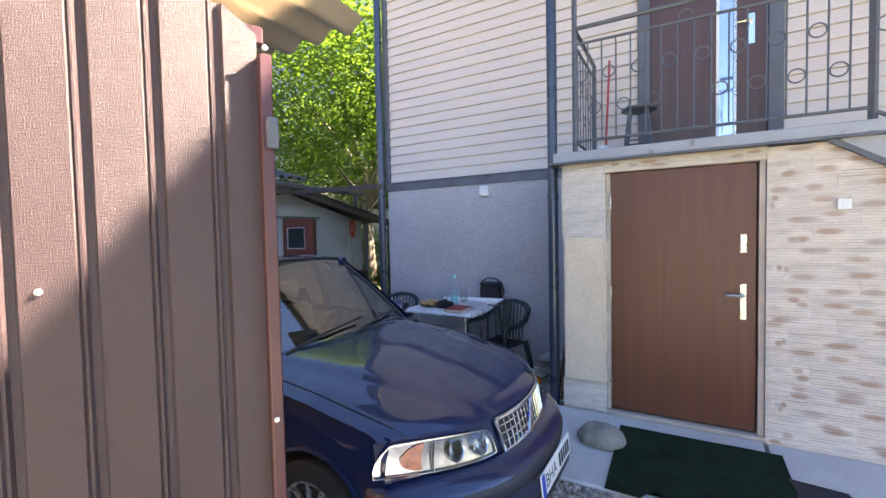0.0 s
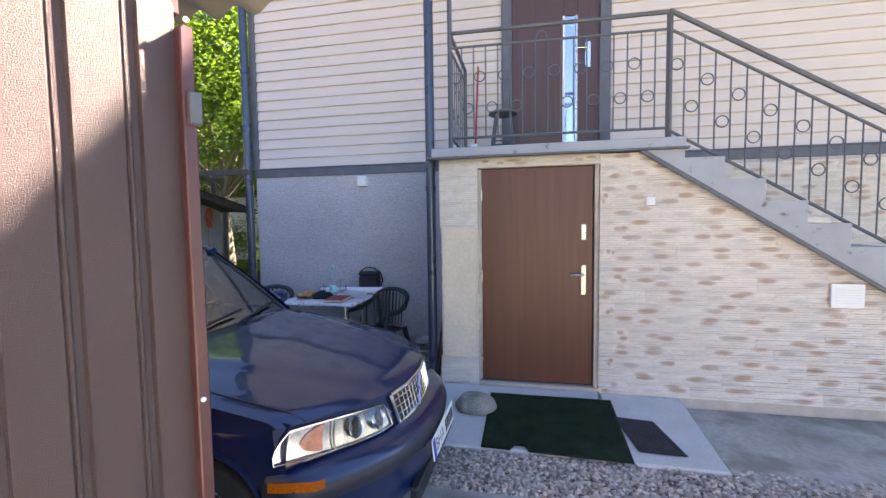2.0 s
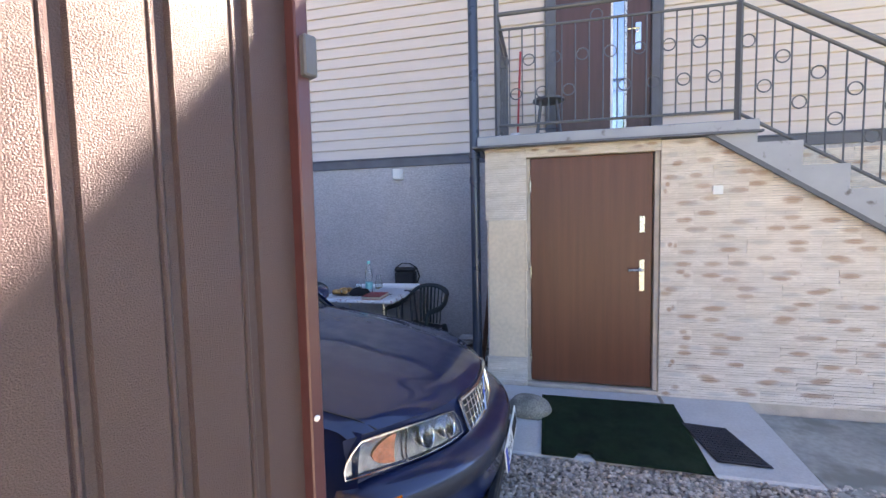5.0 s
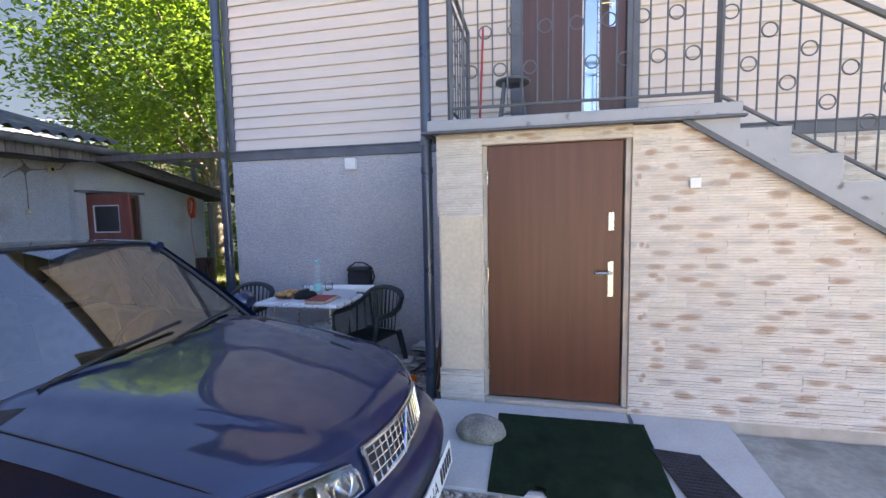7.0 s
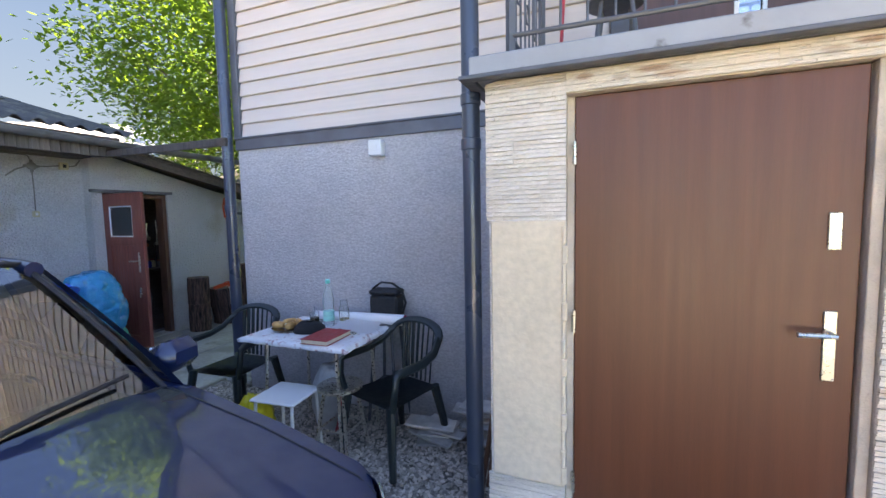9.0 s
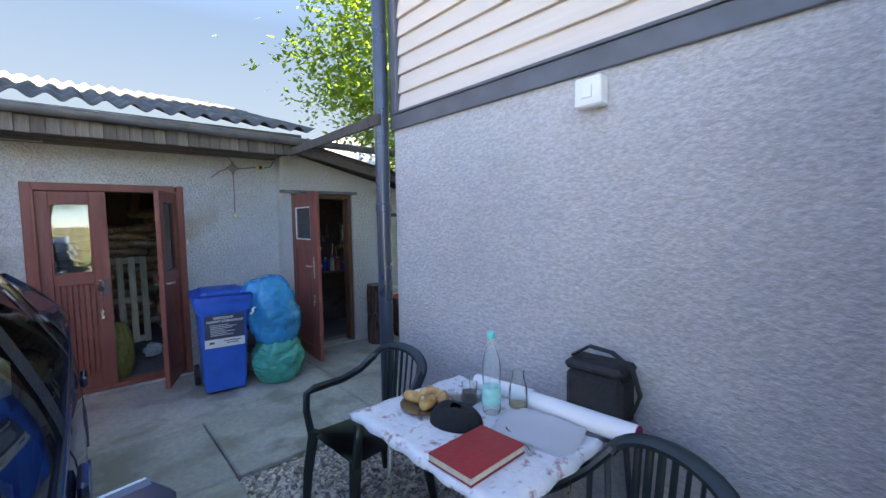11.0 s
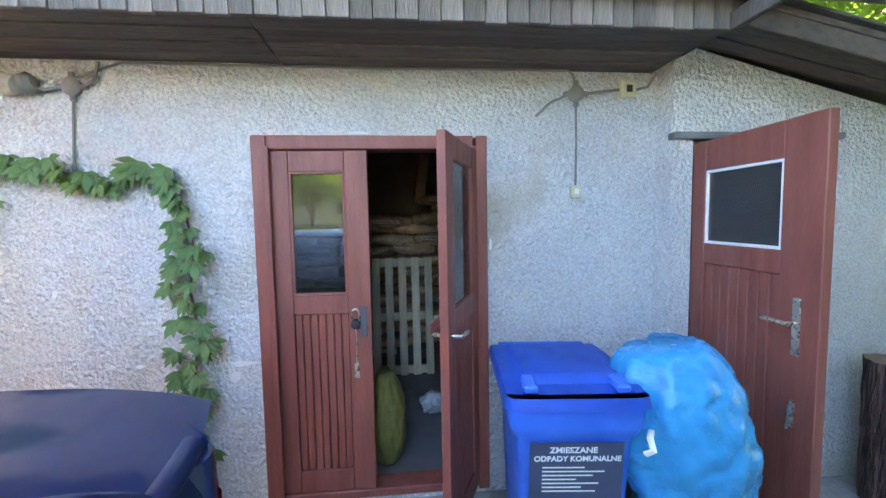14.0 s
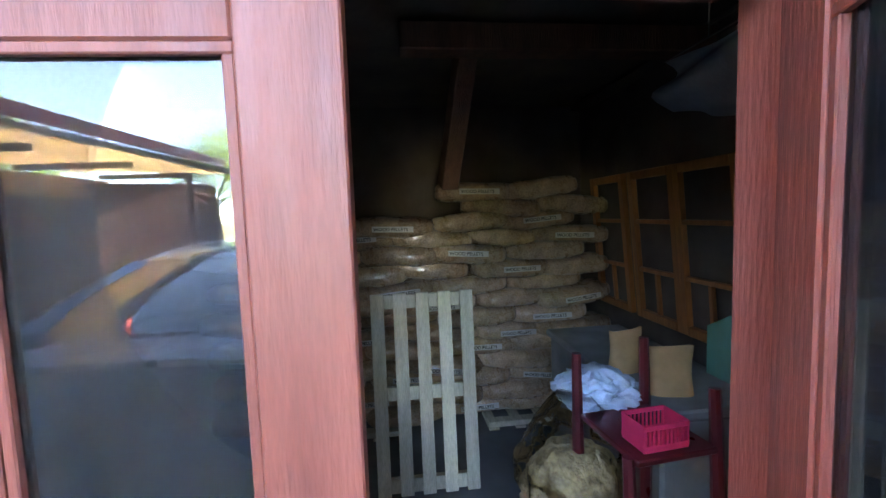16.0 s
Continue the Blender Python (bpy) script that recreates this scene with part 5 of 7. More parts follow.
wall_box("junction_box", pose(-2.094, HY, 2.143), 0.122, 0.07, 0.125, M_WHITE, "white square junction box on the grey wall", "junction box", M_WHITE)
wall_box("light_switch", pose(0.963, 3.728, 1.772), 0.07, 0.02, 0.07, M_WHITE, "white light switch on the stone wall", "switch", M_WHITE)
vent = wall_box("vent", pose(2.43, 3.728, 0.985), 0.23, 0.02, 0.19, M_WHITE, "white slotted ventilation grille in the stone wall", "vent")
for k in range(7):
    b = B()
    box(b, -0.09, -0.026, -0.07 + k * 0.021, 0.09, -0.0205, -0.058 + k * 0.021, 0.002)
    part("slat", b, M_WHITE, vent)


wall_box("light_switch", pose(SX, 4.475, 1.695, 0, 0, 90), 0.06, 0.03, 0.065, M_IVORY, "yellowed ivory light switch on the shed wall", "switch", M_WHITE)
wall_box("light_switch", pose(SX, 1.935, 1.735, 0, 0, 90), 0.06, 0.03, 0.065, M_IVORY, "yellowed ivory switch among the creeper", "switch", M_BLACK)
wall_box("socket", pose(SX, 4.765, 2.245, 0, 0, 90), 0.085, 0.04, 0.085, M_IVORY, "yellowed ivory junction box under the eaves", "junction box", M_BLACK)


def cable(pts, label, r=0.006):
    b = B()
    tube(b, pts, r, 6)
    c = thing("cable", pose(0, 0, 0), label, "cable")
    part("sheath", b, M_GREYCABLE, c, smooth=True)


for yc in (4.475, 1.965):
    j = thing("junction_box", pose(SX + 0.012, yc, 2.22, 0, 90, 0), "old round grey cable junction box", "junction box")
    b = B()
    lathe(b, [(0.042, -0.012), (0.045, 0.01), (0.03, 0.026), (0.012, 0.03)], 14)
    part("cap", b, M_GREYCABLE, j, smooth=True)
    for a in (0, 90, 180, 270):
        b = B()
        obox(b, pose(0, 0, 0, 0, 0, a) @ pose(0.05, 0, 0.0), 0.04, 0.025, 0.022, 0.005)
        part("gland", b, M_GREYCABLE, j)
X = SX + 0.012
cable([(X, 4.475, 2.17), (X, 4.478, 1.95), (X, 4.475, 1.73)], "grey cable down to the shed switch")
cable([(X, 4.52, 2.22), (X + 0.01, 4.62, 2.23), (X, 4.72, 2.245)], "grey cable between wall boxes", 0.008)
cable([(X, 4.81, 2.245), (X + 0.01, 4.88, 2.26), (X + 0.03, 4.92, 2.33)], "grey cable rising to the eaves", 0.008)
cable([(X, 4.43, 2.215), (X + 0.01, 4.33, 2.17), (X, 4.25, 2.10)], "loose grey cable end on the wall", 0.008)
cable([(X, 4.475, 2.27), (X + 0.01, 4.45, 2.32), (X + 0.02, 4.42, 2.335), (X + 0.01, 3.4, 2.332), (X + 0.01, 2.2, 2.335), (X, 1.97, 2.26)], "grey cable clipped along the eaves", 0.006)
cable([(X, 1.965, 2.17), (X, 1.95, 1.95), (X, 1.94, 1.77)], "grey cable down to the creeper switch")
cable([(X, 1.92, 2.22), (X + 0.015, 1.86, 2.20), (X + 0.02, 1.79, 2.215)], "thick black cable to the wall lamp", 0.009)
cable([(X, 2.01, 2.22), (X + 0.02, 2.08, 2.25), (X + 0.02, 2.10, 2.335)], "black cable up to the eaves", 0.008)
lamp = thing("wall_lamp", pose(SX + 0.05, 1.70, 2.22, 0, 0, 0), "dusty oval bulkhead lamp under the eaves", "lamp")
b = B()
lathe(b, [(0.02, -0.09), (0.045, -0.07), (0.05, 0.0), (0.04, 0.06), (0.015, 0.09)], 16, m=pose(0.02, 0, 0, 80, 0, 0))
part("glass_cover", b, material("dusty_lamp_glass", (0.35, 0.33, 0.28), 0.35, 0.2, 20), lamp, smooth=True)
b = B()
lathe(b, [(0.045, 0), (0.05, 0.03), (0.03, 0.05)], 14, m=pose(0.0, 0.08, 0, -80, 0, 0))
part("socket", b, M_GREYCABLE, lamp, smooth=True)

# ---- bin and bags ----
M_BINBLUE = material("blue_bin_plastic", (0.004, 0.125, 0.62), 0.40, 0.08, 6, bump=0.08, bump_scale=90, tint=(0.006, 0.15, 0.68))
M_LABELDARK = material("bin_label_dark", (0.045, 0.06, 0.11), 0.5, 0.1, 10)
bn = thing("wheelie_bin", pose(-5.45, 4.115, 0.0, 0, 0, -7), "blue plastic wheelie bin with a dark waste label", "bin")
b = B()
rs = []
for z, w, d0, d1 in ((0.03, 0.345, -0.36, 0.0), (0.06, 0.36, -0.38, 0.008), (0.78, 0.405, -0.45, 0.094), (0.80, 0.445, -0.47, 0.108), (0.84, 0.475, -0.48, 0.118), (0.90, 0.478, -0.48, 0.118)):
    ring = []
    for cx, cy, a0 in ((d1, w / 2, 0), (d0, w / 2, 90), (d0, -w / 2, 180), (d1, -w / 2, 270)):
        for k in range(4):
            a = radians(a0 + k * 30)
            rr = 0.035
            ox = cx - math.copysign(rr, cx - (d0 + d1) / 2)
            oy = cy - math.copysign(rr, cy)
            ring.append(b.verts.new((ox + rr * math.cos(a), oy + rr * math.sin(a), z)))
    rs.append(ring)
for p, q in zip(rs, rs[1:]):
    for k in range(16):
        b.faces.new((p[k], p[(k + 1) % 16], q[(k + 1) % 16], q[k]))
b.faces.new(rs[0][::-1])
part("body", b, M_BINBLUE, bn, smooth=True)
b = B()


def lid_shell(s, q):
    """Flat rim, a step up to the raised middle panel and a skirt all round."""
    e = min(s, 1 - s, q, 1 - q)
    x, y = -0.495 + 0.64 * s, (q - 0.5) * 0.51
    z = 0.905 if e <= 0.001 else 0.945 + 0.028 * min(1.0, max(0.0, (min((s - 0.12) * 0.64, (0.80 - s) * 0.64, (q - 0.11) * 0.51, (0.89 - q) * 0.51)) / 0.03))
    return Vector((x - 0.02 * abs(2 * q - 1) ** 8 * (s > 0.5), y * (1 - 0.03 * (s > 0.96)), z + 0.014 * math.sin(math.pi * min(1, s * 1.1))))


grid(b, lid_shell, 50, 44)
bmesh.ops.solidify(b, geom=b.faces[:], thickness=0.006)
lid = part("lid", b, M_BINBLUE, bn, "blue hinged lid", True)
for y in (-0.16, 0.16):
    b = B()
    obox(b, pose(0.055, y, 0.968, 0, 6, 0), 0.10, 0.05, 0.03, 0.008)
    part("lid_grip", b, M_BINBLUE, lid)
for y in (-0.15, 0.15):
    b = B()
    tube(b, [(-0.50, y - 0.05, 0.935), (-0.50, y + 0.05, 0.935)], 0.016, 10)
    part("hinge", b, M_BINBLUE, lid, smooth=True)
b = B()
tube(b, [(-0.53, -0.2, 0.93), (-0.53, 0.2, 0.93)], 0.014, 8)
part("handle_bar", b, M_BINBLUE, bn, smooth=True)
for y in (-0.215, 0.215):
    b = B()
    lathe(b, [(0.06, -0.022), (0.1, -0.022), (0.1, 0.022), (0.06, 0.022)], 22, m=pose(-0.40, y, 0.1, 90, 0, 0))
    part("wheel", b, M_BLACK, bn, "black rubber wheel", True)
lm = pose(0.0795, 0, 0.62, 90 + 7.1, 0, 90)
b = B()
box(b, -0.165, -0.155, 0.0, 0.165, 0.155, 0.003)
sheet = part("label_panel", b, M_LABELDARK, bn, "dark printed waste label")
sheet.matrix_local = lm
b = B()
box(b, -0.168, -0.157, 0.0032, 0.168, -0.075, 0.0045)
o = part("label_strip", b, M_WHITE, bn, "white label strip")
o.matrix_local = lm
text_part("label_text", "ZMIESZANE", 0.032, bn, lm @ pose(-0.095, 0.116, 0.0035), M_WHITE, 0.0005, 0.0008)
text_part("label_text", "ODPADY KOMUNALNE", 0.029, bn, lm @ pose(-0.15, 0.083, 0.0035), M_WHITE, 0.0005, 0.0008)
for k, (w, x0) in enumerate(((0.15, 0), (0.22, 0.0), (0.18, 0.0), (0.12, 0.0), (0.20, 0), (0.14, 0), (0.19, 0))):
    b = B()
    box(b, -0.12 + x0, 0.055 - k * 0.016, 0.0032, -0.12 + w, 0.060 - k * 0.016, 0.004)
    o = part("label_line", b, M_WHITE, bn)
    o.matrix_local = lm
for k, (x0, x1, y0) in enumerate(((-0.13, -0.09, -0.12), (-0.01, 0.13, -0.105), (0.01, 0.11, -0.125))):
    b = B()
    box(b, x0, y0, 0.0047, x1, y0 + (0.02 if k == 0 else 0.008), 0.0053)
    o = part("label_mark", b, M_LABELDARK, bn)
    o.matrix_local = lm


def plastic(name, color, rough=0.32, trans=0.05):
    mt = material(name, color, rough, 0.15, 5, bump=0.25, bump_scale=16, bump_dist=0.02, spec=0.4)
    mt.node_tree.nodes["Principled BSDF"].inputs["Transmission Weight"].default_value = trans
    return mt


def sack(b, rx, ry, h, seed, lean=(0, 0), neck=0.5, folds=0.10):
    off = Vector((seed * 3.1, seed * 1.7, 0))

    def f(u, v):
        a = 2 * math.pi * v
        prof = math.sin(math.pi * (0.06 + 0.90 * u)) ** neck
        d = Vector((math.cos(a), math.sin(a), u * 2.5))
        k = 1 + folds * noise.noise(d * 1.6 + off) + folds * 0.35 * noise.noise(d * 4.0 + off) + folds * 0.3 * math.sin(a * 9 + 3 * noise.noise(d + off)) * u
        crease = abs(noise.noise(d * 2.6 + off * 2))
        k -= folds * 0.55 * max(0.0, 0.16 - crease) / 0.16
        crease = abs(noise.noise(Vector((d.x * 6, d.y * 6, d.z * 0.8)) + off))
        k -= folds * 0.5 * max(0.0, 0.12 - crease) / 0.12
        return Vector((rx * prof * k * math.cos(a) + lean[0] * u, ry * prof * k * math.sin(a) + lean[1] * u, h * u + 0.02 * noise.noise(d * 3 + off) * min(1, u * 8)))
    rows = grid(b, f, 40, 64, True)
    b.faces.new(rows[0][::-1])
    b.faces.new(rows[-1])


gb = thing("rubbish_bag", pose(-5.46, 4.61, 0.0), "full green translucent rubbish bag on the concrete", "rubbish bag")
b = B()
sack(b, 0.225, 0.25, 0.46, 1, neck=0.30, folds=0.14)
part("bag", b, plastic("green_bag_film", (0.03, 0.42, 0.34)), gb, smooth=2)
bb = thing("rubbish_bag", pose(-5.46, 4.64, 0.40, 9, 2, 0), "bulging bright blue rubbish bag on top of the green one", "rubbish bag")
b = B()
sack(b, 0.225, 0.26, 0.66, 2, lean=(-0.06, -0.03), neck=0.24, folds=0.115)
BLUE = b
part("bag", BLUE, plastic("blue_bag_film", (0.0, 0.30, 0.58), 0.26), bb, smooth=2)
for bag, z, x, mt in ((gb, 0.445, 0.0, "green_bag_film"),):
    b = B()
    sack(b, 0.06, 0.075, 0.09, 5, neck=0.35, folds=0.5)
    o = part("tied_neck", b, bpy.data.materials[mt], bag, "crumpled tied neck of the bag", 2)
    o.matrix_local = pose(x, 0.02, z - 0.03)
b = B()
tube(b, [(0.10, -0.20, 0.44), (0.15, -0.235, 0.45), (0.19, -0.25, 0.43), (0.17, -0.27, 0.41)], 0.011, 6, flat=0.5)
part("tie_string", b, M_WHITE, bb, "white tie string end", True)
sh = thing("clutter_shelf", pose(-6.05, 4.62, 0.0), "dark low rack with junk behind the bags", "rack")
for z in (0.2, 0.45):
    b = B()
    box(b, -0.12, -0.3, z, 0.1, 0.3, z + 0.02, 0.003)
    part("shelf", b, M_OLDWOOD, sh)
for y in (-0.28, 0.28):
    b = B()
    box(b, -0.12, y - 0.02, 0, -0.08, y + 0.02, 0.5, 0.003)
    part("leg", b, M_OLDWOOD, sh)
    b = B()
    box(b, 0.06, y - 0.02, 0, 0.1, y + 0.02, 0.5, 0.003)
    part("leg", b, M_OLDWOOD, sh)
pb = thing("bottle", pose(-6.05, 4.28, 0.47, 0, 78, 70), "grey plastic bottle with blue cap lying on the rack", "bottle")
b = B()
lathe(b, [(0.045, 0), (0.05, 0.01), (0.05, 0.16), (0.02, 0.21), (0.02, 0.23)], 16)
part("body", b, plastic("grey_bottle", (0.3, 0.32, 0.36)), pb, smooth=True)
b = B()
lathe(b, [(0.022, 0.23), (0.022, 0.26)], 12)
part("cap", b, M_PLATEBLUE, pb)

# ---- logs and ropes ----
M_BARK = material("pine_bark", (0.045, 0.026, 0.021), 0.9, 0.5, 5, grain=0.5, grain_scale=14, stretch=(6, 6, 0.9), bump=1.0, bump_scale=12, bump_dist=0.05, tint=(0.17, 0.095, 0.075))
M_CUT = material("cut_wood_end", (0.20, 0.14, 0.095), 0.85, 0.2, 20, bump=0.3, bump_scale=40)
M_ROPE = material("orange_rope", (0.75, 0.10, 0.03), 0.7, 0.15, 60, bump=0.3, bump_scale=150)


def log(m, r, h, seed, label, half=False):
    t = thing("log", m, label, "log", "logs beside the lean-to")
    b = B()
    off = Vector((seed * 5.0, 0, 0))

    def f(u, v):
        a = 2 * math.pi * v
        k = 1 + 0.09 * noise.noise(Vector((math.cos(a), math.sin(a), u * 1.2)) * 2 + off) + 0.05 * noise.noise(Vector((math.cos(a) * 4, math.sin(a) * 4, u * 2)) + off) + 0.05 * math.sin(11 * a + seed)
        return Vector((r * k * math.cos(a), r * k * math.sin(a) * (0.55 if half else 1), u * h))
    rows = grid(b, f, 14, 40, True)
    part("bark", b, M_BARK, t, smooth=2)
    for i in (0, 1):
        b = B()
        c = [b.verts.new(f(i, k / 40) * (1 if i else 1) + Vector((0, 0, 0.001 if i else -0.0))) for k in range(40)]
        b.faces.new(c)
        part("cut_end", b, M_CUT, t)
    return t


log(pose(-5.86, 6.08, 0.0), 0.135, 0.40, 1, "short dark pine log standing on the concrete")
log(pose(-5.87, 6.08, 0.402, 0, 1, 40), 0.137, 0.37, 2, "pine log stacked upright on another")
log(pose(-5.90, 6.50, 0.0, 6, 0, 0), 0.17, 0.56, 3, "split pine log leaning upright", True)
log(pose(-5.90, 6.86, 0.0, 2, 0, 60), 0.145, 0.88, 4, "tall split pine log with orange heartwood", True)


def coil(m, label, loops, w, h, r=0.008):
    t = thing("rope", m, label, "rope")
    b = B()
    for k in range(loops):
        rnd = random.Random(k + int(w * 100))
        pts = [(rnd.uniform(-0.01, 0.01) + 0.012 * k, w * (1 + 0.15 * rnd.random()) * math.sin(a) * math.cos(a / 2 if k % 2 else 0), h * math.cos(a) * (0.9 + 0.1 * rnd.random())) for a in [2 * math.pi * i / 24 for i in range(25)]]
        tube(b, pts, r, 6)
    part("strand", b, M_ROPE, t, smooth=True)
    return t


coil(pose(-6.085, 6.83, 1.77), "coiled orange rope hanging on the lean-to wall", 5, 0.06, 0.19)
b = B()
tube(b, [(-6.09, 6.83, 1.6), (-6.09, 6.82, 1.3), (-6.08, 6.85, 0.95), (-6.05, 6.86, 0.9)], 0.004, 5)
t = thing("rope", pose(0, 0, 0), "thin orange cord hanging down to the logs", "rope")
part("strand", b, M_ROPE, t)
coil(pose(-5.90, 6.52, 0.60, 0, 82, 90), "orange rope bundle lying on a log", 5, 0.04, 0.17)
pl_ = thing("bucket", pose(-5.98, 7.36, -0.06), "small white bucket beside the wall end", "bucket")
b = B()
lathe(b, [(0.07, 0), (0.085, 0.17), (0.092, 0.17), (0.092, 0.185), (0.078, 0.185), (0.065, 0.01)], 20)
part("pail", b, M_WHITE, pl_, smooth=True)


# ---- garden table and chairs ----
M_GREENPL = material("dark_green_plastic", (0.012, 0.020, 0.022), 0.38, 0.15, 8, bump=0.05, bump_scale=60)
M_CLOTH = material("printed_oilcloth", (0.74, 0.75, 0.77), 0.35, 0.03, 8, grain=0.10, grain_scale=30, stain=(0.38, 0.20, 0.21), stain_scale=26, stain_from=0.565, bump=0.05, bump_scale=30)
M_PAPER = material("white_paper", (0.78, 0.78, 0.80), 0.7, 0.03, 5)


def monobloc(m, label):
    """A moulded plastic armchair; the front looks along local +x."""
    ch = thing("garden_chair", m, label, "chair", "chairs round the garden table")
    b = B()
    grid(b, lambda u, v: Vector((0.24 - 0.46 * u, (v - 0.5) * (0.46 - 0.05 * u), 0.43 - 0.03 * math.sin(math.pi * u) * math.sin(math.pi * v) + (0.015 if u < 0.05 else 0) - 0.02 * (u < 0.02))), 12, 12)
    bmesh.ops.solidify(b, geom=b.faces[:], thickness=0.018)
    part("seat", b, M_GREENPL, ch, smooth=True)
    for i, sy in enumerate((1, -1)):
        b = B()
        tube(b, [(0.23, sy * 0.215, 0.44), (0.26, sy * 0.245, 0.2), (0.27, sy * 0.26, 0)], [0.032, 0.028, 0.022], 8)
        part("leg", b, M_GREENPL, ch, smooth=True)
        b = B()
        tube(b, [(-0.20, sy * 0.19, 0.44), (-0.25, sy * 0.22, 0.2), (-0.28, sy * 0.235, 0)], [0.032, 0.028, 0.022], 8)
        part("leg", b, M_GREENPL, ch, smooth=True)
        b = B()
        tube(b, [(0.235, sy * 0.235, 0.42), (0.245, sy * 0.27, 0.55), (0.235, sy * 0.275, 0.645), (0.19, sy * 0.278, 0.66), (0.0, sy * 0.275, 0.665), (-0.12, sy * 0.262, 0.70), (-0.21, sy * 0.23, 0.775)], [0.026, 0.024, 0.026, 0.03, 0.03, 0.03, 0.03], 8, flat=0.62)
        part("armrest", b, M_GREENPL, ch, smooth=True)
    b = B()
    tube(b, [(-0.20 - 0.07 * math.sin(a) ** 1.0, 0.232 * math.cos(a), 0.765 + 0.095 * math.sin(a)) for a in [math.pi * i / 16 for i in range(17)]], 0.03, 8, flat=0.55)
    part("top_rail", b, M_GREENPL, ch, smooth=True)
    for k in range(7):
        y = -0.15 + 0.05 * k
        b = B()
        top = 0.765 + 0.09 * math.sqrt(max(0.05, 1 - (y / 0.24) ** 2))
        tube(b, [(-0.215, y * 0.85, 0.44), (-0.225, y * 0.93, 0.6), (-0.255, y, top)], 0.014, 6, flat=0.45)
        part("slat", b, M_GREENPL, ch, smooth=True)
    return ch


chair = monobloc(pose(-1.715, 4.29, -0.02, 0, 0, 251), "dark green moulded plastic garden armchair")
copy_thing(chair, pose(-3.18, 4.31, -0.02, 0, 0, 273))

tb = thing("garden_table", pose(-2.36, 4.335, -0.03), "small folding garden table with tubular legs", "table")
b = B()
box(b, -0.43, -0.32, 0.755, 0.43, 0.32, 0.785, 0.006)
part("tabletop", b, M_OLDWOOD, tb)
for sx in (-1, 1):
    for sy in (-1, 1):
        b = B()
        tube(b, [(sx * 0.30, sy * 0.22, 0.755), (sx * 0.33, sy * 0.24, 0.0)], 0.013, 8)
        part("leg", b, M_STEEL, tb, smooth=True)
b = B()
nx, ny = 30, 24


def cloth(u, v):
    x, y = -0.47 + 0.94 * u, -0.36 + 0.72 * v
    ex, ey = max(0, abs(x) - 0.435), max(0, abs(y) - 0.325)
    drop = max(ex, ey)
    cx, cy = max(-0.438, min(0.438, x)), max(-0.328, min(0.328, y))
    w = 0.006 * math.sin(x * 40) * (drop > 0) + 0.006 * math.sin(y * 37) * (drop > 0)
    return Vector((cx + math.copysign(0.012 * (ex > 0) + w * (ex > 0), x), cy + math.copysign(0.012 * (ey > 0) + w * (ey > 0), y), 0.7885 - drop * 0.95 - 0.002 * (drop > 0)))


grid(b, cloth, 40, 32)
tc_ = thing("tablecloth", pose(-2.36, 4.335, -0.03), "white printed oilcloth with faint red pattern on the table", "tablecloth")
part("cloth", b, M_CLOTH, tc_, smooth=2)
TZ = 0.7595
M_REDBOOK = material("red_book_cover", (0.36, 0.018, 0.022), 0.45, 0.1, 12, bump=0.15, bump_scale=90)
book = thing("book", pose(-2.16, 4.15, TZ, 0, 0, 2), "thick red hardback notebook on the table", "book")
b = B()
box(b, -0.105, -0.145, 0.0, 0.105, 0.145, 0.004, 0.001)
part("back_cover", b, M_REDBOOK, book)
b = B()
box(b, -0.102, -0.141, 0.0042, 0.099, 0.141, 0.029)
part("pages", b, material("page_edges", (0.62, 0.55, 0.42), 0.9, 0.1, 60), book, "cream page block")
b = B()
box(b, -0.105, -0.145, 0.0292, 0.105, 0.145, 0.033, 0.001)
part("front_cover", b, M_REDBOOK, book)
hat = thing("cap", pose(-2.40, 4.27, TZ, 0, 0, 20), "black knitted cap lying on the table", "cap")
b = B()
grid(b, lambda u, v: Vector((0.12 * math.cos(u * 1.5) ** 0.6 * math.cos(6.2832 * v), 0.085 * math.cos(u * 1.5) ** 0.6 * math.sin(6.2832 * v), 0.075 * math.sin(u * 1.57) * (1 + 0.25 * noise.noise(Vector((3 * u, 4 * v, 1)))))), 10, 24, True)
part("crown", b, material("black_wool", (0.012, 0.012, 0.014), 0.95, 0.2, 60, bump=0.5, bump_scale=150), hat, smooth=2)
pt = thing("plate", pose(-2.60, 4.28, TZ), "glass plate of pastries on the table", "plate")
b = B()
lathe(b, [(0.05, 0.0), (0.07, 0.004), (0.125, 0.016), (0.128, 0.019), (0.07, 0.008), (0.02, 0.006)], 24)
part("dish", b, material("brown_glass_dish", (0.12, 0.08, 0.05), 0.12, 0.1, 8, coat=0.6), pt, smooth=True)
M_PASTRY = material("golden_pastry", (0.48, 0.22, 0.07), 0.6, 0.3, 25, bump=0.5, bump_scale=50, tint=(0.62, 0.36, 0.13))
M_CREAM = material("cream_filling", (0.70, 0.64, 0.50), 0.6, 0.1, 20)
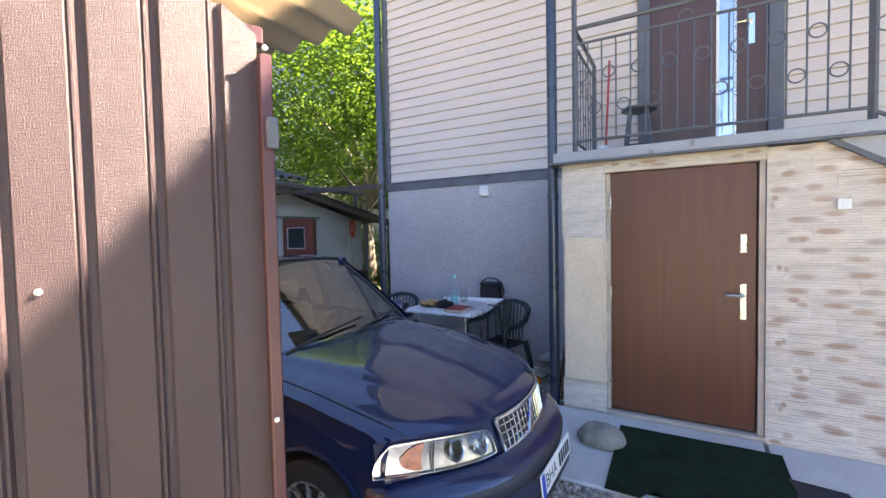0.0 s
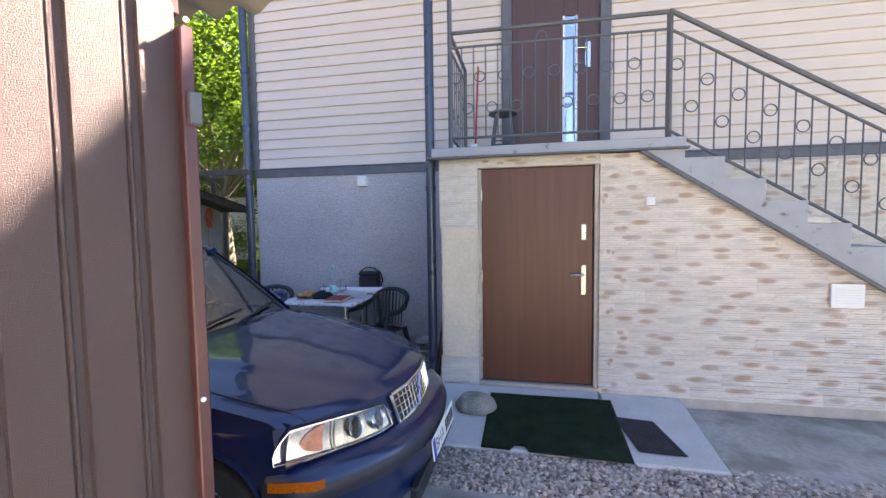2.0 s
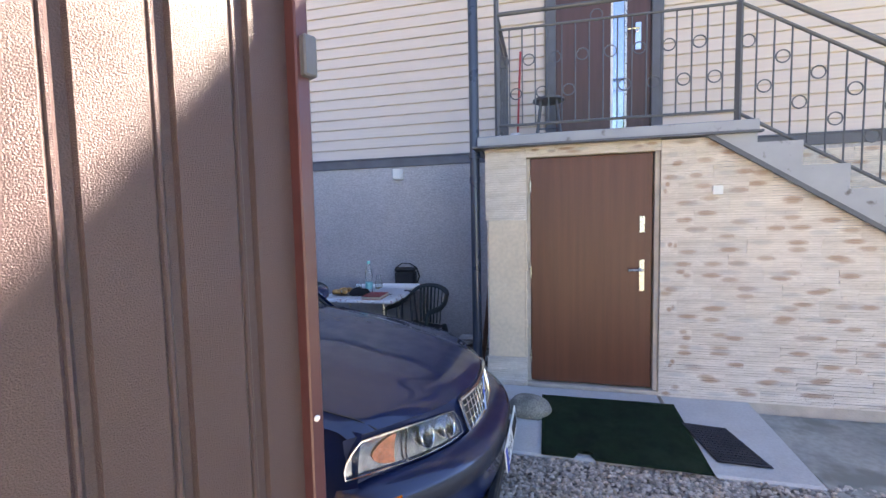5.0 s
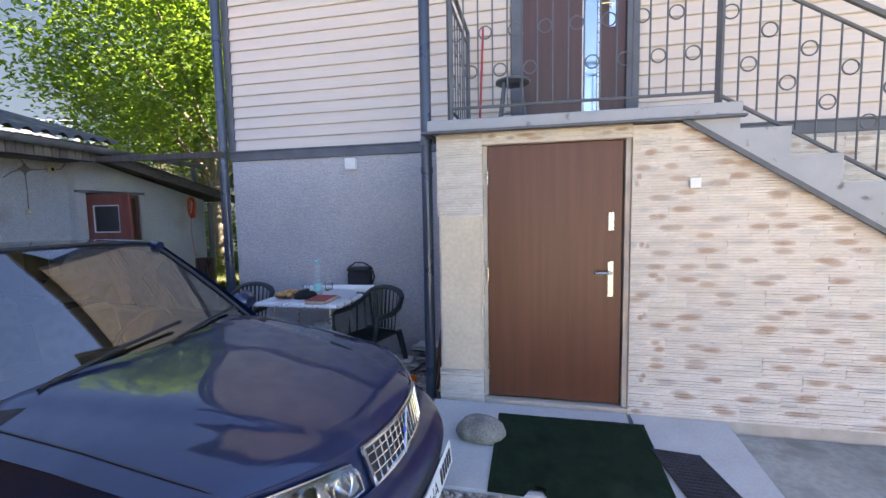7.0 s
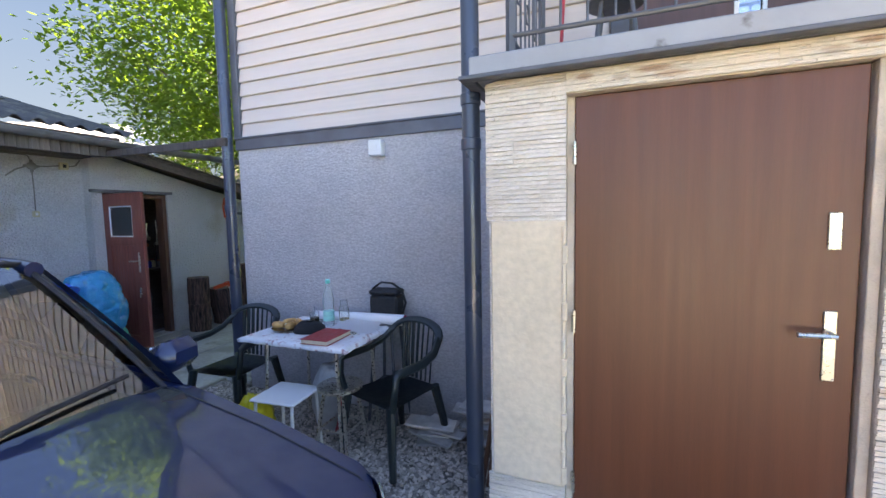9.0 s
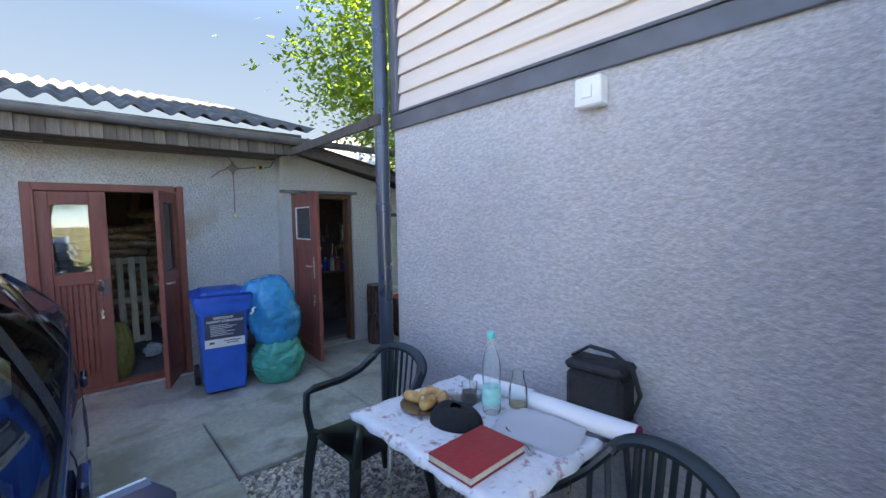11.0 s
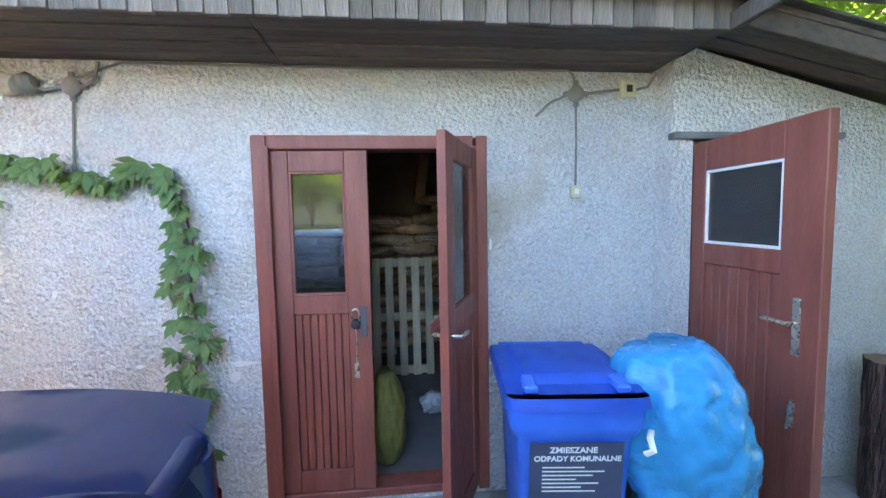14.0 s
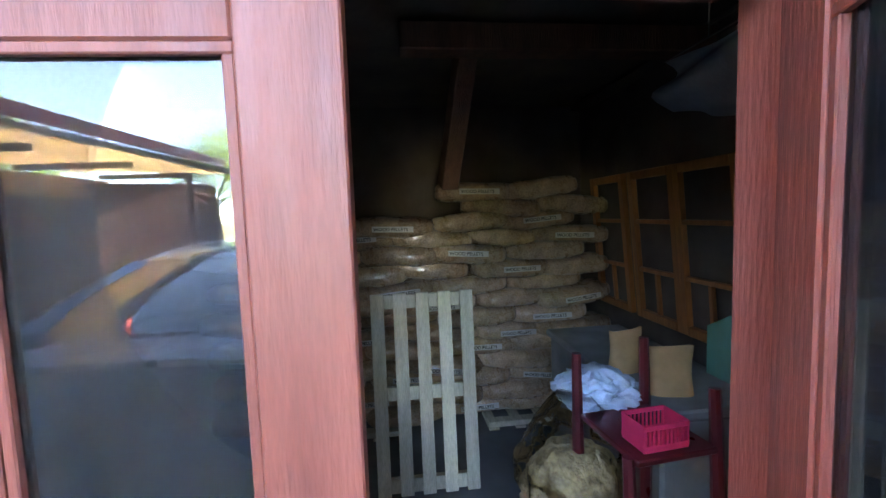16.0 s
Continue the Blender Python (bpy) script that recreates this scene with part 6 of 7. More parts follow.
for k, (x, y, a) in enumerate(((-0.07, -0.03, 20), (-0.02, 0.03, 60), (0.03, -0.02, 100), (0.06, 0.04, 140), (-0.04, 0.06, -20))):
    b = B()
    mm = pose(x, y, 0.035 + 0.012 * (k % 2), 0, 90, a)
    lathe(b, [(0.012, -0.05), (0.024, -0.04), (0.028, 0.0), (0.024, 0.04), (0.012, 0.05)], 10, m=mm)
    part("pastry", b, M_PASTRY, pt, smooth=True)
    b = B()
    lathe(b, [(0.014, 0.048), (0.016, 0.054), (0.008, 0.06)], 8, m=mm)
    part("filling", b, M_CREAM, pt, smooth=True)
dish = thing("saucer", pose(-2.55, 4.47, TZ), "clear glass saucer on the table", "saucer")
b = B()
lathe(b, [(0.05, 0.0), (0.1, 0.012), (0.104, 0.014), (0.05, 0.004)], 24)
# the film here is painted haze that lightens the clear glass
M_CLEAR = dusty(glass("clear_glass", (0.97, 0.99, 0.98), 0.0, 1.18), 0.09, (0.75, 0.78, 0.76))
part("dish", b, M_CLEAR, dish, smooth=True)
# painted whitish haze offsets the bottle's dark edges
M_BOTTLE = dusty(glass("clear_plastic", (0.96, 0.99, 0.99), 0.03, 1.15), 0.13, (0.80, 0.86, 0.86))
bt = thing("bottle", pose(-2.362, 4.45, TZ), "clear plastic water bottle with turquoise label and cap", "bottle")
b = B()
lathe(b, [(0.034, 0.0), (0.041, 0.012), (0.042, 0.10), (0.038, 0.13), (0.042, 0.17), (0.042, 0.22), (0.030, 0.27), (0.016, 0.315), (0.015, 0.335)], 20)
part("body", b, M_BOTTLE, bt, smooth=True)
b = B()
lathe(b, [(0.0425, 0.045), (0.0428, 0.05), (0.0428, 0.115), (0.0425, 0.12)], 20)
part("label", b, material("turquoise_label", (0.25, 0.62, 0.60), 0.5, 0.15, 30), bt, "turquoise bottle label", True)
b = B()
lathe(b, [(0.017, 0.333), (0.018, 0.337), (0.018, 0.36), (0.015, 0.364)], 16)
part("cap", b, material("turquoise_cap", (0.12, 0.62, 0.58), 0.4, 0.05, 10), bt, smooth=True)
jar = thing("jar", pose(-2.27, 4.52, TZ), "empty clear glass jar on the table", "jar")
b = B()
lathe(b, [(0.035, 0), (0.04, 0.01), (0.04, 0.12), (0.03, 0.15), (0.026, 0.19), (0.03, 0.195)], 20)
part("body", b, M_CLEAR, jar, smooth=True)
b = B()
lathe(b, [(0.03, 0.004), (0.036, 0.012), (0.036, 0.05)], 16)
part("contents", b, material("tea_dregs", (0.28, 0.22, 0.10), 0.5, 0.3, 30), jar)
gls = thing("glass", pose(-2.49, 4.44, TZ), "coffee glass with spoon on the table", "glass")
b = B()
lathe(b, [(0.028, 0), (0.034, 0.01), (0.037, 0.1), (0.038, 0.102)], 18)
part("body", b, M_CLEAR, gls, smooth=True)
b = B()
lathe(b, [(0.026, 0.004), (0.032, 0.012), (0.034, 0.06)], 16)
part("coffee", b, material("black_coffee", (0.02, 0.012, 0.008), 0.2, 0.1, 8), gls)
b = B()
tube(b, [(0.0, 0.01, 0.02), (0.02, -0.02, 0.15)], 0.0025, 6)
part("spoon", b, M_CHROME, gls)
for (x0, y0, x1, y1, r, lab) in ((-2.60, 4.60, -2.28, 4.645, 0.035, "rolled white plan paper on the table"), (-2.25, 4.60, -1.80, 4.63, 0.042, "rolled white plan with magenta end")):
    rl = thing("paper_roll", pose(0, 0, 0), lab, "paper roll")
    b = B()
    tube(b, [(x0, y0, TZ + r), ((x0 + x1) / 2, (y0 + y1) / 2, TZ + r), (x1, y1, TZ + r)], r, 20, caps=True)
    part("roll", b, M_PAPER, rl, smooth=True)
    if r > 0.04:
        b = B()
        d = Vector((x1 - x0, y1 - y0, 0)).normalized()
        tube(b, [Vector((x1, y1, TZ + r)) + d * 0.001, Vector((x1, y1, TZ + r)) + d * 0.004], r * 0.96, 20)
        part("end", b, material("magenta_end", (0.42, 0.01, 0.10), 0.5, 0.1, 10), rl, "magenta roll end")
sp = thing("plans", pose(-2.12, 4.42, TZ, 0, 0, 12), "loose curled white paper plans on the table", "papers")
b = B()
grid(b, lambda u, v: Vector((-0.16 + 0.34 * u, -0.09 + 0.20 * v, 0.004 + 0.035 * v * v + 0.01 * math.sin(4 * u))), 12, 8)
bmesh.ops.solidify(b, geom=b.faces[:], thickness=0.0015)
part("sheet", b, M_PAPER, sp, smooth=2)
sc = thing("scissors", pose(-2.13, 4.37, TZ + 0.004, 0, 0, -35), "steel scissors with dark red handles on the table", "scissors")
for s in (1, -1):
    b = B()
    obox(b, pose(0.06, 0.004 * s, 0.002 * s + 0.003, 0, 0, 4 * s), 0.14, 0.014, 0.003, 0.001)
    part("blade", b, M_CHROME, sc)
    b = B()
    tube(b, [(-0.06 + 0.035 * math.cos(a), s * 0.026 + 0.02 * math.sin(a), 0.006) for a in [2 * math.pi * i / 14 for i in range(15)]], 0.005, 6)
    part("grip", b, material("dark_red_grip", (0.16, 0.02, 0.03), 0.5, 0.1, 10), sc)

cb = thing("bag", pose(-2.0, 4.72, 0.77, 0, 0, 4), "black camera bag with shoulder strap standing on a stool", "bag")
b = B()
box(b, -0.12, -0.075, 0.0, 0.12, 0.075, 0.21, 0.02)
part("body", b, material("black_nylon", (0.016, 0.016, 0.019), 0.8, 0.2, 30, bump=0.3, bump_scale=120), cb)
b = B()
box(b, -0.125, -0.08, 0.211, 0.125, 0.08, 0.25, 0.015)
part("flap", b, M_BLACK, cb)
b = B()
tube(b, [(-0.12, 0, 0.25), (-0.04, -0.01, 0.305), (0.06, -0.02, 0.30), (0.14, -0.02, 0.25), (0.17, -0.02, 0.15), (0.14, -0.01, 0.07)], 0.018, 6, flat=0.4)
part("strap", b, M_BLACK, cb, smooth=True)
bar_stool(pose(-2.0, 4.72, -0.03), "dark stool beside the wall under the bag", M_IRON, 0.80, 0.15)
bar_stool(pose(-2.10, 4.20, -0.03), "dark-seated chrome stool under the table", M_STEEL, 0.46, 0.16)
wt = thing("side_table", pose(-2.37, 3.97, -0.03, 0, 0, 4), "small white folding stool with thin legs", "stool")
b = B()
box(b, -0.17, -0.16, 0.435, 0.17, 0.16, 0.452, 0.006)
part("top", b, M_WHITE, wt)
for sx in (-1, 1):
    for sy in (-1, 1):
        b = B()
        tube(b, [(sx * 0.14, sy * 0.13, 0.435), (sx * 0.16, sy * 0.15, 0)], 0.011, 8)
        part("leg", b, M_WHITE, wt, smooth=True)
yb = thing("carrier_bag", pose(-2.72, 4.02, -0.03), "yellow plastic carrier bag on the gravel", "carrier bag")
b = B()
sack(b, 0.15, 0.12, 0.36, 5, neck=0.5, folds=0.16)
part("bag", b, plastic("yellow_film", (0.62, 0.50, 0.02), 0.35), yb, smooth=2)
fb_ = thing("fertiliser_bag", pose(-2.30, 4.36, -0.03), "printed red and white plastic sack under the table", "sack")
b = B()
sack(b, 0.16, 0.12, 0.52, 6, neck=0.45, folds=0.12)
part("bag", b, plastic("grey_print_film", (0.55, 0.56, 0.58), 0.35), fb_, smooth=2)
b = B()
grid(b, lambda u, v: Vector((0.10 + 0.05 * math.sin(2.2 * u), -0.115 + 0.06 * v, 0.06 + 0.30 * u)), 8, 3)
bmesh.ops.solidify(b, geom=b.faces[:], thickness=0.006)
part("red_print", b, material("red_print", (0.55, 0.02, 0.03), 0.4, 0.1, 10), fb_, "red printed band")

# ---- door mats, boulder, leftover stone, pipes ----
M_TURF = material("green_turf_mat", (0.016, 0.050, 0.022), 0.95, 0.3, 6, grain=0.5, grain_scale=160, bump=0.9, bump_scale=220, bump_dist=0.006, stain=(0.03, 0.06, 0.03), stain_scale=2)
M_RUBMAT = material("rubber_mat", (0.045, 0.045, 0.055), 0.8, 0.2, 8, bump=0.6, bump_scale=120)
zap = lambda y: -0.008 + (y - 2.74) * 0.075
mt_ = thing("door_mat", pose(0, 0, 0), "dark green artificial turf mat with a torn corner", "mat")
b = B()


def turf(u, v):
    x0, x1 = -0.40 - 0.02 * v, 0.63 + 0.02 * (1 - v)
    y = 3.57 - 0.84 * u - 0.03 * v * u
    x = x0 + (x1 - x0) * v
    if u > 0.93 and 0.20 < v < 0.32:
        y += 0.06
    return Vector((x, y, zap(y) + 0.008 + 0.003 * noise.noise(Vector((x * 4, y * 4, 0)))))


grid(b, turf, 24, 30)
bmesh.ops.solidify(b, geom=b.faces[:], thickness=0.006)
part("turf", b, M_TURF, mt_, smooth=2)
m2 = thing("door_mat", pose(0, 0, 0), "grey perforated rubber mat beside the turf mat", "mat")
b = B()
corners = [Vector((0.60, 3.30)), Vector((0.89, 3.27)), Vector((1.0, 2.84)), Vector((0.69, 2.85))]


def rub(u, v):
    p = (corners[0] * (1 - v) + corners[1] * v) * (1 - u) + (corners[3] * (1 - v) + corners[2] * v) * u
    return Vector((p.x, p.y, zap(p.y) + 0.006))


grid(b, rub, 2, 2)
bmesh.ops.solidify(b, geom=b.faces[:], thickness=0.003)
part("base", b, M_RUBMAT, m2)
b = B()
for k in range(15):
    tube(b, [rub((k + 0.5) / 15, 0.02) + Vector((0, 0, 0.004)), rub((k + 0.5) / 15, 0.98) + Vector((0, 0, 0.004))], 0.005, 5)
for k in range(12):
    tube(b, [rub(0.02, (k + 0.5) / 12) + Vector((0, 0, 0.004)), rub(0.98, (k + 0.5) / 12) + Vector((0, 0, 0.004))], 0.004, 5)
part("mesh", b, M_RUBMAT, m2)
bl = thing("boulder", pose(-0.50, 3.26, 0.02), "rounded grey granite boulder used as doorstop", "boulder")
b = B()
bmesh.ops.create_icosphere(b, subdivisions=4, radius=1.0)
for v in b.verts:
    n_ = v.co.normalized()
    k = 1 + 0.13 * noise.noise(n_ * 1.5 + Vector((2, 0, 0))) + 0.04 * noise.noise(n_ * 5)
    v.co = Vector((n_.x * 0.165 * k, n_.y * 0.12 * k, max(-0.06, n_.z * 0.105 * k) + 0.06))
part("stone", b, material("granite", (0.30, 0.28, 0.24), 0.85, 0.25, 9, grain=0.4, grain_scale=90, bump=0.5, bump_scale=60), bl, smooth=2)
M_STONELEFT = material("stacked_stone", (0.46, 0.44, 0.42), 0.85, 0.2, 12, per_object=0.25, bump=0.5, bump_scale=40)
rnd = random.Random(8)
for k in range(26):
    b = B()
    w, d = rnd.uniform(0.22, 0.36), rnd.uniform(0.10, 0.16)
    obox(b, Matrix.Identity(4), w, d, 0.016, 0.004)
    col, lev = k % 3, k // 3
    px = (-1.20, -1.50, -1.08)[col]
    o = thing("stone_tile", pose(px + rnd.uniform(-0.05, 0.05), 4.60 - 0.12 * (col == 1) + rnd.uniform(-0.06, 0.06), -0.02 + 0.022 * lev * (1.5 if col != 1 else 0.8), rnd.uniform(-6, 6), rnd.uniform(-4, 4), rnd.uniform(-20, 20)), "leftover grey split-stone tile stacked by the wall", "stone tile", "stacked leftover stone tiles")
    part("slab", b, M_STONELEFT, o)
M_RUST = material("rusty_pipe", (0.13, 0.055, 0.03), 0.7, 0.3, 8, bump=0.4, bump_scale=40)
for k, (x, y) in enumerate(((-0.93, 4.15), (-0.92, 4.28))):
    o = thing("pipe", pose(0, 0, 0), "rusty brown pipe leaning in the porch corner", "pipe")
    b = B()
    tube(b, [(x - 0.09, y - 0.15, -0.03), (x - 0.02, y - 0.02, 0.6), (x + 0.02, y + 0.10, 1.2 - 0.15 * k)], 0.014, 10)
    part("tube", b, M_RUST, o, smooth=True)


# ---- creeper on the shed wall ----
M_VINELEAF = leaf_material("creeper_leaf", (0.035, 0.088, 0.03), (0.085, 0.165, 0.05), 0.2)
M_STEM = material("creeper_stem", (0.14, 0.07, 0.05), 0.8, 0.2, 20)


def leaflet(v, f, base, d, side, ln, w, up):
    """A folded pointed leaflet from base along d."""
    n = len(v)
    mid = [base + d * (ln * t) + up * (0.10 * ln * math.sin(3 * t)) for t in (0, 0.33, 0.68, 1.0)]
    ws = (0.05, 1.0, 0.75, 0.0)
    for p, k in zip(mid, ws):
        v += [p - side * (w * k) - up * (0.22 * w * k), p, p + side * (w * k) - up * (0.22 * w * k)]
    for i in range(3):
        a = n + i * 3
        f += [(a, a + 1, a + 4, a + 3), (a + 1, a + 2, a + 5, a + 4)]


CREEP = []
for s in range(4):
    rnd = random.Random(70 + s)
    v, f = [], []
    for k in range(5):
        a = radians(-90 + (k - 2) * 34 + rnd.uniform(-8, 8))
        d = Vector((0.25 + 0.15 * rnd.random(), math.cos(a), math.sin(a))).normalized()
        up = Vector((1, 0, 0))
        side = d.cross(up).normalized()
        ln = (0.095, 0.115, 0.13, 0.115, 0.095)[k] * rnd.uniform(0.85, 1.1)
        leaflet(v, f, Vector((0.01, 0, 0)), d, side, ln, ln * 0.205, side.cross(d))
    me = bpy.data.meshes.new("leaf")
    me.from_pydata(v, [], f)
    me.materials.append(M_VINELEAF)
    CREEP.append(me)
creeper = thing("creeper", pose(SX + 0.005, 0, 0), "green five-leaved creeper climbing the shed wall", "creeper")
vine_path = [Vector((0.01, y, z)) for y, z in ((1.53, 1.50), (1.56, 1.66), (1.60, 1.86), (1.72, 1.84), (1.86, 1.83), (2.0, 1.77), (2.14, 1.76), (2.28, 1.83), (2.38, 1.79), (2.44, 1.62), (2.47, 1.42), (2.44, 1.22), (2.47, 1.0), (2.44, 0.8), (2.46, 0.62), (2.43, 0.42), (2.45, 0.2), (2.46, 0.0))]
b = B()
tube(b, vine_path, 0.006, 6)
part("stem", b, M_STEM, creeper, smooth=True)
b = B()
tube(b, [(0.01, 1.53, 1.50), (0.01, 1.50, 1.40), (0.01, 1.45, 1.30), (0.01, 1.42, 1.2)], 0.003, 5)
part("tendril", b, M_STEM, creeper)
rnd = random.Random(5)
for i in range(len(vine_path) - 1):
    a, c = vine_path[i], vine_path[i + 1]
    n = (4 if i < 2 else 6) if i < 8 else 8
    for k in range(n):
        p = a.lerp(c, (k + rnd.random()) / n)
        sc = rnd.uniform(0.62, 0.95) if i > 1 else rnd.uniform(0.4, 0.7)
        w = 0.085 if i > 8 else 0.045
        o = part("leaf", CREEP[rnd.randrange(4)], None, creeper)
        o.matrix_local = Matrix.Translation(p + Vector((rnd.uniform(0.0, 0.05), rnd.uniform(-w, w), rnd.uniform(-0.02, 0.05)))) @ pose(0, 0, 0, rnd.uniform(-32, 32), rnd.uniform(-18, 10), rnd.uniform(-30, 30)) @ Matrix.Scale(sc, 4)


# ---- trees ----
def crown_mesh(name, seed, rx, ry, rz, clumps, per, leaf, mt, hollow=0.45, spread=0.5, droop=0.0):
    rnd = random.Random(seed)
    v, f = [], []
    for _ in range(clumps):
        while True:
            d = Vector((rnd.gauss(0, 1), rnd.gauss(0, 1), rnd.gauss(0, 1))).normalized()
            if d.z > -0.75:
                break
        k = hollow + (1 - hollow) * rnd.random() ** 0.6
        lump = 0.82 + 0.35 * noise.noise(d * 2.2 + Vector((seed, 0, 0)))
        c = Vector((d.x * rx, d.y * ry, d.z * rz)) * k * lump
        sp = spread * rnd.uniform(0.6, 1.3)
        for _ in range(per):
            p = c + Vector((rnd.gauss(0, sp), rnd.gauss(0, sp), rnd.gauss(0, sp * (0.6 + droop)) - droop * abs(rnd.gauss(0, 0.5))))
            a, t = rnd.uniform(0, 6.2832), rnd.uniform(-0.9, 0.5) - droop
            dr = Vector((math.cos(a) * math.cos(t), math.sin(a) * math.cos(t), math.sin(t)))
            sd = dr.cross(Vector((rnd.uniform(-0.5, 0.5), rnd.uniform(-0.5, 0.5), 1))).normalized()
            up = sd.cross(dr)
            ln = leaf * rnd.uniform(0.7, 1.25)
            w = ln * (0.26 if not droop else 0.14)
            n = len(v)
            v += [p, p + dr * ln * 0.5 - sd * w, p + dr * ln * 0.55 + up * ln * 0.06, p + dr * ln * 0.5 + sd * w, p + dr * ln]
            f += [(n, n + 1, n + 2), (n, n + 2, n + 3), (n + 2, n + 1, n + 4), (n + 3, n + 2, n + 4)]
    me = bpy.data.meshes.new(name)
    me.from_pydata(v, [], f)
    me.materials.append(mt)
    return me


M_WALNUT = leaf_material("walnut_leaf", (0.038, 0.080, 0.016), (0.082, 0.140, 0.026), 0.42)
M_WILLOW = leaf_material("willow_leaf", (0.055, 0.068, 0.022), (0.09, 0.10, 0.03), 0.2)
M_TRUNK = material("tree_bark", (0.15, 0.125, 0.095), 0.9, 0.3, 4, grain=0.3, grain_scale=20, stretch=(3, 3, 0.6), bump=0.8, bump_scale=14, bump_dist=0.03)


def tree(m, me, h, r, label, limbs=7, seed=1, lean=(0.3, 0.2), crown_z=5.5, reach=2.8):
    t = thing("tree", m, label, "tree")
    rnd = random.Random(seed)
    b = B()
    top = Vector((lean[0] * 1.6, lean[1] * 1.6, h))
    tube(b, [(0, 0, -0.1), (lean[0] * 0.3, lean[1] * 0.2, h * 0.3), (lean[0], lean[1], h * 0.6), top], [r * 1.35, r, r * 0.8, r * 0.45], 12)
    for k in range(limbs):
        a = 2 * math.pi * k / limbs + rnd.uniform(-0.3, 0.3)
        s = Vector((lean[0], lean[1], h * 0.6)).lerp(top, rnd.random())
        e = Vector((math.cos(a) * reach, math.sin(a) * reach, crown_z + rnd.uniform(-1, 2.0)))
        tube(b, [s, s.lerp(e, 0.5) + Vector((0, 0, 0.35)), e], [r * 0.45, r * 0.26, r * 0.08], 7)
    part("trunk", b, M_TRUNK, t, smooth=True)
    o = part("crown", me, None, t)
    o.location = (0, 0, crown_z)
    o["kind"] = "stuff"
    return t


CR_A = crown_mesh("crown", 3, 4.9, 4.9, 4.5, 600, 60, 0.165, M_WALNUT, 0.42, 0.40)
walnut = tree(pose(-8.9, 10.9, -0.06), CR_A, 4.0, 0.17, "broad walnut tree with sunlit green foliage behind the shed", 9, 4, (-0.35, 0.3), 5.4, 3.0)
copy_thing(walnut, pose(-13.5, 16.5, -0.06, 0, 0, 140))
copy_thing(walnut, pose(-7.2, 18.5, -0.06, 0, 0, 60))
CR_B = crown_mesh("crown", 8, 5.2, 5.2, 5.6, 330, 60, 0.24, M_WILLOW, 0.4, 0.55, 0.5)
tree(pose(-24.5, -7.8, -0.06), CR_B, 6.0, 0.3, "tall pale green willow beyond the shed roof", 8, 6, (0.2, 0.1), 8.0, 3.2)
tree(pose(-47, 3.0, -0.06), CR_B, 5.0, 0.25, "distant slim poplar top above the roof", 6, 7, (0.1, 0.1), 5.6, 2.0).scale = (0.55, 0.55, 0.92)
CR_C = crown_mesh("crown", 12, 2.4, 2.4, 2.2, 170, 55, 0.13, M_WALNUT, 0.3, 0.32)
for k, (x, y, s) in enumerate(((15.0, -2.6, 1.1), (19.5, 0.4, 1.2), (17.0, -7.5, 1.3), (12.0, -14.0, 1.3), (-3.0, -19.0, 1.5), (5.0, -17.0, 1.4))):
    t = tree(pose(x, y, -0.06, 0, 0, 70 * k), CR_C, 2.2, 0.12, "green garden tree across the drive", 6, 20 + k, (0.1, 0.1), 3.4, 1.5)
    t.scale = (s, s, s)
# shrubs and undergrowth beside the shed end
for k, (x, y, s) in enumerate(((-7.4, 8.9, 0.42), (-8.6, 8.3, 0.5), (-6.3, 10.2, 0.5), (-5.6, 12.2, 0.6), (-10.2, 9.2, 0.6), (-7.8, 12.8, 0.7), (-11.8, 13.5, 1.0), (-7.0, 15.5, 1.0), (-9.0, 16.5, 1.1))):
    sh_ = thing("shrub", pose(x, y, -0.06, 0, 0, 50 * k), "low leafy green shrub in the garden", "shrub")
    o = part("leaves", CR_C, None, sh_)
    o.scale = (s, s, s * 0.55)
    o.location = (0, 0, s * 1.1)
    o["kind"] = "stuff"
rnd = random.Random(31)
v, f = [], []
for _ in range(9000):
    x, y = rnd.uniform(-13, -3.8), rnd.uniform(7.4, 17)
    if y < 7.5 or (x > -4.2 and y < 8):
        continue
    h = rnd.uniform(0.05, 0.20)
    a = rnd.uniform(0, 6.28)
    n = len(v)
    w = 0.012
    v += [Vector((x - w * math.sin(a), y + w * math.cos(a), -0.06)), Vector((x + w * math.sin(a), y - w * math.cos(a), -0.06)), Vector((x + 0.06 * math.cos(a), y + 0.06 * math.sin(a), -0.06 + h))]
    f.append((n, n + 1, n + 2))
me = bpy.data.meshes.new("grass")
me.from_pydata(v, [], f)
me.materials.append(M_WALNUT)
tagged(new("grass", me), "sparse garden grass beyond the shed", "grass", "", "stuff")


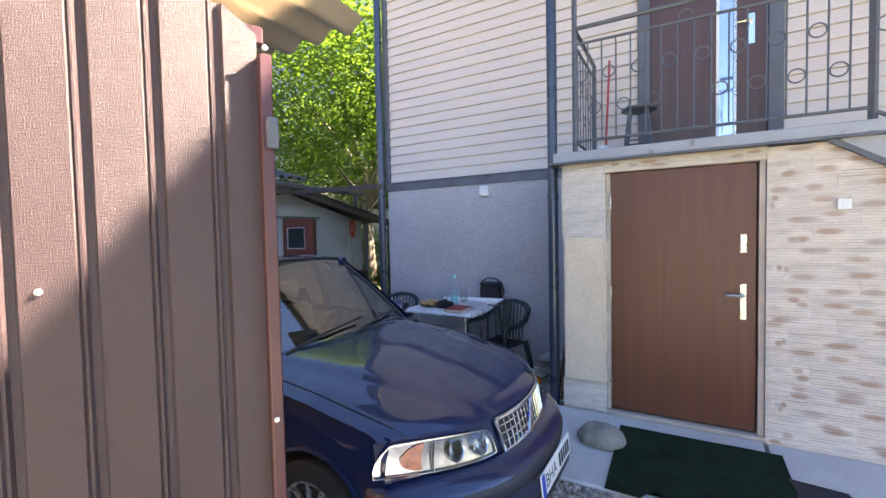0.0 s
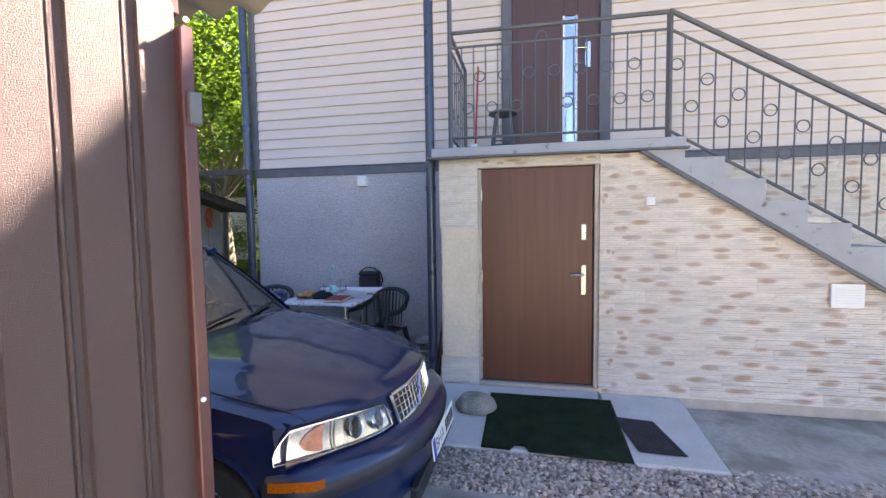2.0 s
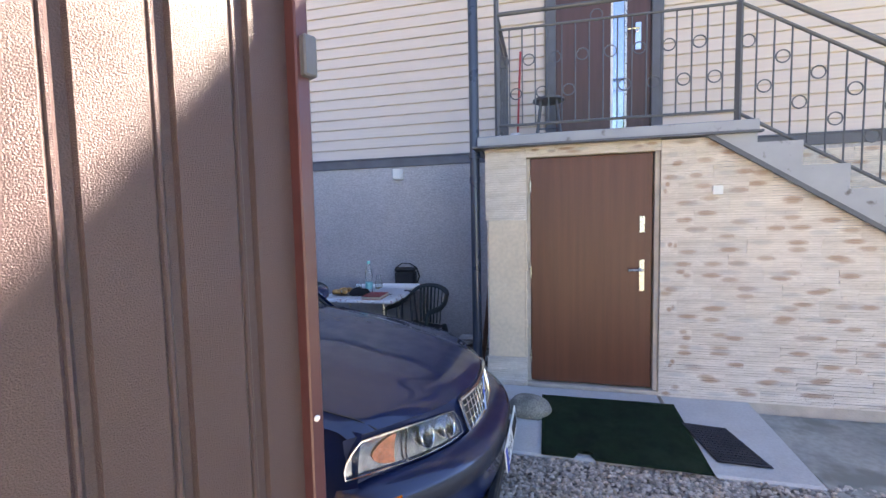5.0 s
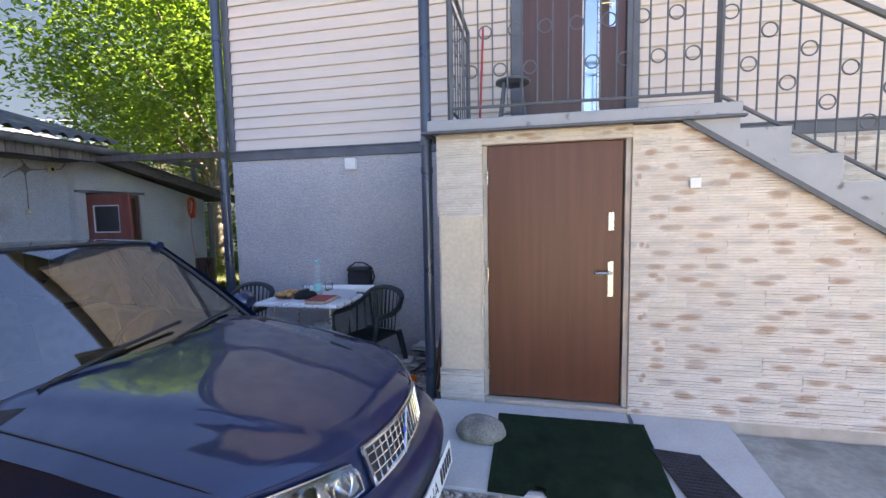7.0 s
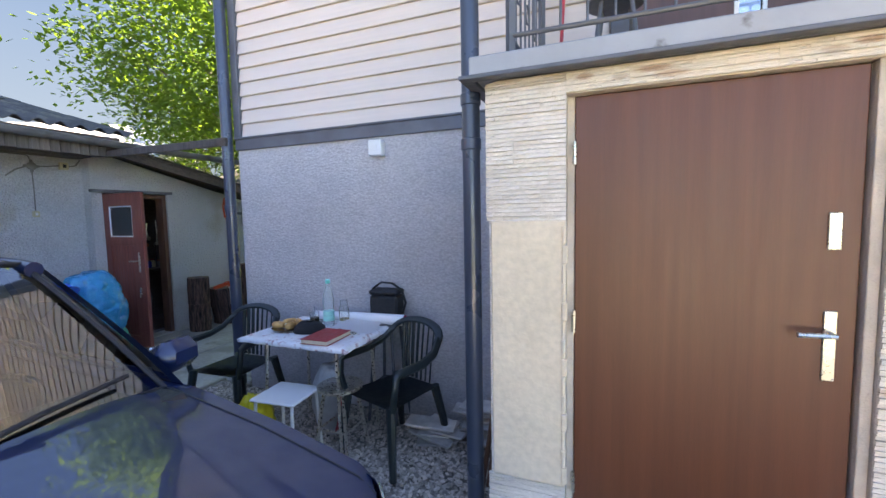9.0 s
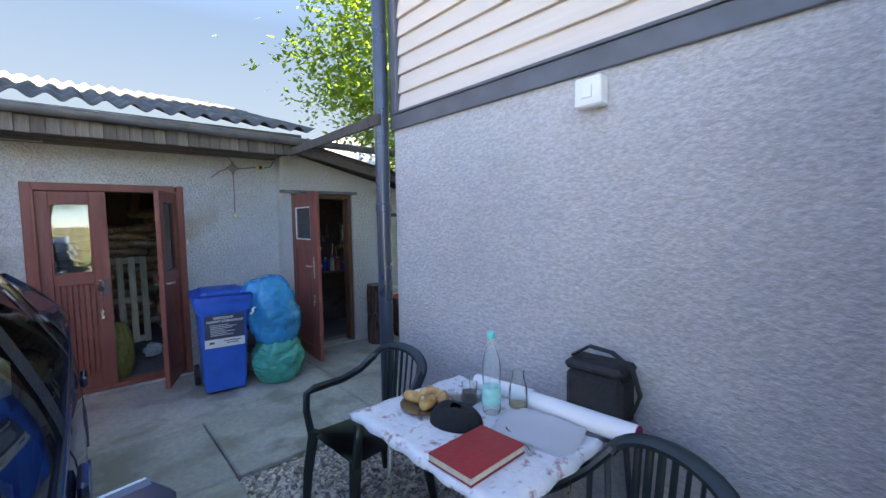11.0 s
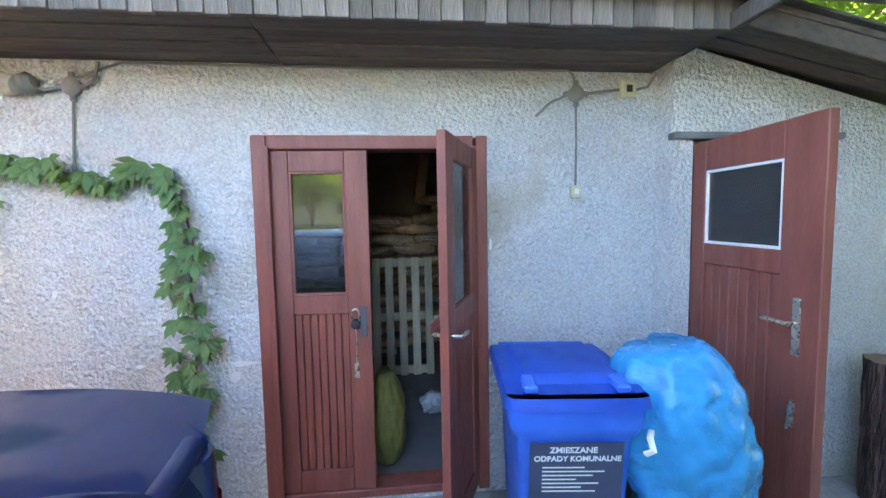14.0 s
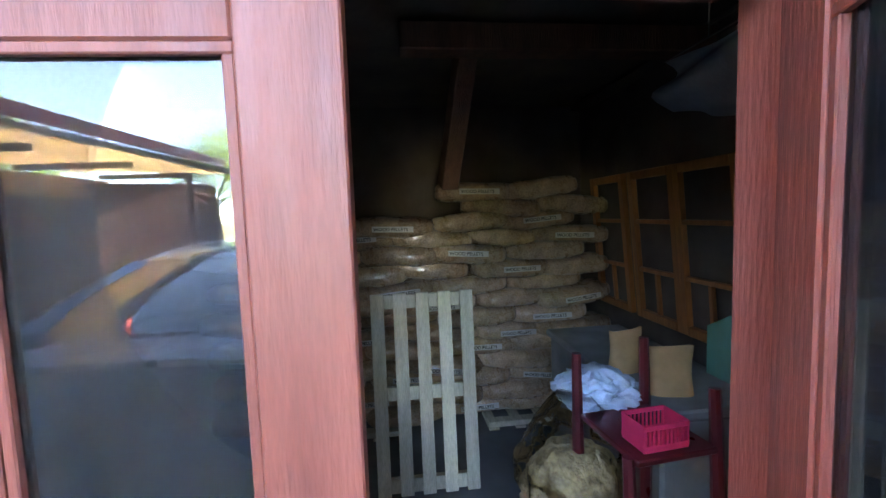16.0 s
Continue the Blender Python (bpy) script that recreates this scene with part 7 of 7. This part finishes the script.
# ---- distant sky ----
def sky_backdrop(radius, low, high):
    """A far pale-blue sheet of sky, from south-west to north-east by way of west, that fades out upwards."""
    mt = bpy.data.materials.new("distant_sky")
    mt.use_nodes = True
    n, ln = mt.node_tree.nodes, mt.node_tree.links
    n.remove(n["Principled BSDF"])
    geo, sep = n.new("ShaderNodeNewGeometry"), n.new("ShaderNodeSeparateXYZ")
    ln.new(geo.outputs["Position"], sep.inputs[0])

    def span(z0, z1):
        r = n.new("ShaderNodeMapRange")
        r.inputs[1].default_value, r.inputs[2].default_value = z0, z1
        ln.new(sep.outputs[2], r.inputs[0])
        return r.outputs[0]
    tone = n.new("ShaderNodeMix")
    tone.data_type = "RGBA"
    ln.new(span(0.04 * radius, 0.60 * radius), tone.inputs[0])
    tone.inputs[6].default_value, tone.inputs[7].default_value = (*low, 1), (*high, 1)
    em, tr, mx = n.new("ShaderNodeEmission"), n.new("ShaderNodeBsdfTransparent"), n.new("ShaderNodeMixShader")
    em.inputs[1].default_value = SKY_GLOW
    ln.new(tone.outputs[2], em.inputs[0])
    ln.new(span(0.42 * radius, 0.85 * radius), mx.inputs[0])
    ln.new(em.outputs[0], mx.inputs[1])
    ln.new(tr.outputs[0], mx.inputs[2])
    ln.new(mx.outputs[0], n["Material Output"].inputs[0])
    b = B()
    grid(b, lambda u, v: Vector((radius * math.cos(radians(75 + 165 * u)), radius * math.sin(radians(75 + 165 * u)), -2 + 0.88 * radius * v)), 48, 6)
    return structure("backdrop", b, mt, "pale blue clear sky beyond the gardens", 2, "sky")


SKY_GLOW = 0.054
sky_backdrop(150, (0.56, 0.76, 0.98), (0.18, 0.40, 0.86))


# ---- neighbouring buildings ----
def far_house(m, w, d, h, rise, wall_mt, roof_mt, label, windows=2):
    t = thing("house", m, label, "house")
    b = B()
    box(b, -w / 2, -d / 2, -0.2, w / 2, d / 2, h)
    part("wall", b, wall_mt, t)
    b = B()
    prism(b, [(-d / 2 - 0.3, h), (d / 2 + 0.3, h), (0, h + rise)], Matrix(((0, 0, 1, -w / 2 - 0.25), (1, 0, 0, 0), (0, 1, 0, 0.002), (0, 0, 0, 1))), w + 0.5)
    part("roof", b, roof_mt, t)
    for k in range(windows):
        x = -w / 2 + w * (k + 0.5) / windows
        for sy in (-1, 1):
            b = B()
            box(b, x - 0.5, sy * d / 2 - 0.03, h - 1.7, x + 0.5, sy * d / 2 + 0.03, h - 0.6, 0.01)
            wn = part("window", b, M_WHITE, t)
            b = B()
            box(b, x - 0.43, sy * d / 2 - 0.045, h - 1.63, x + 0.43, sy * d / 2 + 0.045, h - 0.67)
            part("pane", b, M_CARTRIM, wn)
    return t


M_PALEROOF = material("pale_metal_roof", (0.42, 0.42, 0.42), 0.5, 0.1, 1)
M_WHITEWALL = material("white_render", (0.72, 0.71, 0.68), 0.9, 0.06, 1.5)
far_house(pose(-19.5, 11.5, 0, 0, 0, 35), 8, 7, 3.3, 2.0, M_WHITEWALL, M_PALEROOF, "pale-roofed neighbouring house behind the trees")
far_house(pose(-15.0, 21.0, 0, 0, 0, 10), 9, 6, 3.0, 2.2, M_WHITEWALL, M_ETERNIT, "white-walled house beyond the garden")
far_house(pose(27.0, -5.0, 0, 0, 0, 80), 8, 6, 3.6, 2.4, M_WHITEWALL, M_ETERNIT, "cream house across the drive")
fp = thing("fence_post", pose(-6.25, 8.33, -0.06), "dark metal fence post with crossbar at the garden edge", "fence post")
b = B()
tube(b, [(0, 0, 0), (0, 0, 2.05)], 0.025, 8)
part("post", b, M_IRON, fp, smooth=True)
b = B()
tube(b, [(-0.02, 0, 1.95), (1.2, 0.3, 1.98)], 0.018, 8)
part("crossbar", b, M_IRON, fp, smooth=True)
b = B()
tube(b, [(0, 0, 1.15), (1.2, 0.3, 1.17)], 0.015, 8)
part("crossbar", b, M_IRON, fp, smooth=True)
pt_ = thing("planter", pose(-6.08, 8.62, -0.06), "weathered round wooden planter", "planter")
b = B()
lathe(b, [(0.20, 0), (0.26, 0.25), (0.25, 0.48), (0.22, 0.48), (0.2, 0.4)], 20)
part("tub", b, M_BROWNWOOD, pt_, smooth=True)
for z in (0.12, 0.38):
    b = B()
    lathe(b, [(0.245 if z < 0.2 else 0.258, z), (0.255 if z < 0.2 else 0.266, z + 0.01), (0.258 if z < 0.2 else 0.266, z + 0.035), (0.25, z + 0.04)], 20)
    part("hoop", b, M_IRON, pt_, smooth=True)


# ---- inside the shed ----
M_SACK = material("clear_pellet_sack", (0.48, 0.315, 0.20), 0.30, 0.3, 9, grain=0.35, grain_scale=110, bump=0.9, bump_scale=13, bump_dist=0.03, coat=1.0, per_object=0.18)
M_SACKLABEL = material("sack_print_band", (0.55, 0.50, 0.44), 0.4, 0.1, 20)
SACKS = []
for s in range(5):
    b = B()
    off = Vector((s * 9.0, 0, 0))

    def pil(u, v):
        a, c = 2 * math.pi * v, math.pi * (u - 0.5)
        e = lambda t, p: math.copysign(abs(t) ** p, t)
        x, y, z = 0.20 * e(math.cos(c), 0.5) * e(math.cos(a), 0.6), 0.298 * e(math.sin(c), 0.7), 0.077 * e(math.cos(c), 0.35) * e(math.sin(a), 0.8)
        k = 1 + 0.08 * noise.noise(Vector((x, y, z)) * 9 + off)
        return Vector((x * k, y, z * k + 0.008 * noise.noise(Vector((x, y, 0)) * 6 + off)))
    grid(b, pil, 18, 20, True)
    SACKS.append(mesh("sack", b, M_SACK, 2))
rnd = random.Random(17)
SACKS_TALL = {2.35: 12, 2.88: 12, 3.41: 13, 3.94: 15, 4.47: 15}
for col, (y0, n) in enumerate(SACKS_TALL.items()):
    for k in range(n):
        z = 0.19 + 0.113 * k
        y = y0 + (0.26 if k % 2 else 0.0) + rnd.uniform(-0.05, 0.05)
        sk = thing("pellet_sack", pose(-8.86 + rnd.uniform(-0.05, 0.05), min(y, 4.70), z + rnd.uniform(-0.008, 0.008), rnd.uniform(-6, 6), rnd.uniform(-7, 7), rnd.uniform(-8, 8)), "clear plastic sack of brown wood pellets in a stack", "sack", "stacked pellet sacks")
        part("film", SACKS[rnd.randrange(5)], None, sk)
        if (k * 2 + col) % 5 in (1, 3):
            b = B()
            box(b, 0.199, -0.13, -0.020, 0.206, 0.15, 0.020, 0.002)
            part("print_band", b, M_SACKLABEL, sk, "pale printed band")
            text_part("print", "WOOD PELLETS", 0.032, sk, pose(0.2065, -0.12, -0.011, 90, 0, 90), M_BLACK, 0.0004, 0.0006)
plank_mt = material("pallet_wood", (0.58, 0.52, 0.40), 0.85, 0.15, 5, grain=0.2, grain_scale=40, stretch=(6, 6, 0.7), per_object=0.12)


def pallet(m, label, w, h, slats, bars=3):
    t = thing("pallet", m, label, "pallet")
    for k in range(slats):
        y = (w - 0.075) * k / (slats - 1)
        b = B()
        box(b, 0.02, y, 0, 0.038, y + 0.075, h, 0.003)
        part("slat", b, plank_mt, t)
    for k in range(bars):
        z = (h - 0.1) * k / (bars - 1)
        b = B()
        box(b, -0.02, 0.0, z + 0.01, 0.0195, w, z + 0.09, 0.003)
        part("crossbar", b, plank_mt, t)
    return t


pallet(pose(-8.05, 3.235, 0.03, 0, -5, 0), "pale raw wood pallet leaning upright on the sacks", 0.585, 1.15, 5)
for y in (2.4, 4.0):
    pallet(pose(-9.2, y, 0.10, 0, 90, 0), "wooden pallet under the sack stack", 1.05, 0.62, 6, 3)
ol = thing("sack", pose(-6.62, 3.40, 0.015), "olive woven sack standing behind the closed leaf", "sack")
b = B()
sack(b, 0.13, 0.12, 0.58, 11, neck=0.4)
part("bag", b, material("olive_woven", (0.17, 0.17, 0.045), 0.7, 0.2, 12, bump=0.4, bump_scale=120), ol, smooth=2)
bar_stool(pose(-7.10, 3.98, 0.015), "light wooden stool under the chip bag", plank_mt, 0.44, 0.16)
cbg = thing("chip_bag", pose(-7.10, 3.98, 0.455), "clear plastic bag half full of wood chips", "bag")
b = B()
sack(b, 0.165, 0.18, 0.34, 13, neck=0.42)
part("chips", b, material("wood_chips", (0.42, 0.28, 0.13), 0.8, 0.35, 40, bump=0.9, bump_scale=60), cbg, smooth=2)
b = B()
sack(b, 0.175, 0.19, 0.52, 13, neck=0.55, folds=0.18)
fm = part("film", b, glass("clear_film", (0.92, 0.92, 0.93), 0.15, 1.35), cbg, "clear plastic film", 2)
b = B()
sack(b, 0.13, 0.15, 0.16, 15, neck=0.6, folds=0.3)
o = part("blue_film", b, plastic("pale_blue_film", (0.45, 0.55, 0.68), 0.3), cbg, "crumpled pale blue film", 2)
o.location = (-0.08, 0.12, 0.42)
fl = thing("film_scrap", pose(-7.25, 3.74, 0.015), "crumpled white film scrap on the floor", "film")
b = B()
sack(b, 0.11, 0.10, 0.16, 16, neck=0.7, folds=0.35)
part("film", b, plastic("white_film", (0.55, 0.58, 0.62), 0.35), fl, smooth=2)
M_DARKRED = material("dark_red_lacquer", (0.10, 0.012, 0.014), 0.35, 0.15, 8)
rc = thing("chair", pose(-6.90, 4.12, 0.015, 0, 0, 6), "dark red wooden chair used as a shelf", "chair")
for x, y, h in ((-0.17, -0.12, 1.12), (0.13, -0.13, 0.92), (-0.17, 0.14, 1.15), (0.13, 0.15, 1.08)):
    b = B()
    tube(b, [(x * 1.1, y * 1.1, 0), (x, y, h * 0.6), (x * 0.95 - 0.02, y, h)], [0.018, 0.022, 0.016], 8)
    part("leg", b, M_DARKRED, rc, smooth=True)
for z in (0.45, 0.90):
    b = B()
    box(b, -0.16, -0.12, z, 0.13, 0.14, z + 0.02, 0.004)
    part("shelf_board", b, M_DARKRED, rc)
bk = thing("basket", pose(-6.84, 4.115, 0.938, 0, 0, 6), "pinkish red slotted plastic basket on the chair", "basket")
M_PINK = material("red_basket_plastic", (0.62, 0.03, 0.09), 0.4, 0.1, 10)
b = B()
box(b, -0.10, -0.15, 0, 0.10, 0.15, 0.008, 0.002)
part("base", b, M_PINK, bk)
for sx in (-0.1, 0.1):
    for z in (0.008, 0.085):
        b = B()
        box(b, sx - 0.004, -0.15, z, sx + 0.004, 0.15, z + 0.02, 0.002)
        part("rim", b, M_PINK, bk)
    for k in range(11):
        b = B()
        y = -0.148 + k * 0.0285
        box(b, sx - 0.003, y, 0.028, sx + 0.003, y + 0.012, 0.085)
        part("rib", b, M_PINK, bk)
for sy in (-0.15, 0.15):
    b = B()
    box(b, -0.096, sy - 0.003, 0.008, 0.096, sy + 0.003, 0.105, 0.001)
    part("end_wall", b, M_PINK, bk)
bk.scale = (0.5, 0.48, 0.75)
gx = thing("crate", pose(-7.55, 4.50, 0.015), "long dusty grey crate along the wall", "crate")
b = B()
box(b, -0.55, -0.22, 0, 0.5, 0.2, 0.86, 0.012)
part("body", b, material("dusty_grey_board", (0.20, 0.19, 0.17), 0.9, 0.2, 6), gx)
b = B()
box(b, -0.57, -0.24, 0.862, 0.52, 0.22, 0.90, 0.008)
part("lid", b, material("dusty_grey_board_lid", (0.23, 0.22, 0.20), 0.9, 0.2, 6), gx)
M_KRAFT = material("kraft_paper", (0.44, 0.25, 0.11), 0.85, 0.15, 10, bump=0.4, bump_scale=18)
for x, y, r in ((-7.42, 4.36, 10), (-7.18, 4.40, -12)):
    kb = thing("paper_bag", pose(x, y, 0.905, 0, 0, r), "small brown kraft paper bag on the crate", "paper bag", "kraft bags on the crate")
    b = B()
    grid(b, lambda u, v: Vector((0.045 * math.cos(6.2832 * v) * (1 - 0.75 * u), 0.085 * (1 if math.cos(6.2832 * v) == 9 else math.copysign(abs(math.sin(6.2832 * v)) ** 0.5, math.sin(6.2832 * v))) * (1 - 0.12 * math.sin(3.14 * u)), 0.19 * u + 0.012 * noise.noise(Vector((6 * v, 4 * u, x))) * u)), 8, 20, True)
    part("bag", b, M_KRAFT, kb, smooth=2)
tp = thing("panel", pose(-7.1, 4.66, 0.90), "rounded teal green plastic panel on the crate", "panel")
b = B()
prism(b, [(-0.22, 0), (0.20, 0), (0.20, 0.16), (0.10, 0.25), (-0.10, 0.27), (-0.22, 0.2)], Matrix(((1, 0, 0, 0), (0, 0, 1, 0), (0, 1, 0, 0.02), (0, 0, 0, 1))), 0.02)
part("sheet", b, material("teal_plastic", (0.10, 0.30, 0.22), 0.5, 0.1, 8), tp)
M_LATH = material("orange_varnish_wood", (0.42, 0.15, 0.04), 0.4, 0.2, 5, stretch=(5, 5, 0.6), grain=0.2, grain_scale=30)
for k, x in enumerate((-8.55, -8.05, -7.62)):
    wf = thing("window_frame", pose(x, 4.93, 0.92, 5, 0, 0), "old varnished window frame stored against the wall", "window frame", "stored window frames")
    for a in ((-0.22, 0, 0, -0.17, 0.035, 0.92), (0.17, 0, 0, 0.22, 0.035, 0.92), (-0.17, 0, 0, 0.17, 0.035, 0.05), (-0.17, 0, 0.87, 0.17, 0.035, 0.92), (-0.17, 0.005, 0.30, 0.17, 0.03, 0.325), (-0.17, 0.005, 0.6, 0.17, 0.03, 0.625), (-0.012, 0.005, 0.05, 0.012, 0.03, 0.3)):
        b = B()
        box(b, *a, 0.003)
        part("bar", b, M_LATH, wf)
b = B()
obox(b, pose(-8.0, 3.75, 2.15, 0, 28, 12), 0.10, 0.10, 0.85, 0.006)
obox(b, pose(-7.7, 4.2, 2.40), 0.12, 1.5, 0.12, 0.006)
structure("beam_shed", b, M_BROWNWOOD, "brown timber brace under the shed ceiling", category="beam")
ps = thing("plastic_sheet", pose(-7.2, 4.55, 2.1), "hanging sheet of dusty translucent plastic", "sheet")
b = B()
grid(b, lambda u, v: Vector((-0.25 + 0.5 * v + 0.03 * math.sin(9 * v), 0.06 * math.sin(7 * u + 3 * v), 0.12 - 0.34 * u * (0.6 + 0.4 * v))), 10, 14)
bmesh.ops.solidify(b, geom=b.faces[:], thickness=0.002)
part("film", b, plastic("dusty_film", (0.40, 0.46, 0.52), 0.5), ps, smooth=2)
b = B()
tube(b, [(-0.25, 0, 0.12), (0.25, 0, 0.12)], 0.004, 5)
tube(b, [(0, 0, 0.12), (0, 0, 0.40)], 0.003, 5)
part("cord", b, M_GREYCABLE, ps)

# ---- inside the lean-to ----
can = thing("canister", pose(-6.85, 5.62, 0.015), "white and blue canister with handle on the lean-to floor", "canister")
b = B()
box(b, -0.09, -0.11, 0.20, 0.09, 0.11, 0.46, 0.02)
part("body", b, plastic("pale_blue_can", (0.30, 0.42, 0.62), 0.4), can)
b = B()
tube(b, [(0, -0.06, 0.46), (0, -0.05, 0.54), (0, 0.05, 0.54), (0, 0.06, 0.46)], 0.014, 8)
part("handle", b, M_IVORY, can, smooth=True)
b = B()
lathe(b, [(0.13, 0.0), (0.15, 0.03), (0.14, 0.19), (0.12, 0.198)], 18)
part("base_tub", b, M_BROWNWOOD, can, smooth=True)
rnd = random.Random(77)
for k in range(14):
    y, z, ln = 5.62 + 0.072 * k, rnd.uniform(1.15, 1.8), rnd.uniform(0.15, 0.45)
    tl = thing("tool", pose(-7.40 + 0.06 * rnd.random(), y, z - ln), "hand tool hanging in the dark lean-to", "tool", "tools hanging in the lean-to")
    b = B()
    tube(b, [(0, 0, 0), (rnd.uniform(-0.03, 0.03), rnd.uniform(-0.03, 0.03), ln * 0.5), (0, 0, ln)], rnd.uniform(0.006, 0.02), 8)
    part("shaft", b, rnd.choice((M_STEEL, M_IVORY, M_ZINC, M_CHROME)), tl, smooth=True)
    b = B()
    obox(b, pose(0, 0, 0, rnd.uniform(-30, 30), 0, 0), 0.03, rnd.uniform(0.04, 0.10), 0.05, 0.008)
    part("head", b, rnd.choice((M_STEEL, M_LATH, M_ZINC)), tl)
b = B()
box(b, -7.5, 5.1, 0.0, -7.45, 7.0, 1.95)
structure("wall_tool_board", b, M_OLDWOOD, "dark tool board inside the lean-to", category="wall")
sv = thing("workbench", pose(0, 0, 0), "cluttered dark workbench in the lean-to", "workbench")
b = B()
box(b, -7.44, 5.5, 0.82, -7.05, 6.85, 0.85, 0.004)
part("top", b, M_OLDWOOD, sv)
for y in (5.56, 6.78):
    b = B()
    box(b, -7.12, y - 0.03, 0.015, -7.06, y + 0.03, 0.819, 0.004)
    part("leg", b, M_OLDWOOD, sv)
rnd = random.Random(91)
TINS = [M_IVORY, M_ZINC, M_STEEL, M_WHITE, M_REDPAINT, M_PLATEBLUE]
for k in range(13):
    r, h = rnd.uniform(0.025, 0.05), rnd.uniform(0.08, 0.24)
    tn = thing("tin", pose(-7.30 + 0.2 * rnd.random(), 5.60 + 0.095 * k, 0.852), "small dusty tin or bottle on the workbench", "tin", "tins on the workbench")
    b = B()
    lathe(b, [(r * 0.94, 0), (r, 0.006), (r, h * 0.8), (r * 0.55, h * 0.9), (r * 0.5, h)], 14)
    part("body", b, TINS[rnd.randrange(6)], tn, smooth=True)
    b = B()
    lathe(b, [(r * 0.56, h), (r * 0.58, h + 0.004), (r * 0.56, h + 0.02)], 12)
    part("lid", b, TINS[rnd.randrange(6)], tn, smooth=True)


# ---- stone cladding pieces ----
rnd = random.Random(2)


PLAIN = [me.copy() for me in TILES]
for me in PLAIN:
    me.materials[0] = M_STONE


def lay_tiles(x0, x1, z0, z1, y, limit=None, parent=None, kinds=TILES):
    row, z = 0, z0
    while z < z1 - 0.02:
        x = x0 - (0.25, 0.0, 0.37, 0.12)[row % 4]
        while x < x1 - 0.01:
            a, c = max(x, x0), min(x + TILE_W, x1)
            if c - a > 0.03 and (limit is None or z + 0.02 < limit((a + c) / 2)):
                o = part("tile", kinds[rnd.randrange(8)], None, parent or wall_porch)
                h = min(TILE_H, z1 - z)
                o.matrix_local = Matrix.Translation((a, y, z)) @ Matrix.Diagonal(((c - a) / TILE_W, 1, h / TILE_H, 1))
            x += TILE_W
        z += TILE_H
        row += 1


stair_line = lambda x: 2.20 if x < 0.95 else 2.20 - 0.648 * (x - 0.95) + 0.10
lay_tiles(0.555, 3.0, 0.055, 2.195, 3.749, stair_line)
lay_tiles(-0.53, 0.555, 2.115, 2.195, 3.749)
lay_tiles(-0.892, -0.53, 1.565, 2.195, 3.749, kinds=PLAIN)
lay_tiles(-0.892, -0.53, 0.05, 0.325, 3.749, kinds=PLAIN)
for zone in ((1.0, 4.6, 1.0, 2.22),):
    lay_tiles(*zone, HY - 0.001, None, wall_north)

# ---- chips and patches on the shed wall ----
for y, z, w, h in ((2.66, 0.82, 0.12, 0.035), (2.63, 0.75, 0.06, 0.06), (2.03, 0.83, 0.05, 0.02), (2.17, 0.83, 0.05, 0.02), (2.01, 0.63, 0.06, 0.04), (4.0, 1.41, 0.02, 0.07), (1.80, 1.22, 0.03, 0.05), (2.75, 2.05, 0.03, 0.012), (3.3, 2.01, 0.12, 0.012)):
    b = B()
    n = 11
    r_ = random.Random(int(y * 100))
    prism(b, [(w / 2 * math.cos(6.2832 * k / n) * r_.uniform(0.6, 1.2), h / 2 * math.sin(6.2832 * k / n) * r_.uniform(0.6, 1.2)) for k in range(n)], Matrix(((0, 0, 1, SX + 0.0005), (1, 0, 0, y), (0, 1, 0, z), (0, 0, 0, 1))), 0.004)
    structure("plaster_patch", b, M_WHITE, "small white plaster patch on the pebble-dash", category="plaster patch")
